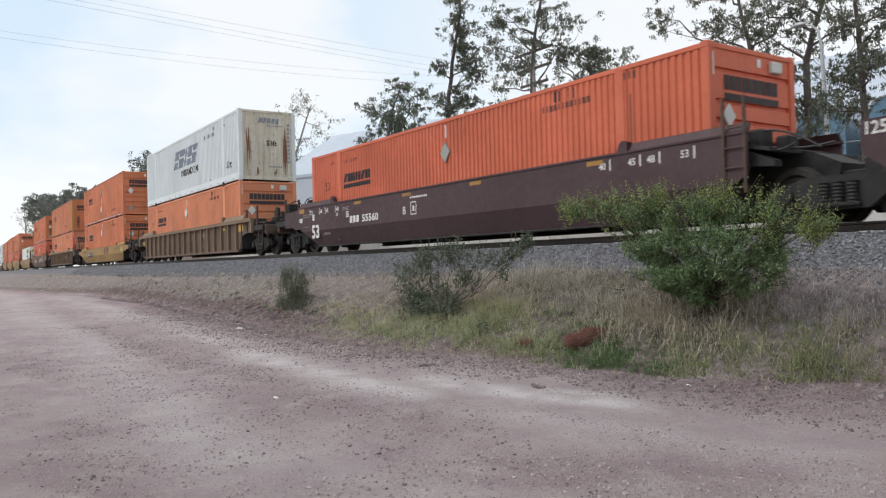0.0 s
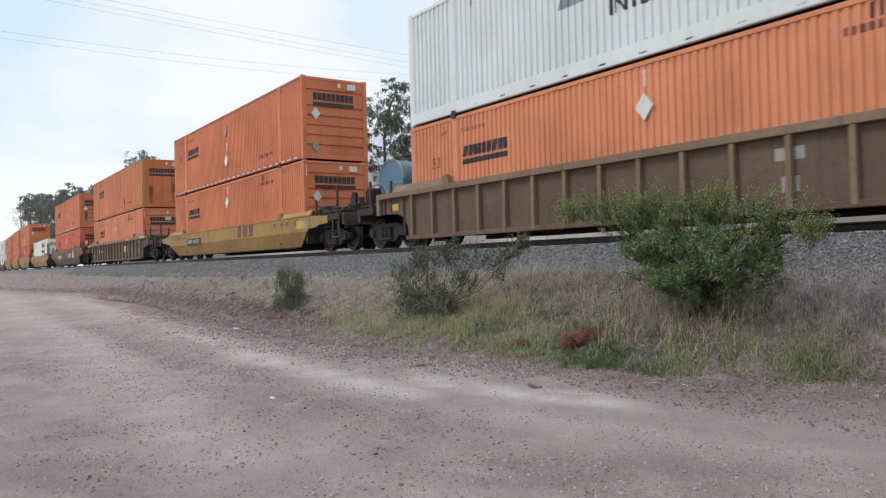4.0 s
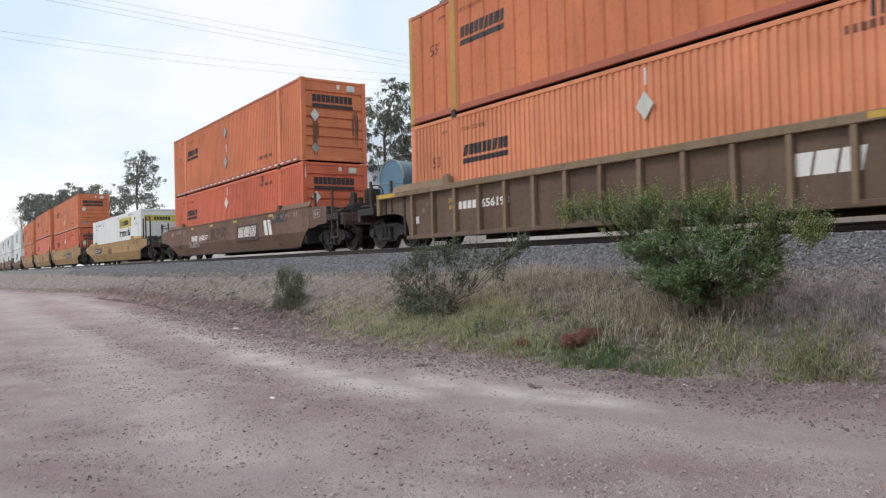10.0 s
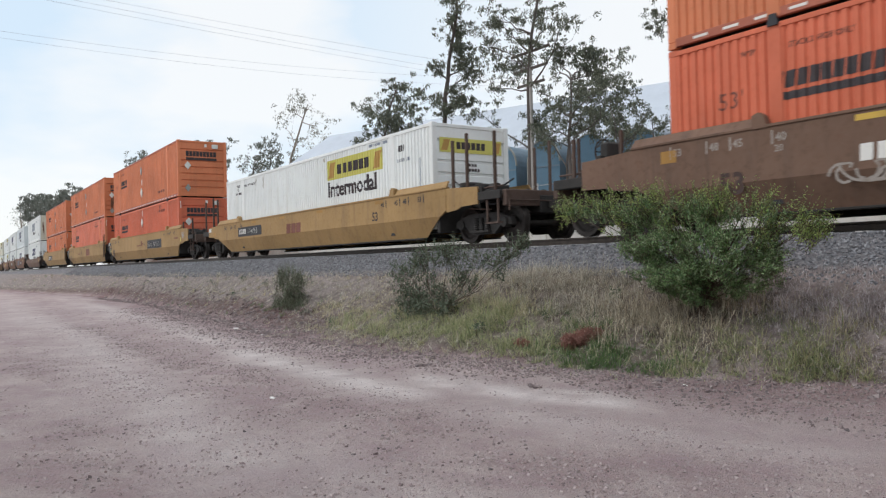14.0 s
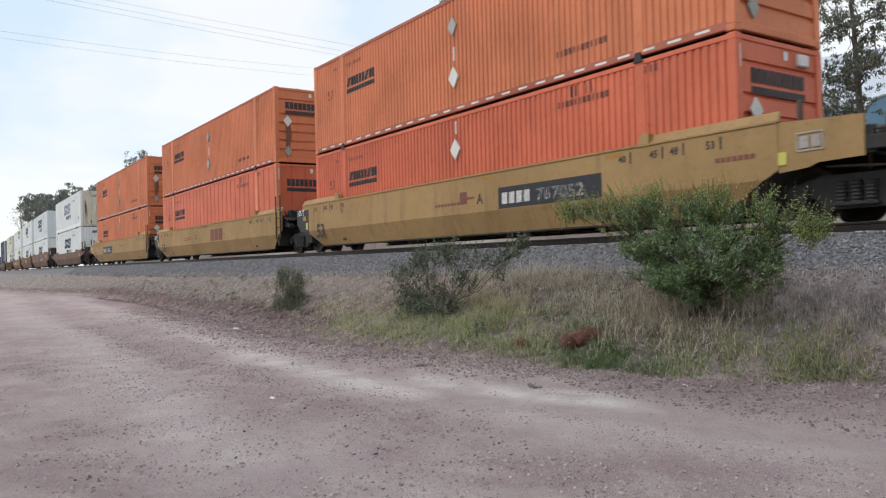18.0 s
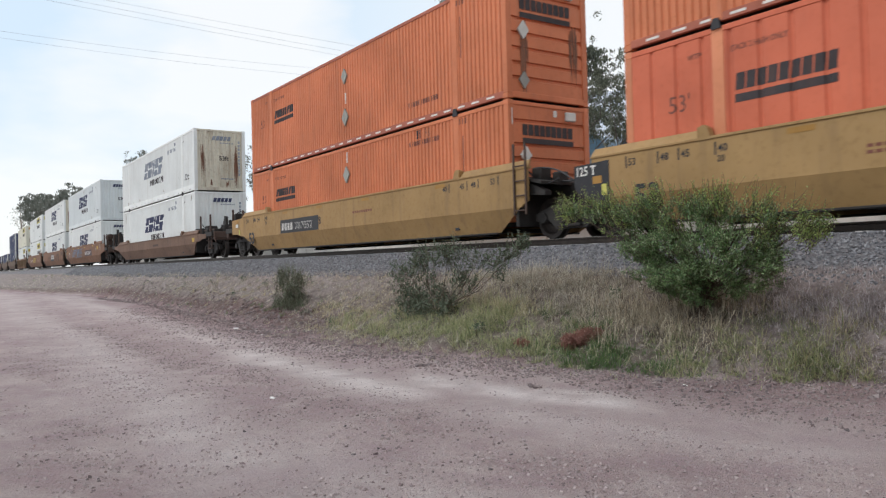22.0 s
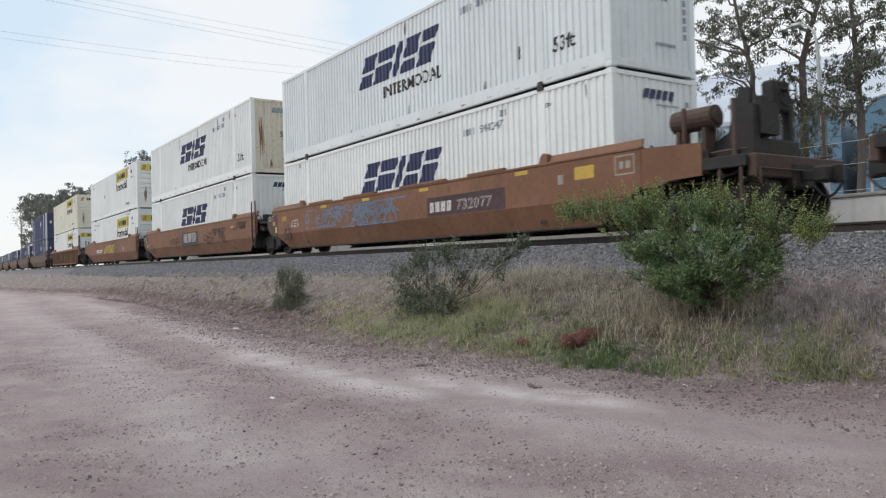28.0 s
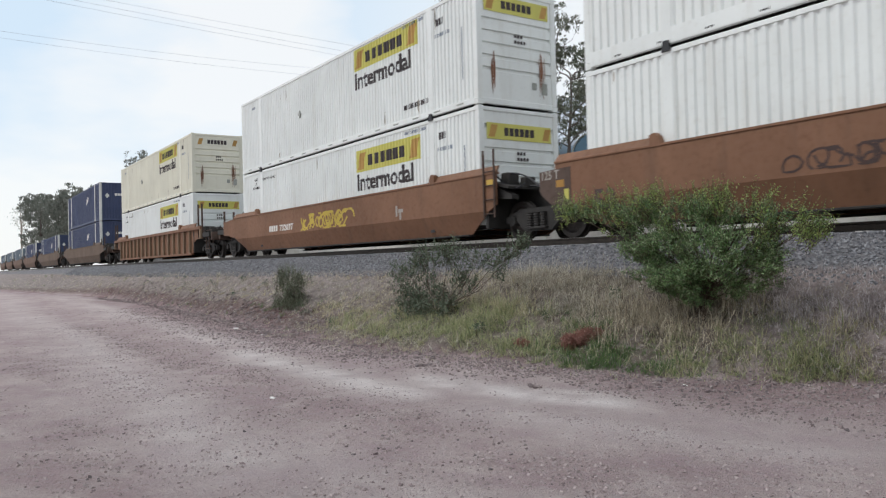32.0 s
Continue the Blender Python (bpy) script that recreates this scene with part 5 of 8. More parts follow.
def truck(root, x):
    t = cached("truck", "bolster", lambda: box(boxed(-0.22, 0.22, -1.0, 1.0, 0.45, 0.72, 0.03), -0.35, 0.35, -0.35, 0.35, 0.6, 0.85, 0.02), DARK_STEEL, root, "grimy dark four-wheeled railway truck")
    t.location = (x, 0, 0)
    cached("side_frame", "frame", side_frame_mesh, DARK_STEEL, t)
    cached("side_frame", "frame", side_frame_mesh, DARK_STEEL, t, turn=True)
    cached("spring_nest", "spring_nest", springs_mesh, DARK_STEEL, t)["kind"] = "stuff"
    cached("spring_nest", "spring_nest", springs_mesh, DARK_STEEL, t, turn=True)["kind"] = "stuff"
    cached("brake_beam", "beam", lambda: box(box(boxed(-0.40, -0.30, -0.8, 0.8, 0.36, 0.5, 0.01), 0.30, 0.40, -0.8, 0.8, 0.36, 0.5, 0.01), -0.4, 0.4, -0.12, 0.12, 0.3, 0.46, 0.01), DARK_STEEL, t)
    for s in (-0.86, 0.86):
        w = cached("wheelset", "wheels", wheelset_mesh, WHEEL, t, "worn steel axle with two wheels")
        w.location = (s, 0, 0.46)
        WHEELS.append((w, s))
    return t


def ladder(root, x, y, z0, z1, mat, w=0.4):
    def build():
        bm = bmesh.new()
        for s in (0, w):
            box(bm, s - 0.025, s + 0.025, -0.02, 0.02, z0, z1, 0.005)
        z = z0 + 0.1
        while z < z1 - 0.3:
            tube(bm, (0, 0, z), (w, 0, z), 0.016, None, 6)
            z += 0.33
        return bm
    ob = cached("ladder", ("ladder", z0, z1, w), build, mat, root)
    ob.location = (x, y, 0)


def brake_wheel():
    bm = bmesh.new()
    for k in range(20):
        a, b = 2 * math.pi * k / 20, 2 * math.pi * (k + 1) / 20
        tube(bm, (0, 0.28 * math.cos(a), 0.28 * math.sin(a)), (0, 0.28 * math.cos(b), 0.28 * math.sin(b)), 0.018, None, 5, caps=False)
    for k in range(6):
        a = 2 * math.pi * k / 6
        tube(bm, (0, 0, 0), (0, 0.28 * math.cos(a), 0.28 * math.sin(a)), 0.013, None, 5)
    tube(bm, (-0.12, 0, 0), (0.03, 0, 0), 0.045, None, 8)
    return bm


def coupler_mesh():
    bm = bmesh.new()
    box(bm, 11.25, 11.6, -0.09, 0.09, 0.78, 0.94, 0.01)
    box(bm, 11.55, 11.82, -0.2, 0.17, 0.72, 1.0, 0.04)
    box(bm, 11.74, 11.9, -0.02, 0.16, 0.7, 1.02, 0.03)
    return bm


def hose(bm, a, b, drop, r=0.022):
    """A sagging pipe or hose in one piece."""
    pts = [Vector(a).lerp(Vector(b), i / 8) - Vector((0, 0, drop * math.sin(math.pi * i / 8))) for i in range(9)]
    rings = []
    for i, p in enumerate(pts):
        way = (pts[min(8, i + 1)] - pts[max(0, i - 1)]).normalized()
        s = way.cross(Vector((0, 0, 1))).normalized()
        u = s.cross(way)
        rings.append([bm.verts.new(p + r * (math.cos(k * math.pi / 3) * s + math.sin(k * math.pi / 3) * u)) for k in range(6)])
    for q, w in zip(rings, rings[1:]):
        for k in range(6):
            bm.faces.new((q[k], q[(k + 1) % 6], w[(k + 1) % 6], w[k]))
    bm.faces.new(rings[0][::-1]), bm.faces.new(rings[-1])
    return bm


def end_platform(root, s, main, detail, rods, high):
    """Coupler end: deck over the truck, draft sill, end sill, coupler, rods and gear. s: 1 front, -1 rear."""
    def put(name, key, build, mat, label=""):
        ob = cached(name, key, build, mat, root, label)
        if s < 0:
            ob.rotation_euler = (0, 0, math.pi)
        return ob
    put("deck", "deck", lambda: boxed(8.9, 11.15, -1.3, 1.3, 1.13, 1.17), DARK_STEEL)
    put("draft_sill", "draft", lambda: boxed(8.5, 11.3, -0.33, 0.33, 0.66, 1.08, 0.02), DARK_STEEL)
    put("end_sill", "endsill", lambda: boxed(11.12, 11.28, -1.35, 1.35, 0.82, 1.2, 0.02), RUSTY)
    for q, far in ((-1, ""), (1, "_far")):
        if high:
            put("side_channel", ("channel" + far, high), lambda: slab(bmesh.new(), [(8.97, 0.80), (9.45, 0.84), (9.6, 0.90), (10.3, 0.92), (10.3, high - 0.08), (8.97, high - 0.01)], q * 1.45, q * 1.41), main)
        put("under_frame", "under" + far, lambda: box(box(boxed(8.97, 11.1, q * 1.3 - 0.04, q * 1.3 + 0.04, 1.0, 1.12, 0.01), 9.5, 9.6, q * 1.34 - 0.05, q * 1.34 + 0.05, 0.95, 1.42, 0.01), 10.3, 10.4, q * 1.34 - 0.05, q * 1.34 + 0.05, 0.95, 1.35, 0.01), DARK_STEEL)
        put("side_step_rail", "steprail" + far, lambda: boxed(10.15, 11.15, q * 1.41 - 0.03, q * 1.41 + 0.03, 1.0, 1.2, 0.01), DARK_STEEL)
    put("bulkhead", "bulk", lambda: boxed(8.45, 8.56, -1.38, 1.38, 0.3, 1.44, 0.015), DARK_STEEL)
    put("coupler", "coupler", coupler_mesh, DARK_STEEL, "dark steel knuckle coupler")
    put("coupling_hose", "hose", lambda: hose(bmesh.new(), (11.2, 0.35, 0.8), (11.85, 0.25, 0.75), 0.28), BLACK)
    put("uncoupling_lever", "lever", lambda: tube(tubed((11.32, -1.3, 0.95), (11.32, 0, 0.95), 0.018, None, 6), (11.32, -1.3, 0.95), (11.32, -1.3, 0.7), 0.018, None, 6), RUSTY)
    put("hand_rail", "brace", lambda: tubed((9.0, -1.3, 1.3), (11.1, -1.3, 1.3), 0.022, None, 6), RUSTY)
    put("hand_rail", "brace_far", lambda: tubed((9.0, 1.3, 1.3), (11.1, 1.3, 1.3), 0.022, None, 6), RUSTY)
    put("step", "step", lambda: box(box(boxed(10.6, 11.05, -1.44, -1.3, 0.42, 0.46), 10.6, 10.64, -1.42, -1.38, 0.42, 1.0), 11.01, 11.05, -1.42, -1.38, 0.42, 1.0), RUSTY)
    for i, (x0, x1, y0, y1, z1) in enumerate(((9.05, 9.45, -1.1, -0.6, 1.55), (9.55, 9.8, -1.2, -0.9, 1.42), (10.35, 10.7, -1.15, -0.75, 1.36))):
        put("valve_box", ("vbox", i), lambda: boxed(x0, x1, y0, y1, 1.17, z1, 0.03), DARK_STEEL)
    for i, (a, b, d) in enumerate((((9.0, -1.2, 1.62), (9.9, -1.1, 1.3), 0.1), ((9.3, -1.0, 1.5), (10.9, -0.8, 1.5), 0.22), ((10.1, -1.25, 1.2), (11.0, -1.25, 1.0), 0.2))):
        put("air_hose", ("ahose", i), lambda: hose(bmesh.new(), a, b, d, 0.02), BLACK)
    for i, (a, b) in enumerate((((8.7, -0.6, 0.62), (11.1, -0.5, 0.7)), ((9.6, -1.2, 0.85), (10.5, -1.2, 0.78)), ((10.2, -1.1, 1.15), (10.2, -1.1, 0.75)))):
        put("brake_rod", ("brod", i), lambda: tubed(a, b, 0.02, None, 6), RUSTY)
    put("brake_pipe", "pipe", lambda: hose(bmesh.new(), (8.7, -0.7, 1.25), (11.1, -0.5, 1.22), 0.06, 0.03), DARK_STEEL)
    for i, (x, h) in enumerate(rods):
        put("grab_post", ("rod", x, h), lambda x=x, h=h: boxed(x - 0.035, x + 0.035, -1.40, -1.33, 1.0, h, 0.008), RUSTY)
        put("grab_post", ("rod_far", x, h), lambda x=x, h=h: boxed(x - 0.035, x + 0.035, 1.33, 1.40, 1.0, h, 0.008), RUSTY)
    if "brake" in detail:
        w = put("brake_wheel", "brake", brake_wheel, DARK_STEEL, "dark spoked hand-brake wheel")
        w.location = (s * 11.0, 0.05 * s, 2.42 if "tank" in detail else 1.87)
        up = 0.55 if "tank" in detail else 0.0
        put("brake_stand", ("stand", up), lambda: box(box(box(boxed(10.72, 10.88, -0.5, -0.35, 1.15, 1.75 + up, 0.02), 10.72, 10.88, 0.3, 0.45, 1.15, 1.75 + up, 0.02), 10.66, 10.93, -0.22, 0.28, 1.5 + up, 2.05 + up, 0.04), 10.4, 10.9, -0.75, 0.6, 1.15, 1.55, 0.03), DARK_STEEL)
        put("brake_chain_guard", ("guard", up), lambda: slab(bmesh.new(), [(10.1, 1.17), (10.7, 1.17), (10.7, 1.9 + up), (10.5, 1.95 + up)], -0.62, -0.5), DARK_STEEL)
    if "tank" in detail:
        put("air_tank", "tank", lambda: box(box(tube(tubed((9.45, -1.0, 1.98), (10.3, -1.0, 1.98), 0.21, None, 16), (9.4, -1.0, 1.98), (10.35, -1.0, 1.98), 0.13, None, 12), 9.55, 9.63, -1.15, -0.85, 1.15, 1.8), 10.1, 10.18, -1.15, -0.85, 1.15, 1.8), RUSTY, "rusty air reservoir")
        put("gear_box", "gear", lambda: slab(slab(bmesh.new(), [(10.1, 1.17), (10.95, 1.17), (10.95, 2.1), (10.7, 2.15), (10.55, 1.7), (10.1, 1.5)], -0.9, -0.72), [(10.7, 1.6), (11.0, 1.6), (11.0, 2.15), (10.7, 2.15)], -0.75, -0.2), DARK_STEEL)
    if "valve" in detail:
        put("brake_valve", "valve", lambda: box(box(tubed((9.3, -0.5, 1.35), (9.9, -0.5, 1.35), 0.16, None, 12), 9.4, 9.7, -0.9, -0.6, 1.17, 1.5, 0.03), 10.0, 10.5, -1.0, -0.3, 1.17, 1.3, 0.02), DARK_STEEL)


def joint_end(root, s, main, plate):
    """Articulated end: short nose over the shared truck."""
    def put(name, key, build, mat, label=""):
        ob = cached(name, key, build, mat, root, label)
        if s < 0:
            ob.rotation_euler = (0, 0, math.pi)
        return ob
    put("bulkhead", "bulk", lambda: boxed(8.45, 8.56, -1.38, 1.38, 0.3, 1.44, 0.015), DARK_STEEL)
    put("nose", "nose", lambda: slab(bmesh.new(), [(8.6, 0.55), (9.9, 0.72), (9.95, 0.98), (9.5, 1.2), (8.6, 1.4)], -0.42, 0.42), DARK_STEEL)
    put("nose_arm", "arm", lambda: slab(bmesh.new(), [(8.6, 1.02), (9.35, 0.95), (9.35, 1.05), (8.6, 1.38)], -1.3, -1.1), DARK_STEEL)
    put("nose_arm", "arm_far", lambda: slab(bmesh.new(), [(8.6, 1.02), (9.35, 0.95), (9.35, 1.05), (8.6, 1.38)], 1.1, 1.3), DARK_STEEL)
    put("nose_deck", "ndeck", lambda: slab(bmesh.new(), [(8.56, 1.36), (9.3, 1.2), (9.3, 1.26), (8.56, 1.44)], -1.35, 1.35), DARK_STEEL)
    for i, (x0, x1, y0, y1, z0, z1) in enumerate(((8.7, 9.0, -1.1, -0.75, 1.3, 1.62), (9.05, 9.3, -0.8, -0.5, 1.2, 1.5))):
        put("valve_box", ("nbox", i), lambda: boxed(x0, x1, y0, y1, z0, z1, 0.03), DARK_STEEL)
    for i, (a, b, d) in enumerate((((8.7, -1.2, 1.55), (9.6, -1.1, 1.3), 0.2), ((8.8, -1.0, 1.6), (9.9, -0.9, 1.2), -0.12))):
        put("air_hose", ("nhose", i), lambda: hose(bmesh.new(), a, b, d, 0.02), BLACK)
    put("connecting_hose", "jhose", lambda: hose(bmesh.new(), (8.7, -0.8, 1.5), (9.95, -0.6, 1.3), 0.12), BLACK)
    if plate:
        o = put("end_plate", "plate", lambda: slab(bmesh.new(), [(-9.45, 1.02), (-9.4, 0.92), (-9.1, 0.70), (-8.5, 0.66), (-8.5, 1.455), (-9.45, 1.42)], SY - 0.008, SY + 0.03), MAROON if main is MAROON else RUSTY if main is CAR_RUST else BLACK, "dark capacity plate")
        o.rotation_euler = (0, 0, 0)


def sill_mark(name, bm, u, z, mat, root, label="", out=0.005):
    """A marking on the near sill, u metres from the container's rear."""
    for v in bm.verts:
        v.co = Vector((v.co.x + u - CX, SY - out, v.co.z + z))
    return part(name, bm, mat, root, label)


def scribble(seed, w, h, strokes, thick):
    """Spray-painted loops and strokes."""
    rng, bm = random.Random(seed), bmesh.new()
    for _ in range(strokes):
        x, z, a = rng.uniform(0, w), rng.uniform(0, h), rng.uniform(0, 6.3)
        bend, left = rng.uniform(-1.1, 1.1), None
        for i in range(rng.randint(4, 9)):
            nx, nz = x + 0.11 * math.cos(a), min(h, max(0.0, z + 0.11 * math.sin(a)))
            px, pz = -math.sin(a) * thick, math.cos(a) * thick
            v = [bm.verts.new((x + px, 0, z + pz)), bm.verts.new((x - px, 0, z - pz)), bm.verts.new((nx - px, 0, nz - pz)), bm.verts.new((nx + px, 0, nz + pz))]
            bm.faces.new(v)
            x, z, a = nx, nz, a + bend * 0.8
    return bm


def outline_tag(w, h):
    """A small white outlined tag with a few strokes inside."""
    bm = bmesh.new()
    for a, b in (((0, 0), (0.15, 0.9)), ((0.15, 0.9), (0.9, 1.0)), ((0.9, 1.0), (1.0, 0)), ((0.05, 0.25), (0.85, 0.2)), ((0.5, 0), (0.5, 1.0)), ((0.5, 0.6), (0.8, 0.6)), ((-0.1, 0.3), (-0.05, 0.6)), ((1.08, 0.3), (1.05, 0.6))):
        p, q = Vector((a[0] * w, 0, a[1] * h)), Vector((b[0] * w, 0, b[1] * h))
        n = Vector((-(q - p).z, 0, (q - p).x)).normalized() * 0.011
        bm.faces.new([bm.verts.new(v) for v in (p + n, p - n, q - n, q + n)])
    return bm


def well_car(kind, x0, main=None, label="", front="coupler", rear="coupler", top=None, ribs=None, rods=((9.2, 1.9), (10.4, 2.0)), front_gear="valve", rear_gear="brake", marks=(), high=1.47, lips=()):
    root = empty("well_car", label, "railway car", "freight train cars")
    top, ribs = top or main, ribs or main
    for turn in (False, True):
        if kind == "smooth":
            cached("side_sill", ("smooth", high), lambda: sill_smooth(high), main, root, turn=turn)
            cached("top_chord", ("chord", high), lambda: boxed(-8.97, 8.97, SY - 0.02, SY + 0.13, high - 0.01, high + 0.04, 0.008), top, root, turn=turn)
            cached("bottom_chord", "low", lambda: boxed(-7.7, 7.7, SY + 0.12, SY + 0.34, 0.165, 0.205, 0.008), DARK_STEEL, root, turn=turn)
        else:
            cached("side_sill", "sheet", sill_sheet, main, root, turn=turn)
            cached("top_chord", "wide", lambda: boxed(-9.9, 9.9, SY - 0.02, SY + 0.14, 1.385, 1.54, 0.012), top, root, turn=turn)
            cached("bottom_chord", "low_rib", lambda: boxed(-8.3, 8.3, SY + 0.0, SY + 0.16, 0.18, 0.29, 0.01), main, root, turn=turn)
            for e in (-9.82, 9.82):
                r = cached("rib", "end_rib", lambda: boxed(-0.08, 0.08, -0.055, 0.055, 0.93, 1.39, 0.008), ribs, root)
                r.location = (e, (SY + 0.05) * (1 if not turn else -1), 0)
            for i in range(17):
                r = cached("rib", "rib", lambda: boxed(-0.05, 0.05, -0.055, 0.055, 0.22, 1.39, 0.008), ribs, root)
                r.location = ((-8.0 + i) * (1 if not turn else -1), (SY + 0.05) * (1 if not turn else -1), 0)
        for o in (cached("guide_flange", "flange", flange, top, root, turn=turn), cached("guide_ear", "ear", ear, top, root, turn=turn),
                  cached("guide_ear", "ear_m", lambda: mirrored(ear()), top, root, turn=turn), cached("guide_flange", "flange_m", lambda: mirrored(flange()), top, root, turn=turn)):
            o.location.z = high - 1.47 if kind == "smooth" else 0.06
    for u0, u1 in lips:
        part("edge_plate", boxed(u0 - CX, u1 - CX, SY - 0.03, SY + 0.1, high + 0.03, high + 0.1, 0.01), ribs, root)
    for i in range(7):
        c = cached("cross_member", "cross", lambda: boxed(-0.15, 0.15, -1.22, 1.22, 0.24, 0.34), DARK_STEEL, root)
        c.location.x = -6.6 + 2.2 * i
    for s, how, gear in ((1, front, front_gear), (-1, rear, rear_gear)):
        if how == "coupler":
            end_platform(root, s, main, gear, rods, 0.0 if kind == "ribbed" else high)
            truck(root, s * 9.98)
        else:
            joint_end(root, s, main, how == "plate")
            if s > 0:
                ladder(root, 8.55, SY - 0.03, 0.55, 2.15, RUSTY)
            else:
                truck(root, -10.0)
    for name, bm, u, z, mat in marks:
        z += high - 1.47 if kind == "smooth" and z > 0.95 else 0.0
        o = sill_mark(name, bm, u, z, mat, root, "", (0.012 if u < -0.4 else 0.005) if kind == "smooth" else 0.024 if z > 1.38 else -0.094)
        if name in ("small_print", "graffiti", "stencil_plate", "load_limit"):
            o["kind"] = "stuff"
    MOVERS.append((root, x0 + CX + 0.08, 0.0))
    return root


def mirrored(bm):
    for v in bm.verts:
        v.co.x = -v.co.x
    return bm


def capacity_marks(mat=MARK_WHITE):
    """Capacity on the black end plate, an amber reflector and a small pale card."""
    return [("capacity", lettering("125 T", 0.26, wide=0.92), -1.34, 1.15, mat), ("reflector", bars([(0, 0, 0.24, 0.15)]), -0.86, 0.96, AMBER), ("card", bars([(0, 0, 0.14, 0.22)]), -0.62, 0.78, LEMON)]


def gauge_marks(mat, amber=AMBER, rear=0.0):
    """Length lines and small reflectors that most of the cars carry at both ends."""
    out = []
    for t, u in (("53", 0.0), ("48", 0.76), ("45", 1.22), ("40", 1.98)):
        for at, text_at in ((u + rear, u + rear + 0.07), (16.0 - u, 15.72 - u)):
            out.append(("length_line", lettering(t, 0.19), text_at, 1.22, mat))
            out.append(("length_line", bars([(0, 0, 0.035, 0.22)]), at, 1.18, mat))
    out.append(("length_line", lettering("20", 0.15), 2.03 + rear, 1.06, mat))
    for u in (3.3, 6.2, 9.4, 13.4):
        out.append(("reflector", bars([(0, 0, 0.45, 0.09)]), u, 1.33, amber))
    return out


def number_marks(text, u, z, mat, size=0.3, plate=None, lead=4):
    """A car number: the owner's initials as plain blocks, then the digits."""
    w = size * 0.72 * lead
    out = []
    if plate:
        out.append(("number_plate_panel", bars([(-0.12, -0.1, w + size * 0.82 * len(text) + 0.45, size * 1.35)]), u, z, plate))
    out.append(("owner_mark", bars(word_bars(lead, w, size * 0.72, 0.26), 0.05), u, z, mat))
    out.append(("car_number", lettering(text, size, 0.05, 1.35, 0.028), u + w + 0.15, z, mat))
    return out


# ---- bushes on the bank ----
def stand(x, y, lift=0.0):
    return (x, y, ground_z(x, y) + lift)


def feathery(label, base, hub, lobes, leaf, seed, twigs, leaflet, pairs, long, lift=0.5, gap=-0.2, bark=TWIG, slim=0.4, ragged=0.0, bundle=False, heft=1.0):
    """A shrub of fanning stems: twigs set with paired leaflets in the lobes (x, y, z, rx, ry, rz, share), gaps between them."""
    rng = random.Random(seed)
    root = empty("bush", label, "bush")
    root.location = base
    o, hub = Vector(base), Vector(hub)
    wood, verts, faces = bmesh.new(), [], []
    for lx, ly, lz, rx, ry, rz, share in lobes:
        c = Vector((lx, ly, lz))
        start = o + Vector((rng.gauss(0, 0.05), rng.gauss(0, 0.05), -0.05))
        mid = (start.lerp(hub, 0.9) if bundle else start.lerp(c, 0.5)) + Vector((rng.gauss(0, 0.05), rng.gauss(0, 0.05), -0.06 * (c - start).length))
        limb(wood, [p - o for p in (start, start.lerp(mid, 0.5) + Vector((rng.gauss(0, 0.02), 0, 0.03)), mid, mid.lerp(c, 0.6) + Vector((0, 0, 0.02)), c)], [heft * r for r in (0.017, 0.014, 0.011, 0.008, 0.004)], 5)
        for _ in range(max(1, int(share * twigs))):
            d = Vector((rng.gauss(0, 1), rng.gauss(0, 1), rng.gauss(0, 1))).normalized() * rng.random() ** 0.4
            p = c + Vector((d.x * rx, d.y * ry, d.z * rz))
            if noise.noise(p * 3.1) + 0.5 * noise.noise(p * 8.0) < gap:
                continue
            way = ((p - hub).normalized() * 0.8 + Vector((rng.gauss(0, 0.5), rng.gauss(0, 0.5), lift + rng.gauss(0, 0.35)))).normalized()
            length = long * rng.uniform(0.5, 1.3)
            a, b = p - way * length * 0.5 - o, p + way * length * 0.5 - o
            tube(wood, a, b, 0.0035, 0.0015, 3, caps=False)
            side = way.cross(Vector((rng.gauss(0, 1), rng.gauss(0, 1), rng.gauss(0.6, 0.6)))).normalized()
            for i in range(pairs):
                f = (i + 0.5) / pairs
                if rng.random() < ragged:
                    continue
                q = a.lerp(b, f)
                for s in (-1, 1):
                    u = (way * 0.6 + side * s + Vector((rng.gauss(0, 0.3), rng.gauss(0, 0.3), rng.gauss(0, 0.3)))).normalized()
                    w = u.cross(Vector((rng.gauss(0, 0.6), rng.gauss(0, 0.6), 1.0))).normalized() * slim * 0.5
                    e = leaflet * rng.uniform(0.65, 1.25) * (1.1 - 0.5 * f)
                    k = len(verts)
                    verts += [q, q + (u * 0.5 + w) * e, q + u * e, q + (u * 0.5 - w) * e]
                    faces.append((k, k + 1, k + 2, k + 3))
    part("stem", wood, bark, root)["kind"] = "stuff"
    me = bpy.data.meshes.new("foliage")
    me.from_pydata(verts, [], faces)
    me.materials.append(leaf)
    crown = new("foliage", me)
    crown.parent = root
    crown["kind"] = "stuff"
    return root


def away(lobes, k):
    """The lobes moved k times as far from the roadside, grown to match."""
    return [(x * k, y * k, 1.5 + (z - 1.5) * k, rx * k, ry * k, rz * k, n) for x, y, z, rx, ry, rz, n in lobes]


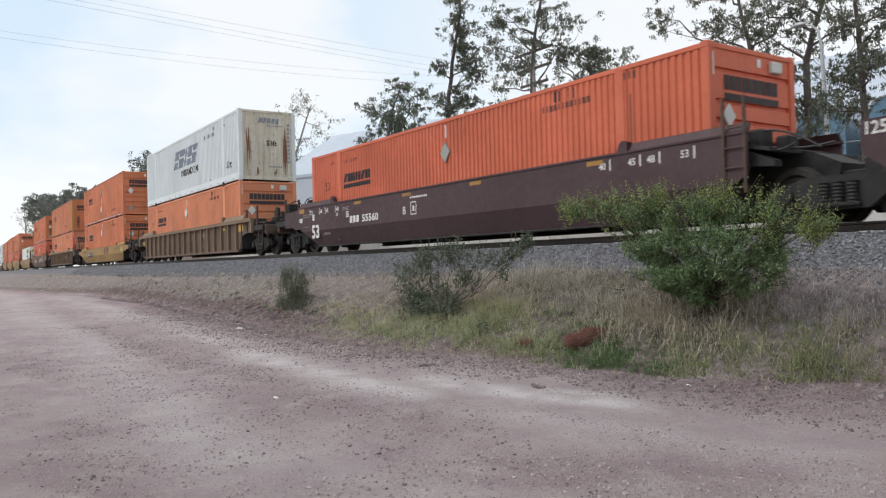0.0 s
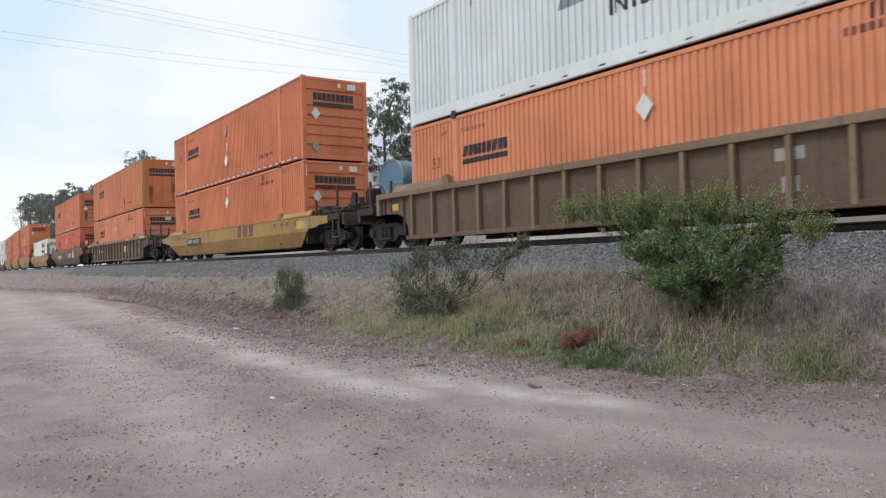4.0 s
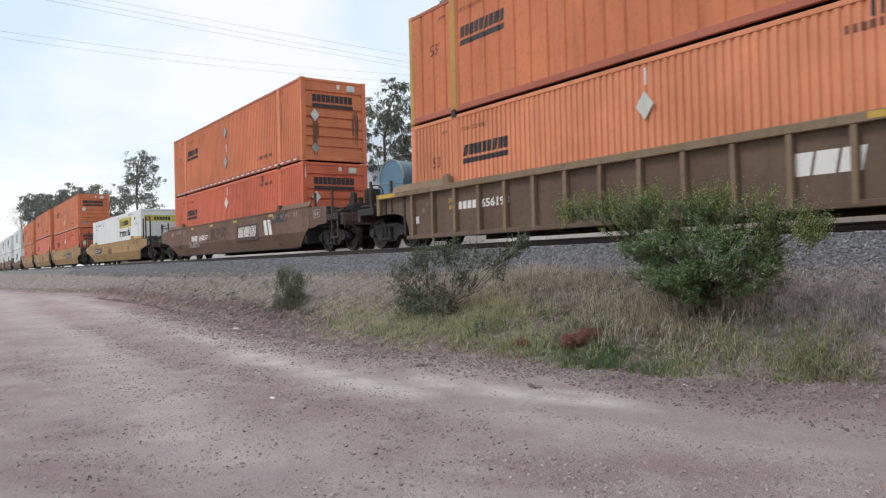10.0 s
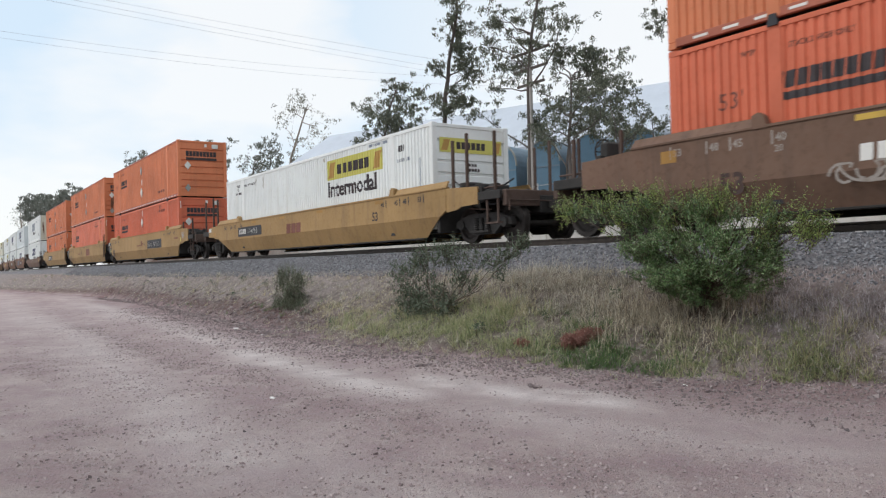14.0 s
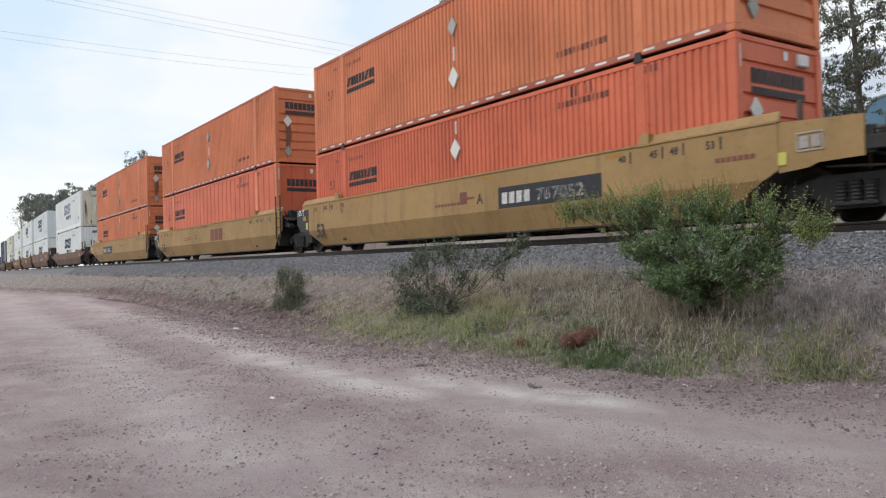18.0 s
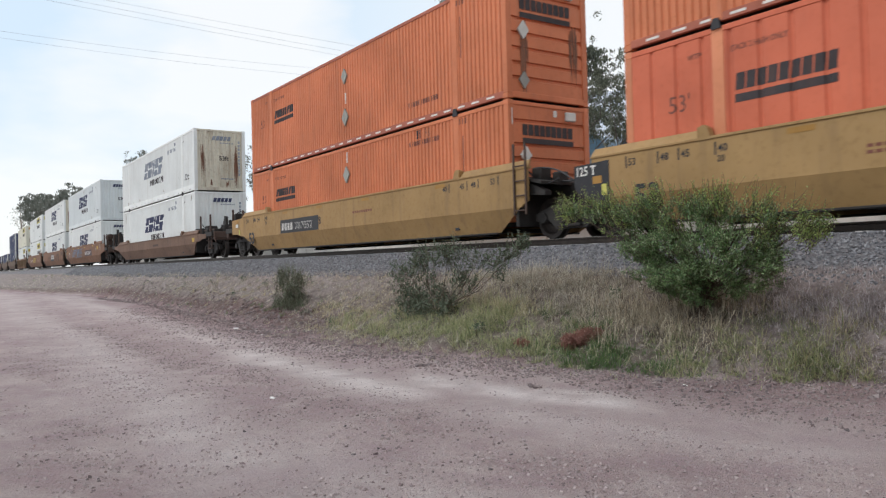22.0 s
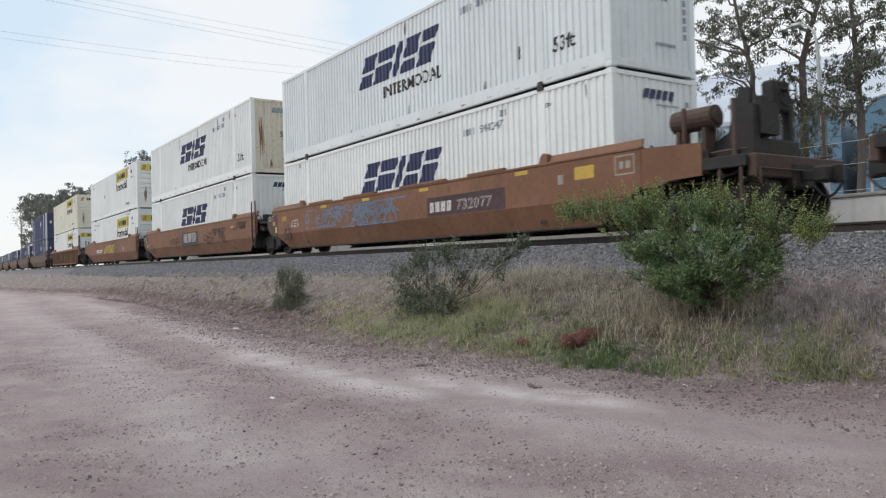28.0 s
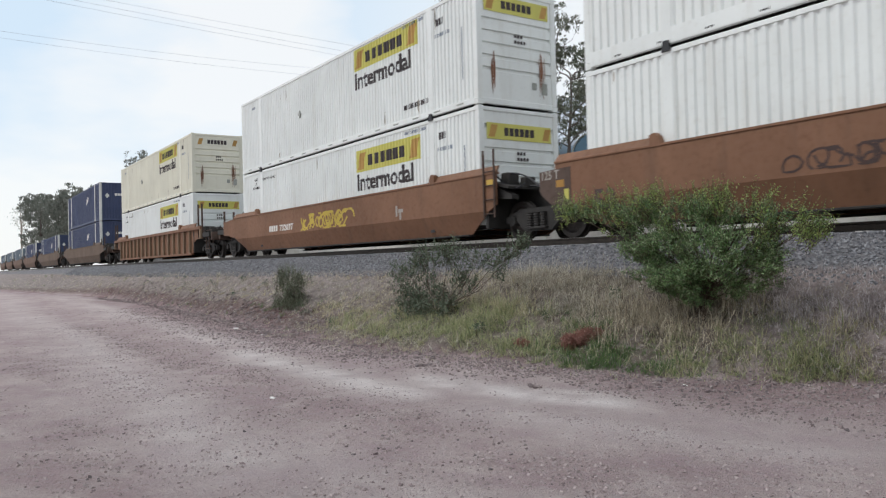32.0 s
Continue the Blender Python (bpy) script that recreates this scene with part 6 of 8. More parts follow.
def build_bushes():
    wide = away([p for p in BUSH_WIDE if p[2] > 1.12], 1.08) + [(-6.95, 8.65, 1.12, 0.3, 0.3, 0.2, 12), (-6.55, 8.65, 1.02, 0.34, 0.3, 0.2, 14), (-6.15, 8.7, 1.08, 0.32, 0.3, 0.22, 14), (-5.8, 8.8, 1.2, 0.26, 0.3, 0.2, 10)]
    feathery("dense dark green bush with spreading feathery sprays", stand(-6.75, 8.95), (-6.6, 8.9, 1.15), wide, LEAF_BUSH, 41, 18, 0.052, 8, 0.24, 0.3, 0.0, ragged=0.1, bundle=True)
    feathery("pale green upright young shoots over the dark bush", stand(-6.7, 8.9), (-6.6, 8.9, 1.2), away([(x, 8.15, z + 0.03, 1.2 * r, 0.3, 0.2, 10) for x, z, r in BUSH_TOP], 1.08), LEAF_YOUNG, 12, 11, 0.045, 7, 0.32, 1.0, 0.0, ragged=0.15, bundle=True)
    feathery("thin grey-green bush with bare twigs on the bank", stand(-12.1, 8.1), (-12.0, 8.2, 0.5), BUSH_THIN, LEAF_BUSH_DARK, 42, 13, 0.076, 6, 0.34, 0.7, -0.04, ragged=0.1, heft=0.6)
    feathery("small feathery grey-green shrub on the bank", stand(-19.4, 8.2), (-19.2, 8.2, 0.2), [(x - 0.2, y + 0.2, z, 1.25 * rx, ry, 1.05 * rz, k) for x, y, z, rx, ry, rz, k in BUSH_SMALL], LEAF_SMALL, 43, 12, 0.08, 7, 0.4, 1.3, -0.15, slim=0.25)
    b = stand(-8.1, 7.9)
    grown("dead_shrub", "low mound of dried rust-red leaves in the grass", "shrub", b, [(-8.1, 7.9, b[2] + 0.08)], [(-8.2 + 0.1 * i, 7.78 + 0.1 * i, b[2] + 0.06 + 0.05 * i, 0.11, 0.1, 0.1, 90) for i in range(4)], TWIG, GRASS_RED, 0.028, 5, 0.06, 60, 0.012, 0.0, 0.5, group="dead shrubs")
    b = stand(-8.98, 7.56)
    grown("dead_shrub", "small clump of dried red-brown leaves in the grass", "shrub", b, [(-8.98, 7.56, b[2] + 0.05)], [(-8.98, 7.56, b[2] + 0.07, 0.13, 0.1, 0.06, 30)], TWIG, GRASS_RED, 0.035, 5, 0.05, 24, 0.01, 0.0, 0.5, group="dead shrubs")
    rng = random.Random(3)
    for x, y, s in ((-17.2, 7.6, 0.16), (-24.5, 8.4, 0.16), (-28.0, 9.0, 0.2), (-33.0, 9.3, 0.22), (-38.5, 9.2, 0.2), (-26.2, 9.4, 0.14), (-21.4, 9.3, 0.16), (-47.0, 9.6, 0.26), (-15.0, 7.4, 0.12), (-10.2, 7.6, 0.13), (-9.1, 8.3, 0.1), (-8.2, 8.9, 0.18), (-13.4, 8.0, 0.14), (-22.6, 8.9, 0.2), (-18.0, 7.9, 0.2)):
        b = stand(x, y)
        grown("weed", "low leafy weed growing in the grass", "weed", b, [(x, y, b[2] + s)], [(x + rng.gauss(0, 0.08), y, b[2] + s, s, s, s * 0.7, 6)], TWIG, LEAF_BUSH_DARK, 0.05, rng.randrange(99), 0.08, 16, 0.01, -0.2, 0.4, group="weeds on the bank")


BUSH_WIDE = [(-8.3, 8.2, 2.2, 0.26, 0.28, 0.12, 4), (-7.8, 8.2, 2.12, 0.34, 0.33, 0.17, 8), (-7.2, 8.2, 2.12, 0.36, 0.35, 0.2, 12), (-6.64, 8.2, 2.05, 0.36, 0.33, 0.22, 16), (-6.1, 8.2, 2.03, 0.32, 0.3, 0.2, 15),
             (-5.5, 8.2, 1.98, 0.3, 0.27, 0.18, 14), (-5.05, 8.2, 1.9, 0.26, 0.26, 0.16, 12), (-4.75, 8.2, 1.82, 0.14, 0.12, 0.12, 6), (-7.2, 8.2, 1.7, 0.3, 0.4, 0.28, 13), (-6.65, 8.1, 1.6, 0.36, 0.44, 0.34, 22), (-5.97, 8.1, 1.55, 0.4, 0.47, 0.36, 26),
             (-5.42, 8.1, 1.55, 0.28, 0.4, 0.28, 16), (-6.7, 8.05, 1.3, 0.24, 0.36, 0.18, 8), (-6.2, 8.0, 1.28, 0.34, 0.4, 0.2, 14), (-5.6, 8.0, 1.3, 0.26, 0.36, 0.18, 10),
             (-6.55, 7.95, 1.13, 0.2, 0.3, 0.12, 4), (-6.05, 7.9, 1.1, 0.24, 0.3, 0.14, 5), (-5.4, 7.95, 1.2, 0.24, 0.3, 0.16, 7), (-5.2, 8.0, 1.45, 0.22, 0.3, 0.26, 12), (-7.05, 8.0, 1.42, 0.18, 0.3, 0.16, 4), (-6.3, 7.85, 1.35, 0.5, 0.25, 0.3, 22), (-5.7, 7.85, 1.5, 0.4, 0.25, 0.3, 18), (-6.9, 7.9, 1.45, 0.3, 0.25, 0.3, 14)]
BUSH_TOP = [(-8.6, 2.22, 0.22), (-8.2, 2.26, 0.25), (-7.75, 2.28, 0.25), (-7.3, 2.28, 0.28), (-6.9, 2.24, 0.25), (-6.4, 2.18, 0.28), (-5.9, 2.15, 0.28), (-5.5, 2.1, 0.28), (-5.15, 2.02, 0.22), (-4.8, 1.95, 0.2), (-5.3, 1.7, 0.2), (-6.6, 1.9, 0.2), (-7.6, 1.95, 0.25), (-4.7, 1.75, 0.12)]
BUSH_THIN = [(-13.3, 8.2, 1.3, 0.4, 0.35, 0.28, 6), (-12.75, 8.2, 1.6, 0.4, 0.35, 0.26, 8), (-11.8, 8.2, 1.65, 0.42, 0.38, 0.26, 9), (-12.6, 8.2, 1.05, 0.6, 0.49, 0.27, 9), (-13.6, 8.2, 1.0, 0.25, 0.25, 0.2, 3),
             (-10.84, 8.2, 1.55, 0.35, 0.31, 0.2, 4), (-10.1, 8.2, 1.65, 0.24, 0.22, 0.2, 4), (-9.65, 8.2, 1.78, 0.2, 0.17, 0.12, 3), (-11.3, 8.2, 1.2, 0.36, 0.28, 0.2, 5), (-10.3, 8.2, 1.3, 0.2, 0.2, 0.2, 2), (-12.2, 8.1, 0.75, 0.6, 0.4, 0.25, 8), (-12.9, 8.1, 0.8, 0.5, 0.4, 0.25, 7), (-12.7, 8.0, 0.55, 0.6, 0.4, 0.22, 10), (-11.9, 8.0, 0.65, 0.5, 0.4, 0.22, 8)]
BUSH_SMALL = [(-19.26, 8.0, 1.2, 0.3, 0.27, 0.3, 10), (-18.34, 8.0, 1.1, 0.29, 0.26, 0.29, 10), (-19.66, 8.0, 0.94, 0.21, 0.19, 0.24, 6), (-18.72, 8.0, 0.81, 0.35, 0.32, 0.2, 10), (-19.0, 7.95, 0.62, 0.45, 0.35, 0.2, 10), (-19.3, 7.9, 0.45, 0.5, 0.3, 0.18, 9), (-18.4, 7.9, 0.45, 0.4, 0.3, 0.18, 8)]
build_bushes()


# ---- trees beyond the line ----
def tree(label, base, trunk, lobes, size, clump, per, stem, seed, bark=BARK, leaf=LEAF_TREE, more=3, hang=0.9, slim=0.3):
    """A gum tree: limbs into the lobes (x, y, z, rx, ry, rz, share), forked branches, and drooping sprays of slim leaves along them."""
    rng = random.Random(seed)
    root = empty("tree", label, "tree", "trees beyond the line")
    root.location = base
    o = Vector(base)
    wood, verts, faces = bmesh.new(), [], []
    path, pts = [Vector((0, 0, -0.1))] + [Vector(p) - o for p in trunk], []
    for a, b in zip(path, path[1:]):
        seg = wander(rng, a, b, 3, 0.014 * (b - a).length)
        pts += seg if not pts else seg[1:]
    k, thick = len(pts) - 1, stem * 0.72
    limb(wood, pts, [thick * (1 - 0.72 * i / k) for i in range(k + 1)], 9)
    for i, (lx, ly, lz, rx, ry, rz, share) in enumerate(lobes):
        c = Vector((lx, ly + 0.7 * math.sin(7.3 * i), lz)) - o
        start = min(pts[max(1, k // 4):], key=lambda p: (p - c).length + 1.6 * max(0, p.z - c.z + 0.6 * math.hypot(p.x - c.x, p.y - c.y)))
        arm = wander(rng, start, c, 4, 0.06 * (c - start).length)
        limb(wood, arm, [thick * f for f in (0.36, 0.28, 0.2, 0.14, 0.07)], 6)
        for _ in range(max(3, int(share * 0.9))):
            d = Vector((rng.gauss(0, 1), rng.gauss(0, 1), rng.gauss(0.15, 1))).normalized() * rng.uniform(0.55, 1.25)
            tip = c + Vector((d.x * rx, d.y * ry, d.z * rz)) * 1.25
            src = arm[rng.choice((2, 3, 4))]
            twig = wander(rng, src, tip, 3, 0.1 * (tip - src).length)
            limb(wood, twig, [thick * f for f in (0.09, 0.06, 0.04, 0.015)], 4)
            for _ in range(max(2, int(more * 2.3))):
                q = twig[rng.choice((1, 2, 3))].lerp(twig[3], rng.random()) + Vector((rng.gauss(0, 1), rng.gauss(0, 1), rng.gauss(-0.2, 0.7))) * clump * 0.75
                if noise.noise((q + o) * (0.55 / clump)) < -0.14:
                    continue
                wide, long = clump * rng.uniform(0.25, 0.6), clump * rng.uniform(0.3, 0.8)
                for _ in range(int(per * rng.uniform(0.8, 2.0))):
                    p = q + Vector((rng.gauss(0, 0.6) * wide, rng.gauss(0, 0.6) * wide, -abs(rng.gauss(0, 0.7)) * long + 0.3 * long))
                    a = Vector((rng.gauss(0, 0.7), rng.gauss(0, 0.7), rng.gauss(-hang, 0.6))).normalized()
                    w = a.cross(Vector((rng.gauss(0, 1), rng.gauss(0, 1), rng.gauss(0, 1)))).normalized() * slim * 0.5
                    e, n = size * 0.8 * rng.uniform(0.6, 1.3), len(verts)
                    verts += [p - a * e * 0.5, p + w * e, p + a * e * 0.5, p - w * e]
                    faces.append((n, n + 1, n + 2, n + 3))
    part("trunk", wood, bark, root)
    me = bpy.data.meshes.new("crown")
    me.from_pydata(verts, [], faces)
    me.materials.append(leaf)
    crown = new("crown", me)
    crown.parent = root
    return root


def build_trees():
    gum = "tall eucalyptus with dark drooping leaves beyond the line"
    tree("tall slender eucalyptus beyond the line", (-43.5, 30.0, 1.4), [(-43.2, 30.0, 11.6), (-42.6, 30.0, 15.0), (-41.6, 30.0, 17.8), (-41.2, 30.0, 21.1)],
         [(-41.7, 30.0, 18.0, 1.0, 0.9, 1.1, 9), (-42.2, 30.0, 16.2, 0.6, 0.5, 1.0, 6), (-40.8, 30.0, 14.2, 0.6, 0.5, 1.1, 7), (-41.4, 30.0, 12.3, 0.7, 0.6, 0.8, 6), (-41.2, 30.0, 19.6, 1.0, 0.9, 1.1, 8), (-43.2, 30.0, 14.4, 0.4, 0.3, 0.5, 2), (-42.5, 30.0, 18.0, 0.8, 0.7, 0.8, 7), (-42.2, 30.0, 16.1, 0.7, 0.6, 0.7, 7), (-41.6, 30.0, 15.0, 0.6, 0.5, 0.6, 7), (-41.7, 30.0, 12.6, 0.7, 0.6, 0.7, 7), (-42.0, 30.0, 11.8, 0.5, 0.5, 0.5, 7)], 0.26, 0.38, 20, 0.26, 1, more=4)
    tree("broad eucalyptus with open crown beyond the line", (-35.0, 30.0, 1.4), [(-34.5, 30.0, 11.5), (-34.1, 30.0, 14.7), (-33.0, 30.0, 17.7)],
         [(-36.7, 30.0, 15.9, 0.9, 0.8, 0.8, 6), (-38.0, 30.0, 14.5, 0.8, 0.7, 1.1, 7), (-36.0, 30.0, 13.5, 0.8, 0.7, 0.8, 5), (-33.6, 30.0, 15.6, 1.1, 1.0, 0.9, 8), (-31.2, 30.0, 15.1, 1.1, 1.0, 0.6, 7), (-29.7, 30.0, 14.4, 0.7, 0.6, 0.5, 4), (-34.5, 30.0, 17.5, 2.0, 1.8, 0.8, 12), (-38.4, 30.0, 15.2, 0.8, 0.7, 0.8, 7), (-36.6, 30.0, 13.8, 0.8, 0.7, 0.8, 7), (-37.6, 30.0, 12.2, 0.7, 0.6, 0.7, 7), (-38.5, 30.0, 10.7, 0.6, 0.6, 0.6, 7), (-36.2, 30.0, 15.9, 0.8, 0.7, 0.8, 7), (-34.6, 30.0, 14.9, 0.7, 0.6, 0.7, 7)], 0.24, 0.42, 20, 0.24, 2)
    tree("leafy eucalyptus with low dark crown", (-30.2, 29.0, 1.4), [(-30.2, 29.0, 8.0), (-29.9, 29.0, 11.0)],
         [(-32.0, 30.0, 12.6, 1.1, 1.0, 1.1, 9), (-29.4, 30.0, 11.7, 1.1, 1.0, 1.1, 10), (-28.5, 30.0, 10.0, 1.2, 1.1, 1.2, 12), (-27.3, 30.0, 8.6, 0.7, 0.6, 0.8, 6), (-33.3, 30.0, 11.6, 0.7, 0.6, 0.7, 4), (-30.6, 30.0, 9.4, 0.9, 0.8, 0.9, 6), (-32.2, 30.0, 12.8, 1.0, 0.9, 1.0, 9), (-30.2, 30.0, 11.0, 1.0, 0.9, 1.0, 9), (-31.4, 30.0, 10.0, 1.1, 1.0, 1.1, 9), (-29.1, 30.0, 8.9, 0.9, 0.8, 0.9, 9), (-27.8, 30.0, 10.9, 0.8, 0.7, 0.8, 9), (-27.0, 30.0, 9.6, 0.7, 0.6, 0.7, 9), (-32.8, 30.0, 9.2, 0.8, 0.8, 0.8, 9), (-34.9, 30.0, 9.6, 0.8, 0.7, 0.8, 9), (-29.6, 30.0, 12.3, 0.7, 0.6, 0.7, 9)], 0.24, 0.45, 24, 0.18, 3)
    tree("small round eucalyptus beyond the line", (-59.3, 34.0, 1.4), [(-58.4, 34.0, 12.4), (-57.3, 34.0, 14.9), (-56.3, 34.0, 16.2)],
         [(-60.8, 34.0, 16.1, 1.2, 1.1, 0.7, 6), (-57.2, 34.0, 16.6, 1.4, 1.2, 0.8, 7), (-54.1, 34.0, 15.1, 1.2, 1.1, 1.0, 8), (-55.9, 34.0, 14.0, 1.4, 1.3, 1.2, 9), (-59.4, 34.0, 13.6, 1.1, 1.0, 0.8, 5), (-53.3, 34.0, 13.5, 0.7, 0.7, 0.9, 4), (-60.5, 34.0, 12.0, 1.3, 1.2, 1.2, 8), (-57.5, 34.0, 10.4, 1.4, 1.2, 1.3, 9), (-61.4, 34.0, 10.4, 0.9, 1.0, 1.0, 4), (-56.0, 34.0, 11.8, 1.2, 1.1, 1.2, 8), (-54.6, 34.0, 9.8, 1.2, 1.1, 1.0, 6)], 0.36, 0.6, 22, 0.22, 4, more=4)
    tree("pale half-bare tree beyond the line", (-95.6, 40.0, 1.4), [(-92.6, 40.0, 15.3), (-88.9, 40.0, 19.4), (-87.1, 40.0, 21.2)],
         [(-91.4, 40.0, 21.6, 1.6, 1.4, 1.3, 5), (-87.1, 40.0, 21.2, 1.2, 1.1, 1.0, 4), (-95.1, 40.0, 20.4, 1.3, 1.2, 1.2, 4), (-84.8, 40.0, 18.1, 1.4, 1.2, 1.5, 6), (-81.8, 40.0, 16.6, 1.1, 1.0, 0.8, 4), (-89.0, 40.0, 16.6, 1.6, 1.4, 1.8, 6)], 0.4, 0.7, 9, 0.26, 5, BARK_PALE, LEAF_PALE, 4)
    # from here most crowns take the leaf tints with haze painted in
    tree("dark narrow tree close to the line", (-79.7, 36.0, 1.4), [(-79.4, 36.0, 11.5), (-79.0, 36.0, 13.4)], [(-79.0, 36.0, 12.7, 0.9, 0.8, 1.6, 6), (-79.9, 36.0, 10.6, 0.9, 0.8, 1.3, 5)], 0.4, 0.6, 24, 0.2, 6, leaf=LEAF_FAR_HAZED)
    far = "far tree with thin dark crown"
    tree(far, (-218.5, 50.0, 1.4), [(-219.4, 50.0, 28.6), (-221.1, 50.0, 31.2)], [(-229.2, 50.0, 31.7, 2.2, 2.0, 2.2, 4), (-213.4, 50.0, 31.7, 2.4, 2.2, 1.2, 5), (-221.3, 50.0, 29.2, 2.8, 2.5, 1.5, 4), (-205.8, 50.0, 29.7, 1.2, 1.0, 1.2, 2), (-224.0, 50.0, 26.5, 3.0, 2.4, 2.2, 7), (-212.0, 50.0, 27.0, 3.2, 2.4, 2.2, 7), (-203.0, 50.0, 25.5, 2.6, 2.2, 2.4, 5), (-231.0, 50.0, 27.0, 2.6, 2.0, 2.0, 4), (-216.0, 50.0, 22.5, 3.4, 2.4, 2.2, 7), (-204.0, 50.0, 21.0, 2.8, 2.2, 2.2, 5), (-226.0, 50.0, 22.0, 2.8, 2.2, 2.0, 5)], 0.8, 1.2, 15, 0.45, 7, leaf=LEAF_FAR_HAZED, more=4)
    tree(far, (-135.3, 42.0, 1.4), [(-134.4, 42.0, 16.7), (-133.5, 42.0, 20.5)], [(-138.6, 42.0, 21.7, 2.0, 1.8, 2.0, 7), (-127.7, 42.0, 21.2, 2.1, 1.9, 1.9, 7), (-134.0, 42.0, 18.1, 2.6, 2.3, 1.8, 8), (-123.6, 42.0, 18.4, 1.3, 1.2, 1.7, 4), (-131.0, 42.0, 22.2, 1.8, 1.6, 1.4, 6), (-138.5, 42.0, 17.6, 1.8, 1.6, 1.8, 6), (-129.0, 42.0, 17.0, 2.2, 1.8, 1.8, 7), (-134.5, 42.0, 14.4, 2.2, 1.8, 1.6, 6), (-126.0, 42.0, 14.6, 1.8, 1.6, 1.6, 5)], 0.6, 0.9, 18, 0.34, 8, leaf=LEAF_FAR_HAZED)
    tree(far, (-112.4, 42.0, 1.4), [(-111.7, 42.0, 15.2), (-110.4, 42.0, 17.6)], [(-114.0, 42.0, 17.6, 1.2, 1.1, 1.6, 4), (-109.0, 42.0, 17.3, 1.5, 1.4, 1.0, 5), (-112.1, 42.0, 16.1, 1.7, 1.5, 1.2, 5), (-106.5, 42.0, 18.6, 1.4, 1.3, 1.2, 6), (-102.4, 42.0, 17.8, 1.4, 1.3, 1.4, 6), (-106.0, 42.0, 15.2, 1.8, 1.6, 1.4, 7), (-100.5, 42.0, 15.0, 1.3, 1.2, 1.4, 5), (-111.0, 42.0, 13.2, 1.8, 1.5, 1.4, 6), (-103.5, 42.0, 12.6, 1.7, 1.5, 1.3, 5)], 0.5, 0.8, 16, 0.28, 9, leaf=LEAF_FAR_HAZED)
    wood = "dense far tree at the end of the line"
    tree(wood, (-253.2, 30.0, 1.4), [(-250.0, 30.0, 16.4), (-247.1, 30.0, 20.3)], [(-264.8, 30.0, 22.5, 2.8, 2.5, 2.4, 8), (-240.3, 30.0, 18.7, 6.8, 2.6, 2.5, 14), (-258.8, 30.0, 17.0, 7.0, 2.7, 3.0, 14), (-250.0, 30.0, 12.0, 8.0, 3.0, 3.0, 14)], 1.0, 1.7, 26, 0.5, 10, leaf=LEAF_FAR_HAZED, more=4)
    tree(wood, (-210.8, 30.0, 1.4), [(-208.6, 30.0, 15.4), (-208.2, 30.0, 18.1)], [(-219.2, 30.0, 19.3, 5.9, 2.6, 2.0, 10), (-197.3, 30.0, 18.6, 6.6, 2.4, 1.6, 10), (-208.5, 30.0, 15.7, 8.6, 3.2, 2.2, 14), (-208.0, 30.0, 11.5, 9.0, 3.0, 3.0, 14)], 1.0, 1.6, 26, 0.45, 11, leaf=LEAF_FAR_HAZED, more=4)
    tree(wood, (-179.8, 30.0, 1.4), [(-178.1, 30.0, 14.6), (-177.9, 30.0, 17.0)], [(-182.5, 30.0, 17.6, 4.2, 2.0, 1.5, 9), (-169.7, 30.0, 16.1, 4.1, 1.9, 1.6, 9), (-176.2, 30.0, 14.2, 6.9, 2.6, 1.9, 12), (-176.0, 30.0, 10.5, 7.0, 3.0, 2.6, 12)], 0.9, 1.4, 24, 0.4, 12, leaf=LEAF_FAR_HAZED, more=4)
    tree(wood, (-166.6, 32.0, 1.4), [(-165.2, 32.0, 13.7), (-165.1, 32.0, 15.4)], [(-168.9, 32.0, 16.1, 3.1, 1.9, 1.4, 8), (-158.3, 32.0, 14.6, 3.7, 1.6, 1.5, 7), (-163.6, 32.0, 13.4, 4.5, 2.2, 1.6, 8)], 0.8, 1.3, 22, 0.36, 13, leaf=LEAF_FAR_HAZED, more=3)
    tree("bare far tree at the end of the line", (-280.1, 28.0, 1.4), [(-279.3, 28.0, 16.3), (-281.8, 28.0, 21.0)], [(-292.2, 28.0, 19.8, 3.5, 1.4, 2.3, 3), (-272.6, 28.0, 19.5, 3.4, 1.3, 2.1, 3), (-282.5, 28.0, 16.5, 4.2, 2.0, 2.2, 4)], 0.7, 1.2, 5, 0.5, 14, BARK_PALE, LEAF_PALE, 5)
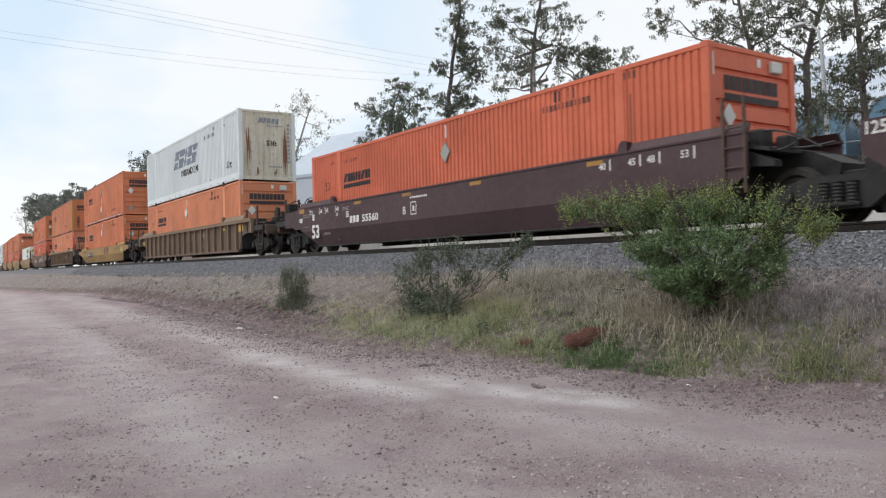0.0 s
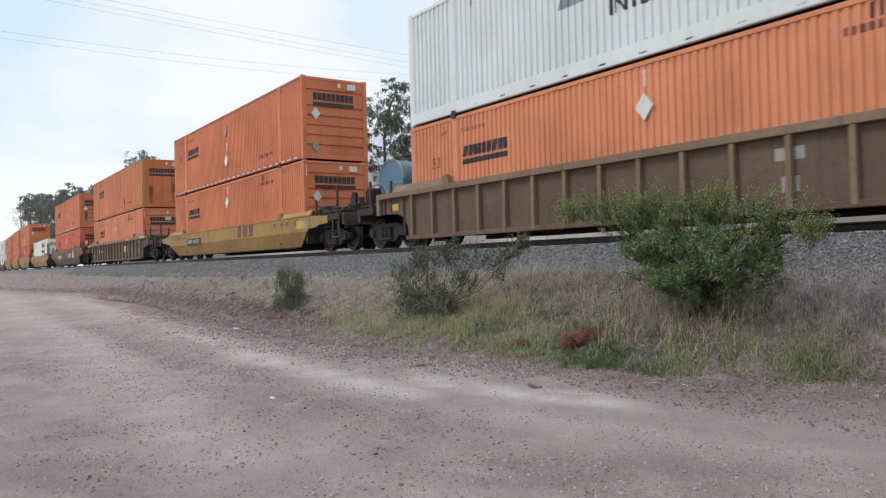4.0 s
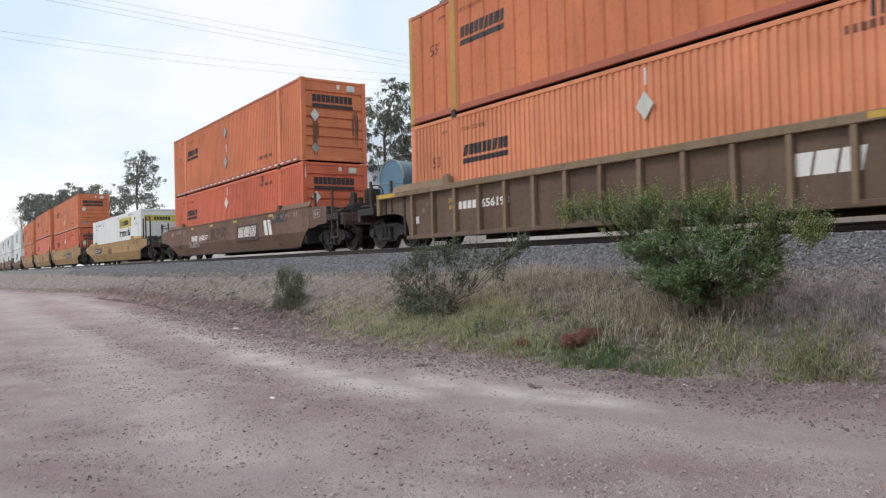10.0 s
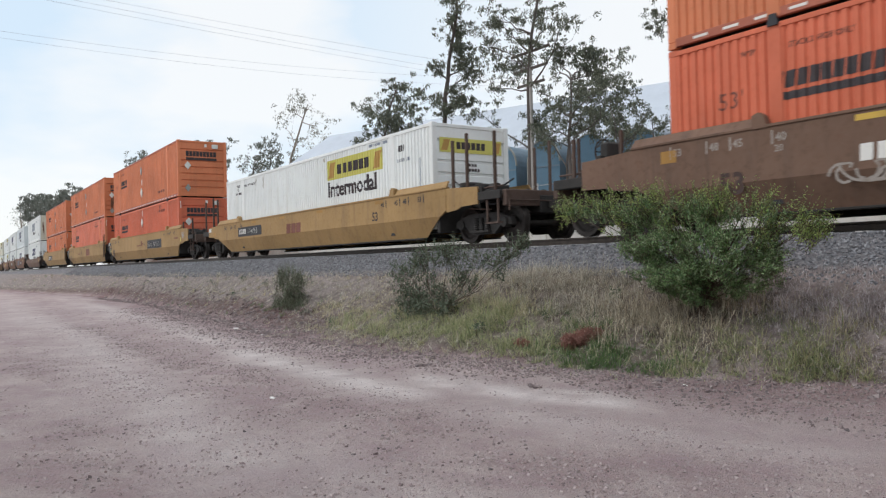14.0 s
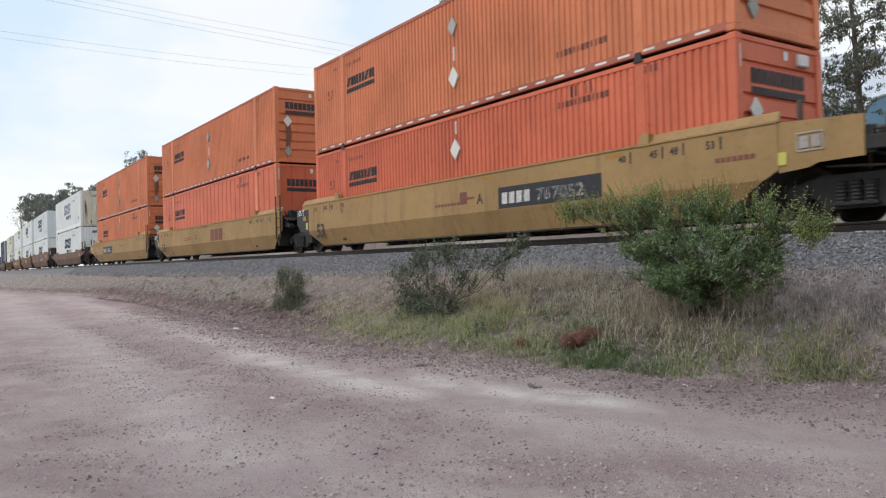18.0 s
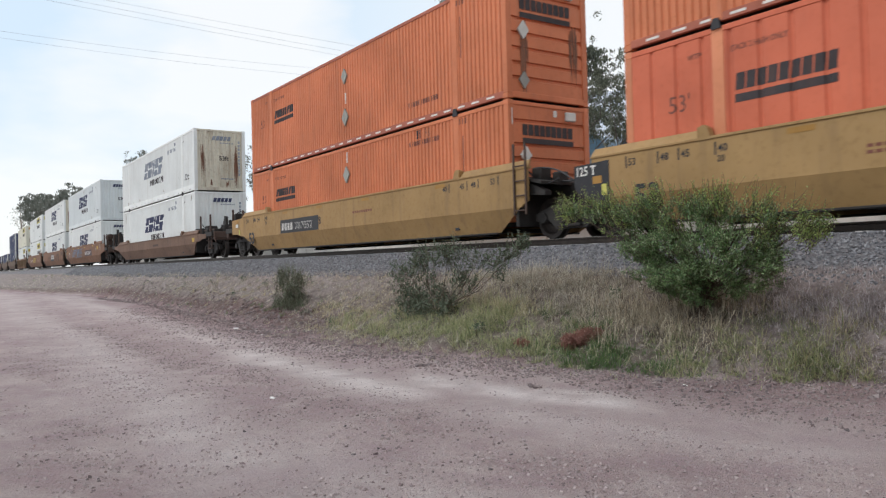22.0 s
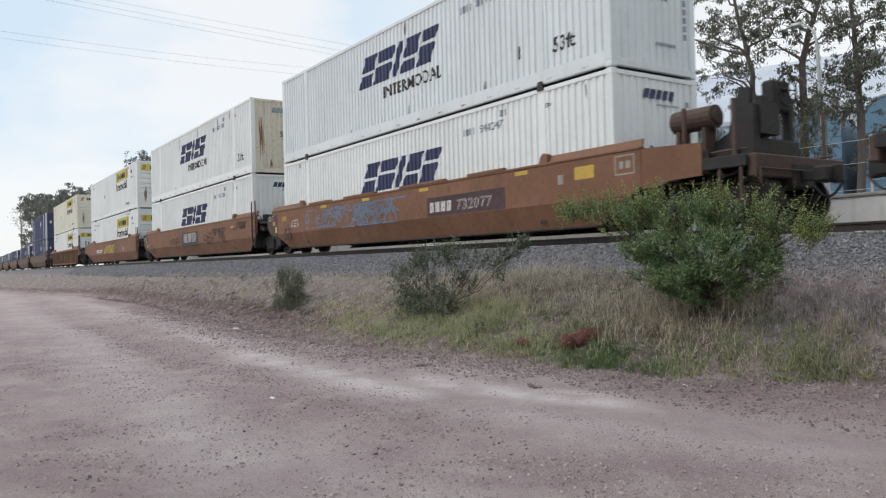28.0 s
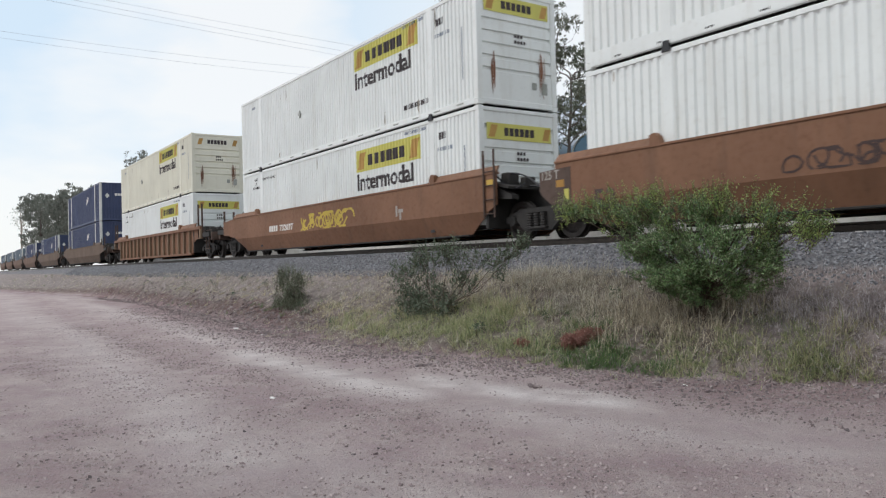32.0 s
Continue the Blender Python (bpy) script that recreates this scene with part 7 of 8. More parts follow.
    tree(gum, (-16.2, 25.0, 1.4), [(-16.3, 25.0, 5.9), (-16.5, 25.0, 8.0), (-17.0, 25.0, 10.0), (-17.3, 25.0, 11.8)],
         [(-20.4, 25.0, 11.0, 0.8, 0.7, 0.5, 7), (-19.3, 25.0, 10.3, 0.8, 0.7, 0.5, 7), (-18.2, 25.0, 10.5, 0.8, 0.7, 0.6, 8), (-18.7, 25.0, 9.1, 0.6, 0.5, 0.5, 5), (-17.6, 25.0, 9.4, 0.6, 0.5, 0.6, 6), (-17.2, 25.0, 7.9, 0.5, 0.5, 0.5, 5), (-16.9, 25.0, 6.8, 0.4, 0.3, 0.3, 3), (-18.0, 25.0, 11.4, 1.3, 1.2, 0.5, 10), (-16.6, 25.0, 6.5, 0.4, 0.3, 0.3, 3), (-16.9, 25.0, 10.2, 0.6, 0.5, 0.6, 6), (-16.3, 25.0, 9.0, 0.6, 0.6, 0.6, 6), (-16.5, 25.0, 8.0, 0.5, 0.4, 0.5, 6), (-15.4, 25.0, 9.5, 0.6, 0.5, 0.6, 6), (-15.9, 25.0, 6.9, 0.5, 0.5, 0.5, 6), (-17.4, 25.0, 8.8, 0.4, 0.4, 0.4, 6)], 0.17, 0.3, 22, 0.19, 15)
    tree(gum, (-15.2, 26.0, 1.4), [(-15.2, 26.0, 5.8), (-15.2, 26.0, 8.2), (-14.7, 26.0, 9.7), (-14.2, 26.0, 10.9)],
         [(-16.7, 26.0, 10.4, 0.8, 0.7, 0.5, 7), (-15.7, 26.0, 9.4, 0.5, 0.4, 0.6, 5), (-16.2, 26.0, 8.4, 0.5, 0.4, 0.6, 4), (-15.9, 26.0, 7.2, 0.4, 0.4, 0.6, 4), (-14.7, 26.0, 9.9, 0.7, 0.6, 0.6, 7), (-15.5, 26.0, 10.8, 1.0, 0.9, 0.5, 8), (-16.5, 26.0, 9.4, 0.5, 0.4, 0.5, 4), (-15.2, 26.0, 8.4, 0.6, 0.6, 0.6, 6), (-14.5, 26.0, 9.3, 0.6, 0.5, 0.6, 6), (-15.7, 26.0, 6.5, 0.5, 0.4, 0.5, 6), (-14.8, 26.0, 6.8, 0.5, 0.4, 0.5, 6), (-14.9, 26.0, 10.0, 0.6, 0.5, 0.6, 6)], 0.17, 0.3, 22, 0.24, 16)
    tree(gum, (-12.2, 24.0, 1.4), [(-12.2, 24.0, 5.7), (-12.3, 24.0, 7.7), (-12.3, 24.0, 9.8)],
         [(-12.9, 24.0, 8.7, 0.5, 0.4, 0.5, 7), (-12.5, 24.0, 7.6, 0.5, 0.4, 0.5, 6), (-13.0, 24.0, 6.9, 0.4, 0.4, 0.6, 6), (-11.8, 24.0, 8.2, 0.5, 0.4, 0.6, 7), (-11.7, 24.0, 6.8, 0.4, 0.4, 0.6, 6), (-12.8, 24.0, 5.8, 0.4, 0.3, 0.5, 4), (-12.0, 24.0, 9.3, 0.9, 0.8, 0.4, 8), (-11.0, 24.0, 7.9, 0.7, 0.6, 1.0, 10), (-13.5, 24.0, 7.2, 0.3, 0.3, 0.4, 3), (-12.9, 24.0, 7.3, 0.5, 0.5, 0.5, 6), (-12.2, 24.0, 8.2, 0.6, 0.5, 0.6, 6), (-11.9, 24.0, 6.9, 0.5, 0.5, 0.5, 6), (-12.6, 24.0, 6.0, 0.5, 0.4, 0.5, 6), (-11.7, 24.0, 8.7, 0.5, 0.5, 0.5, 6), (-12.7, 24.0, 8.8, 0.5, 0.5, 0.5, 6)], 0.16, 0.28, 22, 0.2, 17)
    low = "low leafy tree hiding the foot of the sheds"
    tree(low, (-20.9, 23.0, 1.4), [(-21.0, 23.0, 4.5), (-21.3, 23.0, 6.5)], [(-21.5, 23.0, 8.2, 0.5, 0.5, 0.6, 6), (-21.4, 23.0, 7.1, 0.6, 0.5, 0.6, 7), (-21.0, 23.0, 6.1, 0.6, 0.4, 0.5, 7), (-20.0, 23.0, 6.5, 0.5, 0.5, 0.4, 5), (-19.3, 23.0, 6.7, 0.5, 0.5, 0.4, 5)], 0.16, 0.3, 20, 0.11, 61)
    tree(low, (-14.9, 24.6, 1.4), [(-14.9, 24.6, 4.0), (-14.9, 24.6, 5.5)], [(-15.6, 24.6, 6.2, 0.6, 0.5, 0.7, 7), (-15.0, 24.6, 5.6, 0.7, 0.5, 0.7, 8), (-14.3, 24.6, 6.6, 0.6, 0.5, 0.8, 8), (-14.2, 24.6, 5.2, 0.6, 0.5, 0.6, 6)], 0.16, 0.3, 22, 0.12, 62)
    tree(low, (-12.9, 25.2, 1.4), [(-12.9, 25.2, 4.0), (-12.9, 25.2, 5.2)], [(-13.4, 25.2, 6.2, 0.6, 0.5, 0.9, 8), (-12.8, 25.2, 5.0, 0.7, 0.5, 0.7, 8), (-12.0, 25.2, 5.4, 0.6, 0.5, 0.8, 8), (-11.2, 25.2, 5.2, 0.6, 0.5, 0.8, 7)], 0.16, 0.3, 22, 0.12, 63)
    tree(low, (-26.2, 25.0, 1.4), [(-26.2, 25.0, 5.0), (-26.0, 25.0, 7.5)], [(-26.6, 25.0, 8.6, 0.8, 0.6, 0.7, 8), (-25.6, 25.0, 8.0, 0.8, 0.6, 0.7, 8), (-24.9, 25.0, 9.0, 0.7, 0.6, 0.7, 7), (-24.4, 25.0, 7.6, 0.6, 0.5, 0.6, 6), (-26.8, 25.0, 7.2, 0.7, 0.5, 0.6, 6)], 0.18, 0.34, 22, 0.14, 64)
    young = "thin young tree in front of the blue sheds"
    tree(young, (-20.2, 24.0, 1.4), [(-20.2, 24.0, 5.8), (-20.3, 24.0, 6.8)], [(-20.7, 24.0, 7.2, 0.4, 0.3, 0.3, 2), (-20.0, 24.0, 6.8, 0.4, 0.4, 0.4, 3), (-20.4, 24.0, 6.2, 0.4, 0.4, 0.3, 2), (-19.5, 24.0, 6.1, 0.3, 0.3, 0.3, 2)], 0.14, 0.25, 18, 0.07, 18)
    tree(young, (-18.2, 24.0, 1.4), [(-18.2, 24.0, 5.3), (-18.1, 24.0, 6.1)], [(-18.3, 24.0, 6.0, 0.3, 0.3, 0.3, 2), (-17.9, 24.0, 6.3, 0.2, 0.2, 0.3, 2), (-18.1, 24.0, 5.5, 0.3, 0.3, 0.3, 2)], 0.14, 0.25, 18, 0.06, 19)


build_trees()


# ---- buildings, poles and wires beyond the line ----
def arch_outline(w, wall, rise, k=14):
    pts = [(-w, 0), (w, 0), (w, wall)]
    return pts + [(w * math.cos(math.pi * i / k), wall + rise * math.sin(math.pi * i / k)) for i in range(1, k)] + [(-w, wall)]


def build_sheds():
    root = empty("arched_shed", "row of blue sheds with arched roofs behind trees", "shed")
    turn = math.atan2(0.34, 1.0)
    root.location, root.rotation_euler = (-46.9, 27.8, 1.42), (0, 0, turn)
    vault = end = frame_ob = door = None
    for i in range(11):
        if vault is None:
            bm, pts = bmesh.new(), arch_outline(1.12, 5.95, 1.4)
            a, b = ([bm.verts.new((x, y, z)) for x, z in pts] for y in (0.06, 9.0))
            for j in range(len(pts)):
                k = (j + 1) % len(pts)
                bm.faces.new((a[j], a[k], b[k], b[j]))
            bm.faces.new(b[::-1])
            vault = part("vault", bm, SHED_BLUE_DULL, root, "dull blue barrel roof")
            end = part("end_wall", slab(bmesh.new(), arch_outline(1.10, 5.95, 1.38), 0.0, 0.06), SHED_BLUE, root, "blue sheeted end wall")
            bm = bmesh.new()
            out, inn = arch_outline(1.15, 5.95, 1.44), arch_outline(1.08, 5.95, 1.36)
            for (x0, z0), (x1, z1), (u0, w0), (u1, w1) in zip(out[2:], out[3:] + out[:1], inn[2:], inn[3:] + inn[:1]):
                v = [bm.verts.new(p) for p in ((x0, -0.05, z0), (x1, -0.05, z1), (u1, -0.05, w1), (u0, -0.05, w0), (x0, 0.1, z0), (x1, 0.1, z1), (u1, 0.1, w1), (u0, 0.1, w0))]
                for f in ((0, 1, 2, 3), (4, 7, 6, 5), (0, 4, 5, 1), (3, 2, 6, 7)):
                    bm.faces.new([v[q] for q in f])
            bmesh.ops.remove_doubles(bm, verts=bm.verts[:], dist=1e-4)
            frame_ob = part("rim", bm, PLATE_GREY, root, "dull grey arch rim")
            rib = part("wall_rail", boxed(-1.1, 1.1, -0.03, 0.0, 5.66, 5.74), SHED_BLUE_DULL, root)
        else:
            for o in (vault, end, frame_ob, rib):
                c = again(o, x=i * 3.06)
                if o is end and i in (7, 9):
                    pass
        for z in (3.4, 4.6):
            again(rib, x=i * 3.06, z=z - 5.7)


build_sheds()


def build_warehouse():
    root = empty("warehouse", "large warehouse with a long pale sheet roof", "warehouse")
    root.location, root.rotation_euler = (-73.4, 35.5, 1.4), (0, 0, math.atan2(0.364, 1.0))
    L = 90.0
    part("wall", boxed(-2, L, -4.9, 34.0, 0, 8.9), ROOF_WHITE, root, "pale side wall")
    bm = bmesh.new()
    for y0, y1, z0, z1 in ((-5.0, 4.0, 9.0, 14.4), (4.0, 36.0, 14.4, 9.0)):
        v = [bm.verts.new(p) for p in ((-3, y0, z0), (L, y0, z0), (L, y1, z1), (-3, y1, z1), (-3, y0, z0 - 0.3), (L, y0, z0 - 0.3), (L, y1, z1 - 0.3), (-3, y1, z1 - 0.3))]
        for f in ((0, 1, 2, 3), (4, 7, 6, 5), (0, 4, 5, 1), (1, 5, 6, 2), (2, 6, 7, 3), (3, 7, 4, 0)):
            bm.faces.new([v[i] for i in f])
    part("roof", bm, ROOF_WHITE, root, "pale bluish sheet roof")


build_warehouse()


def build_far_wall():
    root = empty("boundary_wall", "low whitewashed block wall with green graffiti", "wall", kind="structure")
    root.location = (0, 18.0, 1.3)
    panel = None
    for i in range(26):
        if panel is None:
            panel = part("wall_panel", boxed(0.02, 3.98, 0, 0.18, 0, 1.45, 0.01), WALL_WHITE, root)
            panel.location.x = 8.0
            cap = part("coping", boxed(0.0, 4.0, -0.04, 0.22, 1.45, 1.53, 0.01), CONCRETE, root)
            cap.location.x = 8.0
        else:
            again(panel, x=-4.0 * i), again(cap, x=-4.0 * i)
    bm = bars([(0.24 * i, 0, 0.2, 0.42) for i in range(6)], 0.1)
    for v in bm.verts:
        v.co = Vector((v.co.x - 8.35, -0.006, v.co.z + 0.72))
    o = part("graffiti", bm, GREEN_SPRAY, root, "yellow-green spray lettering")
    o["kind"] = "stuff"


def build_poles():
    p = empty("street_lamp", "grey steel street lamp with a curved arm", "street lamp")
    p.location = (-13.8, 25.0, 1.4)
    part("post", tubed((0, 0, 0), (-0.27, 0, 7.0), 0.10, 0.06, 12), GALV, p)
    bm = bmesh.new()
    limb(bm, [(-0.27, 0, 7.0), (-0.36, 0, 7.5), (-0.6, 0, 7.75), (-0.85, 0, 7.82)], [0.045, 0.04, 0.035, 0.035], 8)
    part("arm", bm, GALV, p)
    bm = bmesh.new()
    bmesh.ops.create_uvsphere(bm, u_segments=14, v_segments=8, radius=0.22)
    for v in bm.verts:
        v.co = Vector((v.co.x * 1.2 - 1.02, v.co.y * 0.7, v.co.z * 0.55 + 7.84 if v.co.z > 0 else v.co.z * 0.3 + 7.84))
    part("lamp_head", bm, GALV, p, "rounded grey lamp head", True)
    u = empty("utility_pole", "wooden utility pole with crossarms and insulators", "utility pole")
    u.location = (-34.3, 30.0, 1.4)
    part("post", tubed((0, 0, 0), (0, 0, 12.8), 0.13, 0.09, 12), CONCRETE, u)
    for z, w in ((12.3, 1.7), (11.3, 1.5), (10.4, 1.2)):
        part("crossarm", boxed(-w, w, -0.06, 0.06, z - 0.07, z + 0.07, 0.01), BARK, u)
        for x in (-w + 0.1, -w * 0.45, w * 0.45, w - 0.1):
            part("insulator", tube(tubed((x, 0, z + 0.07), (x, 0, z + 0.2), 0.05, 0.035, 8), (x, 0, z + 0.2), (x, 0, z + 0.28), 0.06, 0.03, 8), PLATE_GREY, u)
    # wires: x, height and y of two places on each
    for a, b in (((-45.4, 5.87, 15.94), (-44.6, 30.0, 14.78)), ((-45.4, 7.24, 16.17), (-44.6, 30.0, 15.13)), ((-45.3, 8.75, 16.42), (-44.5, 30.0, 15.64)), ((-56.12, 4.61, 16.91), (-55.82, 20.0, 16.86)), ((-56.15, 4.61, 16.48), (-55.85, 20.0, 16.32))):
        bm, pts = bmesh.new(), []
        for i in range(25):
            t = -1.4 + (2.8 if b[1] > 25 else 4.0) * i / 24
            p = Vector(a).lerp(Vector(b), t)
            pts.append((p.x, p.y, p.z + 0.35 * t * (t - 1)))
        limb(bm, pts, [0.007] * 25, 5)
        bmesh.ops.remove_doubles(bm, verts=bm.verts[:], dist=0.001)
        tagged(finish("power_line", bm, WIRE), "thin grey overhead power line crossing the track", "power line", "overhead wires")
    f = empty("wire_fence", "thin wire fence on grey posts beyond the track", "fence")
    f.location = (-44.0, 20.5, 1.4)
    post = part("post", tubed((0, 0, 0), (0, 0, 3.1), 0.035, None, 8), GALV, f)
    for i in range(1, 21):
        again(post, x=i * 2.6)
    for z in (1.0, 1.7, 2.4, 3.0):
        part("wire", tubed((0, 0, z), (52, 0, z), 0.008, None, 5), GALV, f)


build_far_wall()
build_poles()


def build_litter():
    for x, y, s in ((-18.2, 6.35, 0.14), (-8.36, 3.32, 0.07), (-5.85, 7.35, 0.06), (-19.0, 6.7, 0.08), (-14.6, 5.6, 0.05), (-16.4, 6.3, 0.06)):
        rng, bm = random.Random(int(x * 100)), bmesh.new()
        ring = [(math.cos(a) * s * rng.uniform(0.5, 1.1), math.sin(a) * s * 0.5 * rng.uniform(0.5, 1.1)) for a in (0, 0.9, 1.9, 2.8, 3.7, 4.6, 5.5)]
        lo = [bm.verts.new((u, v, 0)) for u, v in ring]
        hi = [bm.verts.new((u * 0.8, v * 0.8, s * rng.uniform(0.06, 0.25))) for u, v in ring]
        bm.faces.new(lo[::-1]), bm.faces.new(hi)
        for i in range(7):
            j = (i + 1) % 7
            bm.faces.new((lo[i], lo[j], hi[j], hi[i]))
        o = finish("litter", bm, LITTER)
        o.location = (x, y, ground_z(x, y))
        tagged(o, "crumpled scrap of white litter on the ground", "litter", "scraps of litter")


build_litter()


# ---- the train, from its head to its tail ----
def maroon_notes():
    """Stencilled notes, plates and reflectors on the maroon cars."""
    def rows(k, n, w=0.045, h=0.022):
        return bars([(i * w * 1.5, j * h * 1.9, w, h) for j in range(k) for i in range(n - j % 2)])
    return [("small_print", rows(3, 9), -0.55, 1.14, MARK_GREY), ("small_print", rows(1, 7), -0.55, 0.86, MARK_GREY), ("small_print", rows(2, 8), 1.1, 0.55, MARK_GREY), ("small_print", rows(3, 7), 2.5, 1.2, MARK_GREY),
            ("card", bars([(0, 0, 0.16, 0.22)]), 0.22, 1.0, PLATE_WHITE), ("reflector", bars([(0, 0, 0.42, 0.16)]), -0.86, 1.3, AMBER), ("card", bars([(0, 0, 0.26, 0.15)]), -0.86, 0.98, PLATE_WHITE),
            ("emblem", bars([(0, 0, 0.18, 0.03), (0, 0.15, 0.18, 0.03), (0, 0, 0.03, 0.18), (0.15, 0, 0.03, 0.18), (0.06, 0.06, 0.06, 0.06)]), 2.75, 0.98, MARK_WHITE)]


O53 = "orange corrugated steel container"

well_car("smooth", -4.45, high=1.53, main=MAROON, label="maroon articulated well car with raised lips", front="joint", rear="plate",
         marks=gauge_marks(MARK_WHITE) + [("big_length", lettering("53", 0.62, bold=0.03), 0.15, 0.47, MARK_WHITE), *capacity_marks(), *maroon_notes()])
container("orange", -4.45, 0, O53 + " in the maroon well car", ORANGE_RED)
well_car("smooth", -24.7, high=1.53, main=MAROON, label="maroon articulated well car with white numbers", front="joint", rear="coupler",
         marks=gauge_marks(MARK_WHITE) + number_marks("55560", 3.0, 0.84, MARK_WHITE, 0.30, lead=3) + [("big_length", lettering("53", 0.62, bold=0.03), 0.15, 0.47, MARK_WHITE), ("end_letter", lettering("B", 0.30), 6.2, 0.9, MARK_WHITE),
         *maroon_notes(), ("framed_mark", bars([(0, 0, 0.3, 0.03), (0, 0.33, 0.3, 0.03), (0, 0, 0.03, 0.36), (0.27, 0, 0.03, 0.36), (0.1, 0.1, 0.1, 0.15)]), 6.62, 0.86, MARK_WHITE), ("load_limit", bars([(i * 0.1, 0, 0.07, 0.05) for i in range(9)]), 6.6, 1.25, MARK_WHITE)])
container("orange", -24.7, 0, O53 + " standing alone in a maroon well car", ORANGE_RED, variant=1)

well_car("ribbed", -48.37, CAR_DUSTY, "dusty brown well car with ribbed sides", ribs=RIB_TAN, top=RIB_TAN, front_gear="brake", rear_gear="valve",
         marks=[("yellow_mark", bars([(0, 0, 0.5, 0.12)]), 13.9, 1.18, YELLOW), ("yellow_mark", bars([(0, 0, 0.55, 0.3)]), 16.2, 1.05, YELLOW), ("stencil_plate", bars([(0, 0, 0.5, 0.2), (0.1, -0.5, 0.3, 0.25)]), 10.8, 1.0, MARK_GREY), ("yellow_mark", bars([(0, 0, 0.4, 0.19)]), -1.15, 1.03, YELLOW)])
container("orange", -48.37, 0, O53 + " under a white one in a ribbed car", ORANGE_PINK)
container("navy_name", -48.37, 1, "white corrugated container with navy name and rust-stained end", WHITE_COOL, variant=2, tone="faded")

well_car("smooth", -71.85, high=1.245, main=CAR_YELLOW, label="worn yellow well car with rust and grime", rods=((9.3, 1.75), (10.9, 2.1)), front_gear="valve brake",
         marks=gauge_marks(BLACK) + number_marks("469667", 2.6, 0.98, MARK_WHITE, 0.24, BLACK) + [("faded_logo", bars(word_bars(3, 2.0, 0.5, 0.3), 0.15), 9.8, 0.76, MARK_RUST), ("yellow_mark", bars([(0, 0, 0.6, 0.3)]), 15.9, 1.05, YELLOW),
         ("white_plate", bars([(0, 0, 0.3, 0.26)]), 16.5, 1.05, PLATE_GREY)])
container("orange", -71.85, 0, O53 + " with a pale placard, lower of two", ORANGE)
container("orange", -71.85, 1, O53 + " stacked on another, white dashes below", ORANGE)

well_car("ribbed", -95.5, CAR_DUSTY, "dusty brown ribbed well car with yellow patches", ribs=RIB_TAN, top=RIB_TAN, rear_gear="valve",
         marks=number_marks("656193", 2.15, 0.85, MARK_WHITE, 0.27) + [("owner_logo", bars(word_bars(3, 1.2, 0.36, 0.12), 0.2), 11.0, 0.72, MARK_WHITE), ("big_length", lettering("53", 0.42), 13.2, 0.72, MARK_GREY), ("yellow_mark", bars([(0, 0, 0.75, 0.1)]), 12.3, 1.42, YELLOW), ("yellow_mark", bars([(0, 0, 1.1, 0.12)]), 16.2, 1.42, YELLOW),
         ("stencil_plate", bars([(0, 0, 0.35, 0.2), (0.1, 0.5, 0.3, 0.2), (0.8, -0.3, 0.4, 0.3)]), 15.0, 0.65, MARK_GREY), ("stencil_plate", bars([(0, 0, 0.16, 0.19)]), 0.15, 0.6, PLATE_WHITE), *[("length_line", bars([(0, 0, 0.1, 0.12)]), u, z, RIB_TAN) for u, z in ((0.1, 1.05), (0.5, 0.88), (0.66, 1.03), (1.06, 1.03))],
         ("length_line", lettering("20", 0.15), 1.72, 1.06, YELLOW), ("length_line", lettering("40", 0.15), 1.72, 0.88, YELLOW), ("yellow_mark", bars([(0, 0, 0.95, 0.1)]), -1.7, 1.41, YELLOW)])
container("orange", -95.5, 0, "pale orange corrugated container with coral corner posts", ORANGE_PINK, variant=3)
container("orange", -95.5, 1, "faded orange container with ochre posts and sooty end", ORANGE_OLD, variant=2)

well_car("smooth", -119.07, high=1.56, main=CAR_BROWN, label="dark brown well car with faded graffiti", rods=((9.3, 2.0), (10.6, 2.0)), front_gear="valve brake",
         marks=number_marks("646817", 3.35, 0.84, MARK_WHITE, 0.34) + [("framed_mark", bars([(0, 0, 0.5, 0.025), (0, 0.25, 0.5, 0.025), (0, 0, 0.025, 0.27), (0.475, 0, 0.025, 0.27), (0.1, 0.07, 0.12, 0.13), (0.3, 0.07, 0.1, 0.13)]), 17.4, 1.05, MARK_GREY), ("owner_logo_panel", bars([(-0.2, -0.1, 2.6, 0.64)]), 9.95, 0.72, MAROON), ("owner_logo", bars(word_bars(3, 2.1, 0.42, 0.1), 0.2), 9.95, 0.76, MARK_WHITE),
         ("owner_emblem", bars([(0, 0, 0.30, 0.58), (0.42, 0, 0.30, 0.58)], -0.3), 13.0, 0.74, MARK_WHITE), ("graffiti", scribble(4, 2.4, 0.5, 26, 0.03), 5.9, 0.78, DARK_SPRAY), ("graffiti", scribble(9, 1.4, 0.28, 18, 0.02), 3.2, 0.55, GREY_SPRAY), ("graffiti", scribble(12, 1.6, 0.3, 14, 0.03), 13.6, 1.1, BLACK), ("big_length", lettering("53", 0.5, bold=0.03), 1.0, 0.55, DARK_SPRAY), ("reflector", bars([(0, 0, 0.34, 0.22)]), -0.2, 1.12, AMBER)] + gauge_marks(GREY_SPRAY, YELLOW))
container("orange", -119.07, 0, O53 + " in bright red-orange, lower of two", ORANGE_RED)
container("orange", -119.07, 1, O53 + " with sooty end, stacked above another", ORANGE, variant=1)

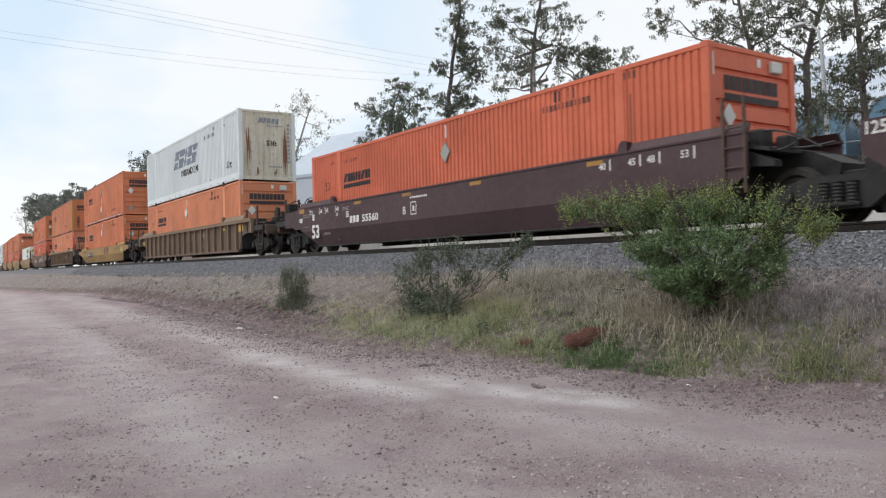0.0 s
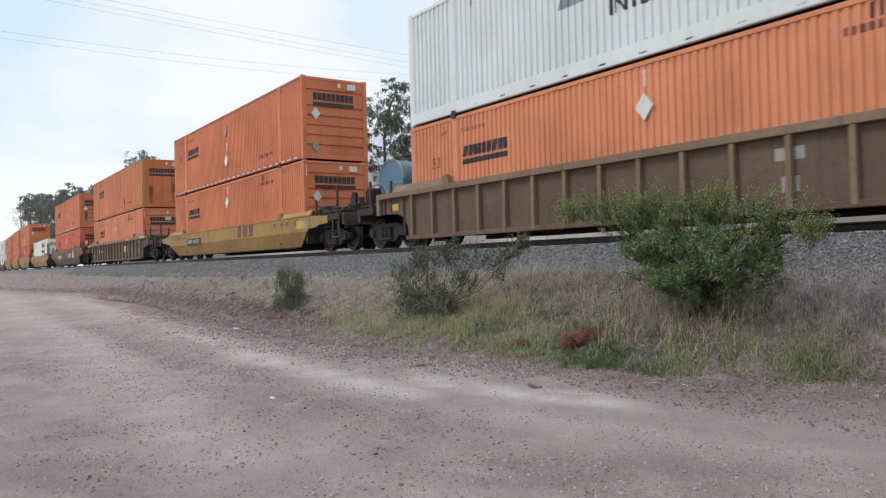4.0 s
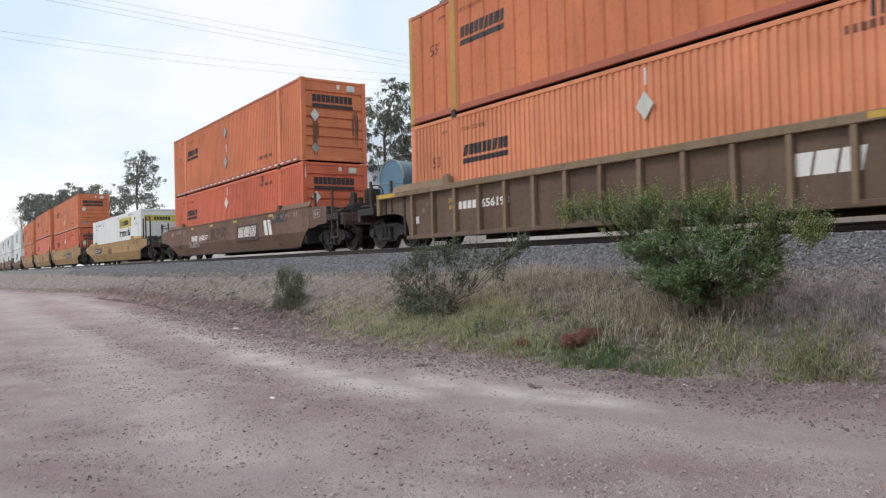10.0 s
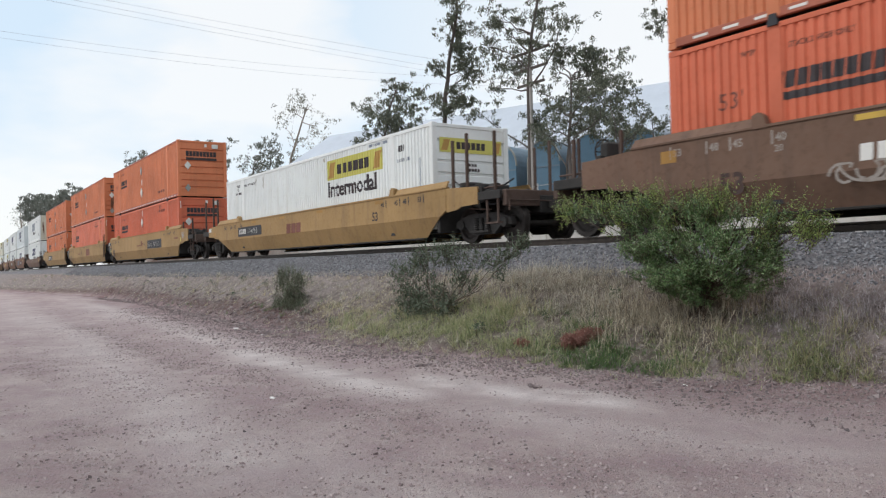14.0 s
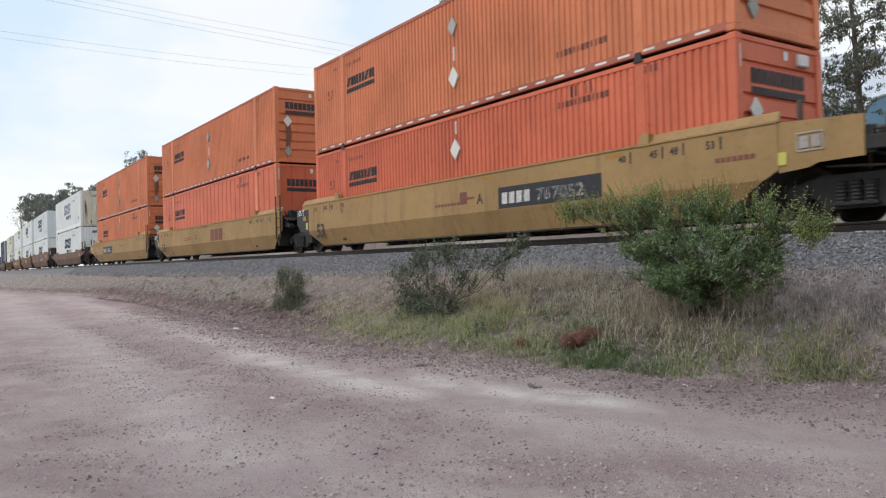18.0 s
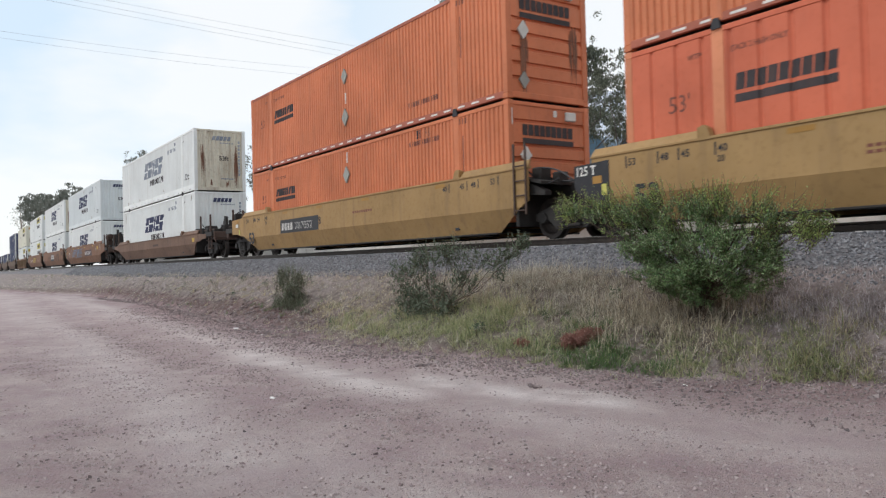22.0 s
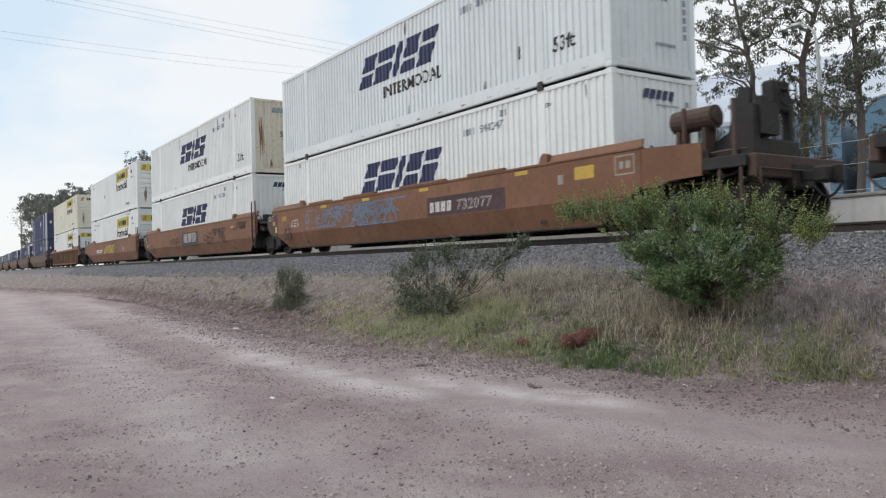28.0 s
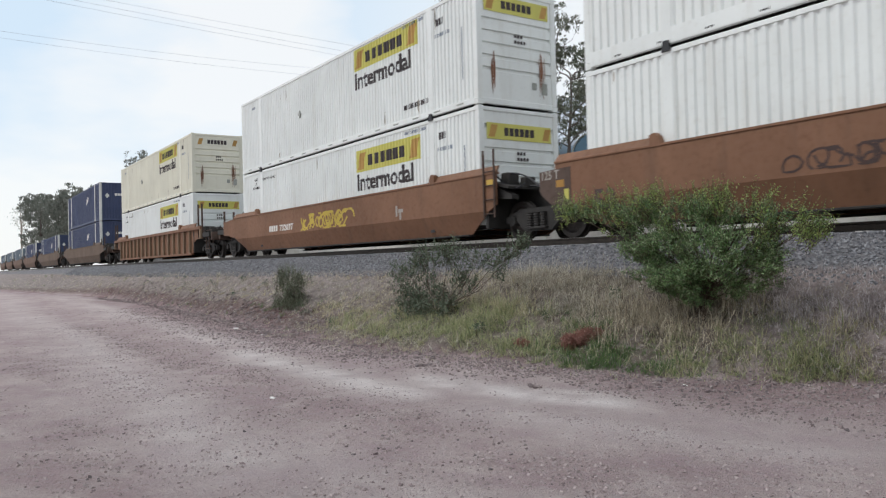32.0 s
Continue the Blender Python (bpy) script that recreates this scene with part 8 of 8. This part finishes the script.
well_car("smooth", -143.2, high=1.42, main=CAR_TAN, label="tan well car with tall steel end posts", rods=((9.2, 2.6), (9.8, 2.7), (10.9, 2.6)), rear_gear="brake",
         marks=gauge_marks(BLACK) + number_marks("654855", 1.85, 0.9, MARK_WHITE, 0.28, BLACK) + [("card", bars([(0, 0, 0.34, 0.15)]), -2.12, 1.2, PLATE_WHITE), ("yellow_mark", bars([(0, 0, 0.36, 0.18)]), -1.5, 0.93, AMBER), ("owner_logo", bars(word_bars(3, 1.3, 0.34, 0.12), 0.1), 6.8, 0.72, MARK_RUST), ("big_length", lettering("53", 0.36), 13.2, 0.8, MARK_DARK)])
container("yellow_sign", -143.2, 0, "white corrugated container with yellow sign, alone in its car", WHITE)

well_car("smooth", -167.12, high=1.6, main=CAR_TAN, label="tan articulated well car with black number panel", front="coupler", rear="plate", front_gear="valve", rods=((9.3, 1.9), (10.9, 2.0)),
         marks=gauge_marks(BLACK) + number_marks("767052", 10.15, 0.84, MARK_WHITE, 0.36, BLACK) + [("framed_mark", bars([(0, 0, 0.44, 0.025), (0, 0.27, 0.44, 0.025), (0, 0, 0.025, 0.29), (0.415, 0, 0.025, 0.29), (0.05, 0.05, 0.15, 0.18), (0.25, 0.05, 0.14, 0.18)]), 17.35, 0.96, MARK_GREY), ("card", bars([(0, 0, 0.14, 0.2)]), 17.05, 0.92, LEMON), ("small_print", bars([(i * 0.11, 0, 0.09, 0.08) for i in range(7)]), 15.9, 0.96, MARK_RUST), ("end_letter", lettering("A", 0.34), 9.2, 0.92, MARK_DARK), ("big_length", lettering("53", 0.62, bold=0.03), 0.2, 0.47, BLACK), ("framed_mark", bars([(0, 0, 0.3, 0.3), (0.1, 0.1, 0.5, 0.06)]), 8.5, 0.95, MARK_RUST), *capacity_marks(), ("small_print", bars([(i * 0.14, 0, 0.1, 0.07) for i in range(9)]), 7.4, 0.95, MARK_RUST)])
container("orange", -167.12, 0, O53 + " with white placards, lower of two", ORANGE_RED)
container("orange", -167.12, 1, O53 + " stacked on another, white dashes below", ORANGE)
well_car("smooth", -186.96, high=1.53, main=CAR_TAN, label="tan articulated middle well car with brown logo", front="joint", rear="plate",
         marks=gauge_marks(BLACK) + [("owner_logo", bars(word_bars(3, 1.75, 0.52, 0.1)), 8.7, 0.77, MARK_RUST), ("end_letter", lettering("C", 0.30, 0.12), 6.4, 0.93, MARK_DARK), ("length_line", bars([(0, 0, 4.2, 0.014)]), 5.75, 1.36, MARK_DARK),
         ("small_print", bars([(i * 0.12, j * 0.09, 0.09, 0.05) for j in range(2) for i in range(11)]), 4.5, 0.93, MARK_RUST), ("small_print", bars([(i * 0.11, 0, 0.08, 0.06) for i in range(4)] + [(0.55 + i * 0.11, 0, 0.08, 0.06) for i in range(3)]), 7.35, 1.39, MARK_RUST), ("reflector", bars([(0, 0, 0.36, 0.09)]), 16.6, 1.14, AMBER), ("big_length", lettering("53", 0.62, bold=0.03), 0.2, 0.47, BLACK), *capacity_marks()])
container("orange", -186.96, 0, "orange corrugated container with pale posts, lower of two", ORANGE_RED, variant=4)
container("orange", -186.96, 1, O53 + " with sooty ribbed end, upper of two", ORANGE, variant=1)
well_car("smooth", -206.86, high=1.58, main=CAR_TAN, label="tan articulated well car with black number panel", front="joint", rear="coupler", rear_gear="valve",
         marks=gauge_marks(BLACK, rear=-0.45) + number_marks("767052", 3.2, 0.84, MARK_WHITE, 0.36, BLACK) + [("end_letter", lettering("B", 0.34), 6.35, 0.92, MARK_DARK), ("reflector", bars([(0, 0, 0.38, 0.13)]), -1.8, 1.26, AMBER), ("card", bars([(0, 0, 0.3, 0.14)]), -1.7, 1.08, PLATE_WHITE), ("card", bars([(0, 0, 0.14, 0.2)]), -1.35, 0.88, LEMON), ("big_length", lettering("53", 0.62, bold=0.03), -0.2, 0.47, BLACK), ("small_print", bars([(i * 0.14, 0, 0.1, 0.07) for i in range(9)]), 8.8, 1.0, MARK_RUST)])
container("orange", -206.86, 0, O53 + " with grey placards, lower of two", ORANGE, variant=1)
container("orange", -206.86, 1, O53 + " with soot on its end, upper of two", ORANGE, variant=1)

well_car("smooth", -231.07, high=1.19, main=CAR_BROWN, label="plain dark brown well car with brake wheel", rods=((9.3, 2.0), (10.8, 2.0)), rear_gear="tank", front_gear="brake",
         marks=[("yellow_mark", bars([(0, 0, 0.4, 0.2)]), 16.2, 1.1, YELLOW), ("stencil_plate", bars([(0, 0, 1.2, 0.12)]), 8.5, 1.1, RUSTY)])
container("navy_name", -231.07, 0, "white corrugated container with bold navy name, lower of two", WHITE)
container("navy_name", -231.07, 1, "white container with worn navy name and rusty end", WHITE, variant=2, tone="faded")

well_car("smooth", -255.4, high=1.57, main=CAR_RUST, lips=((2.4, 4.0), (5.0, 7.0), (8.4, 10.6), (11.6, 13.0)), label="rust-brown articulated well car with blue graffiti", front="coupler", rear="plate", front_gear="tank valve brake", rods=((9.9, 2.15), (10.9, 2.15)),
         marks=gauge_marks(MARK_GREY, YELLOW)[-4:] + number_marks("732077", 9.9, 0.84, MARK_WHITE, 0.36, MAROON) + [("graffiti", scribble(21, 2.6, 0.66, 60, 0.02), 5.4, 0.72, BLUE_SPRAY), ("graffiti", scribble(22, 3.0, 0.6, 40, 0.018), 2.2, 0.8, BLUE_SPRAY), ("big_length", lettering("53", 0.62, bold=0.03), 0.2, 0.47, DARK_SPRAY), ("yellow_mark", bars([(0, 0, 0.55, 0.26)]), 15.3, 1.05, YELLOW),
         ("white_plate", bars([(0, 0, 0.5, 0.03), (0, 0.35, 0.5, 0.03), (0, 0, 0.03, 0.38), (0.47, 0, 0.03, 0.38), (0.12, 0.12, 0.1, 0.14), (0.28, 0.12, 0.12, 0.14)]), 16.4, 1.02, MARK_GREY), *capacity_marks(MARK_GREY), ("reflector", bars([(0, 0, 0.4, 0.17)]), 0.02, 1.08, AMBER), ("graffiti", outline_tag(0.6, 0.26), 0.85, 0.9, MARK_WHITE), ("white_plate", bars([(0, 0, 0.16, 0.2)]), 14.8, 1.0, MARK_GREY)])
container("navy_name", -255.4, 0, "white corrugated container with bold navy name, lower of two", WHITE)
container("navy_name", -255.4, 1, "white corrugated container with navy name, upper of two", WHITE_COOL)
well_car("smooth", -274.99, high=1.56, main=CAR_RUST, label="rust-brown articulated middle well car with dark graffiti", front="joint", rear="plate",
         marks=[("owner_logo_panel", bars([(-0.15, -0.1, 2.7, 0.66)]), 6.75, 0.76, BLACK), ("owner_logo", bars(word_bars(3, 2.2, 0.44, 0.1), 0.1), 6.85, 0.82, MARK_WHITE), ("graffiti", scribble(31, 2.7, 0.62, 44, 0.022), 10.6, 0.66, DARK_SPRAY), ("graffiti", scribble(33, 1.2, 0.3, 14, 0.02), 4.6, 0.8, DARK_SPRAY),
         ("graffiti", scribble(35, 1.2, 0.25, 22, 0.02), 14.8, 1.06, DARK_SPRAY), ("yellow_mark", bars([(0, 0, 0.4, 0.18)]), 16.45, 1.13, AMBER), ("yellow_mark", bars([(0, 0, 0.42, 0.06)]), 14.0, 1.14, YELLOW), ("big_length", lettering("53", 0.62, bold=0.03), 0.2, 0.47, DARK_SPRAY), *capacity_marks(MARK_GREY)])
container("navy_name", -274.99, 0, "white corrugated container with bold navy name, lower of two", WHITE)
container("navy_name", -274.99, 1, "white container with navy name and stained end", WHITE, variant=2)
well_car("smooth", -294.95, high=1.58, main=CAR_RUST, label="rust-brown articulated well car with yellow graffiti", front="joint", rear="coupler", rear_gear="brake",
         marks=number_marks("732077", 3.1, 0.85, MARK_WHITE, 0.3) + [("graffiti", scribble(41, 3.4, 0.5, 40, 0.035), 6.2, 0.78, YELLOW_SPRAY), ("stencil_plate", bars([(0, 0, 0.1, 0.3), (0.15, 0.1, 0.25, 0.1), (0.2, -0.1, 0.1, 0.3)]), 12.5, 0.85, MARK_GREY), ("yellow_mark", bars([(0, 0, 0.3, 0.14)]), 16.7, 1.2, YELLOW)])
container("yellow_sign", -294.95, 0, "white corrugated container with yellow sign, lower of two", WHITE)
container("yellow_sign", -294.95, 1, "white container with yellow sign and grimy end", WHITE)

well_car("ribbed", -318.41, CAR_RUST, "rust-brown well car with ribbed sides", ribs=RIB_TAN, rear_gear="brake", rods=((9.3, 2.6), (9.9, 2.6)))
container("yellow_sign", -318.41, 0, "bright white container with yellow sign, lower of two", WHITE)
container("yellow_sign", -318.41, 1, "cream container with yellow sign and grimy end", CREAM, variant=3)
well_car("smooth", -342.73, CAR_DUSTY, "dusty brown well car carrying two navy containers")
container("navy", -342.73, 0, "navy blue container with white corner posts, lower of two")
container("navy", -342.73, 1, "navy blue container with white corner posts, upper of two")
for i, (x, m) in enumerate(((-366.8, CAR_DUSTY), (-390.6, CAR_BROWN), (-414.4, CAR_BROWN), (-438.2, CAR_BROWN), (-462.0, CAR_BROWN))):
    well_car("smooth", x, m, "well car far down the train with one container", marks=())
    container("navy", x, 0, "dark blue container standing alone in its car", NAVY if i < 2 else GREY_BLUE)


def motions():
    ts = [0.0, 0.5, 1.0, 1.5, 2.0] + [float(i) for i in range(3, 32)] + [31.5, 32.0]
    for thing, x, lift in MOVERS:
        walk(thing, [(t, Matrix.Translation((0, 0, lift)) @ on_track(x + run(t))) for t in ts])
    # the wheels roll: under 90 degrees from row to row
    spins, t, last = [], 0.0, 0.0
    while t < 32.0:
        spins.append((t, math.degrees(run(t) / 0.46)))
        t = round(t + 1 / 12.0, 4)
    spins.append((32.0, math.degrees(run(32.0) / 0.46)))
    for wheel, s in WHEELS:
        walk(wheel, [(t, pose(s, 0, 0.46, 0, a, 0)) for t, a in spins])


motions()
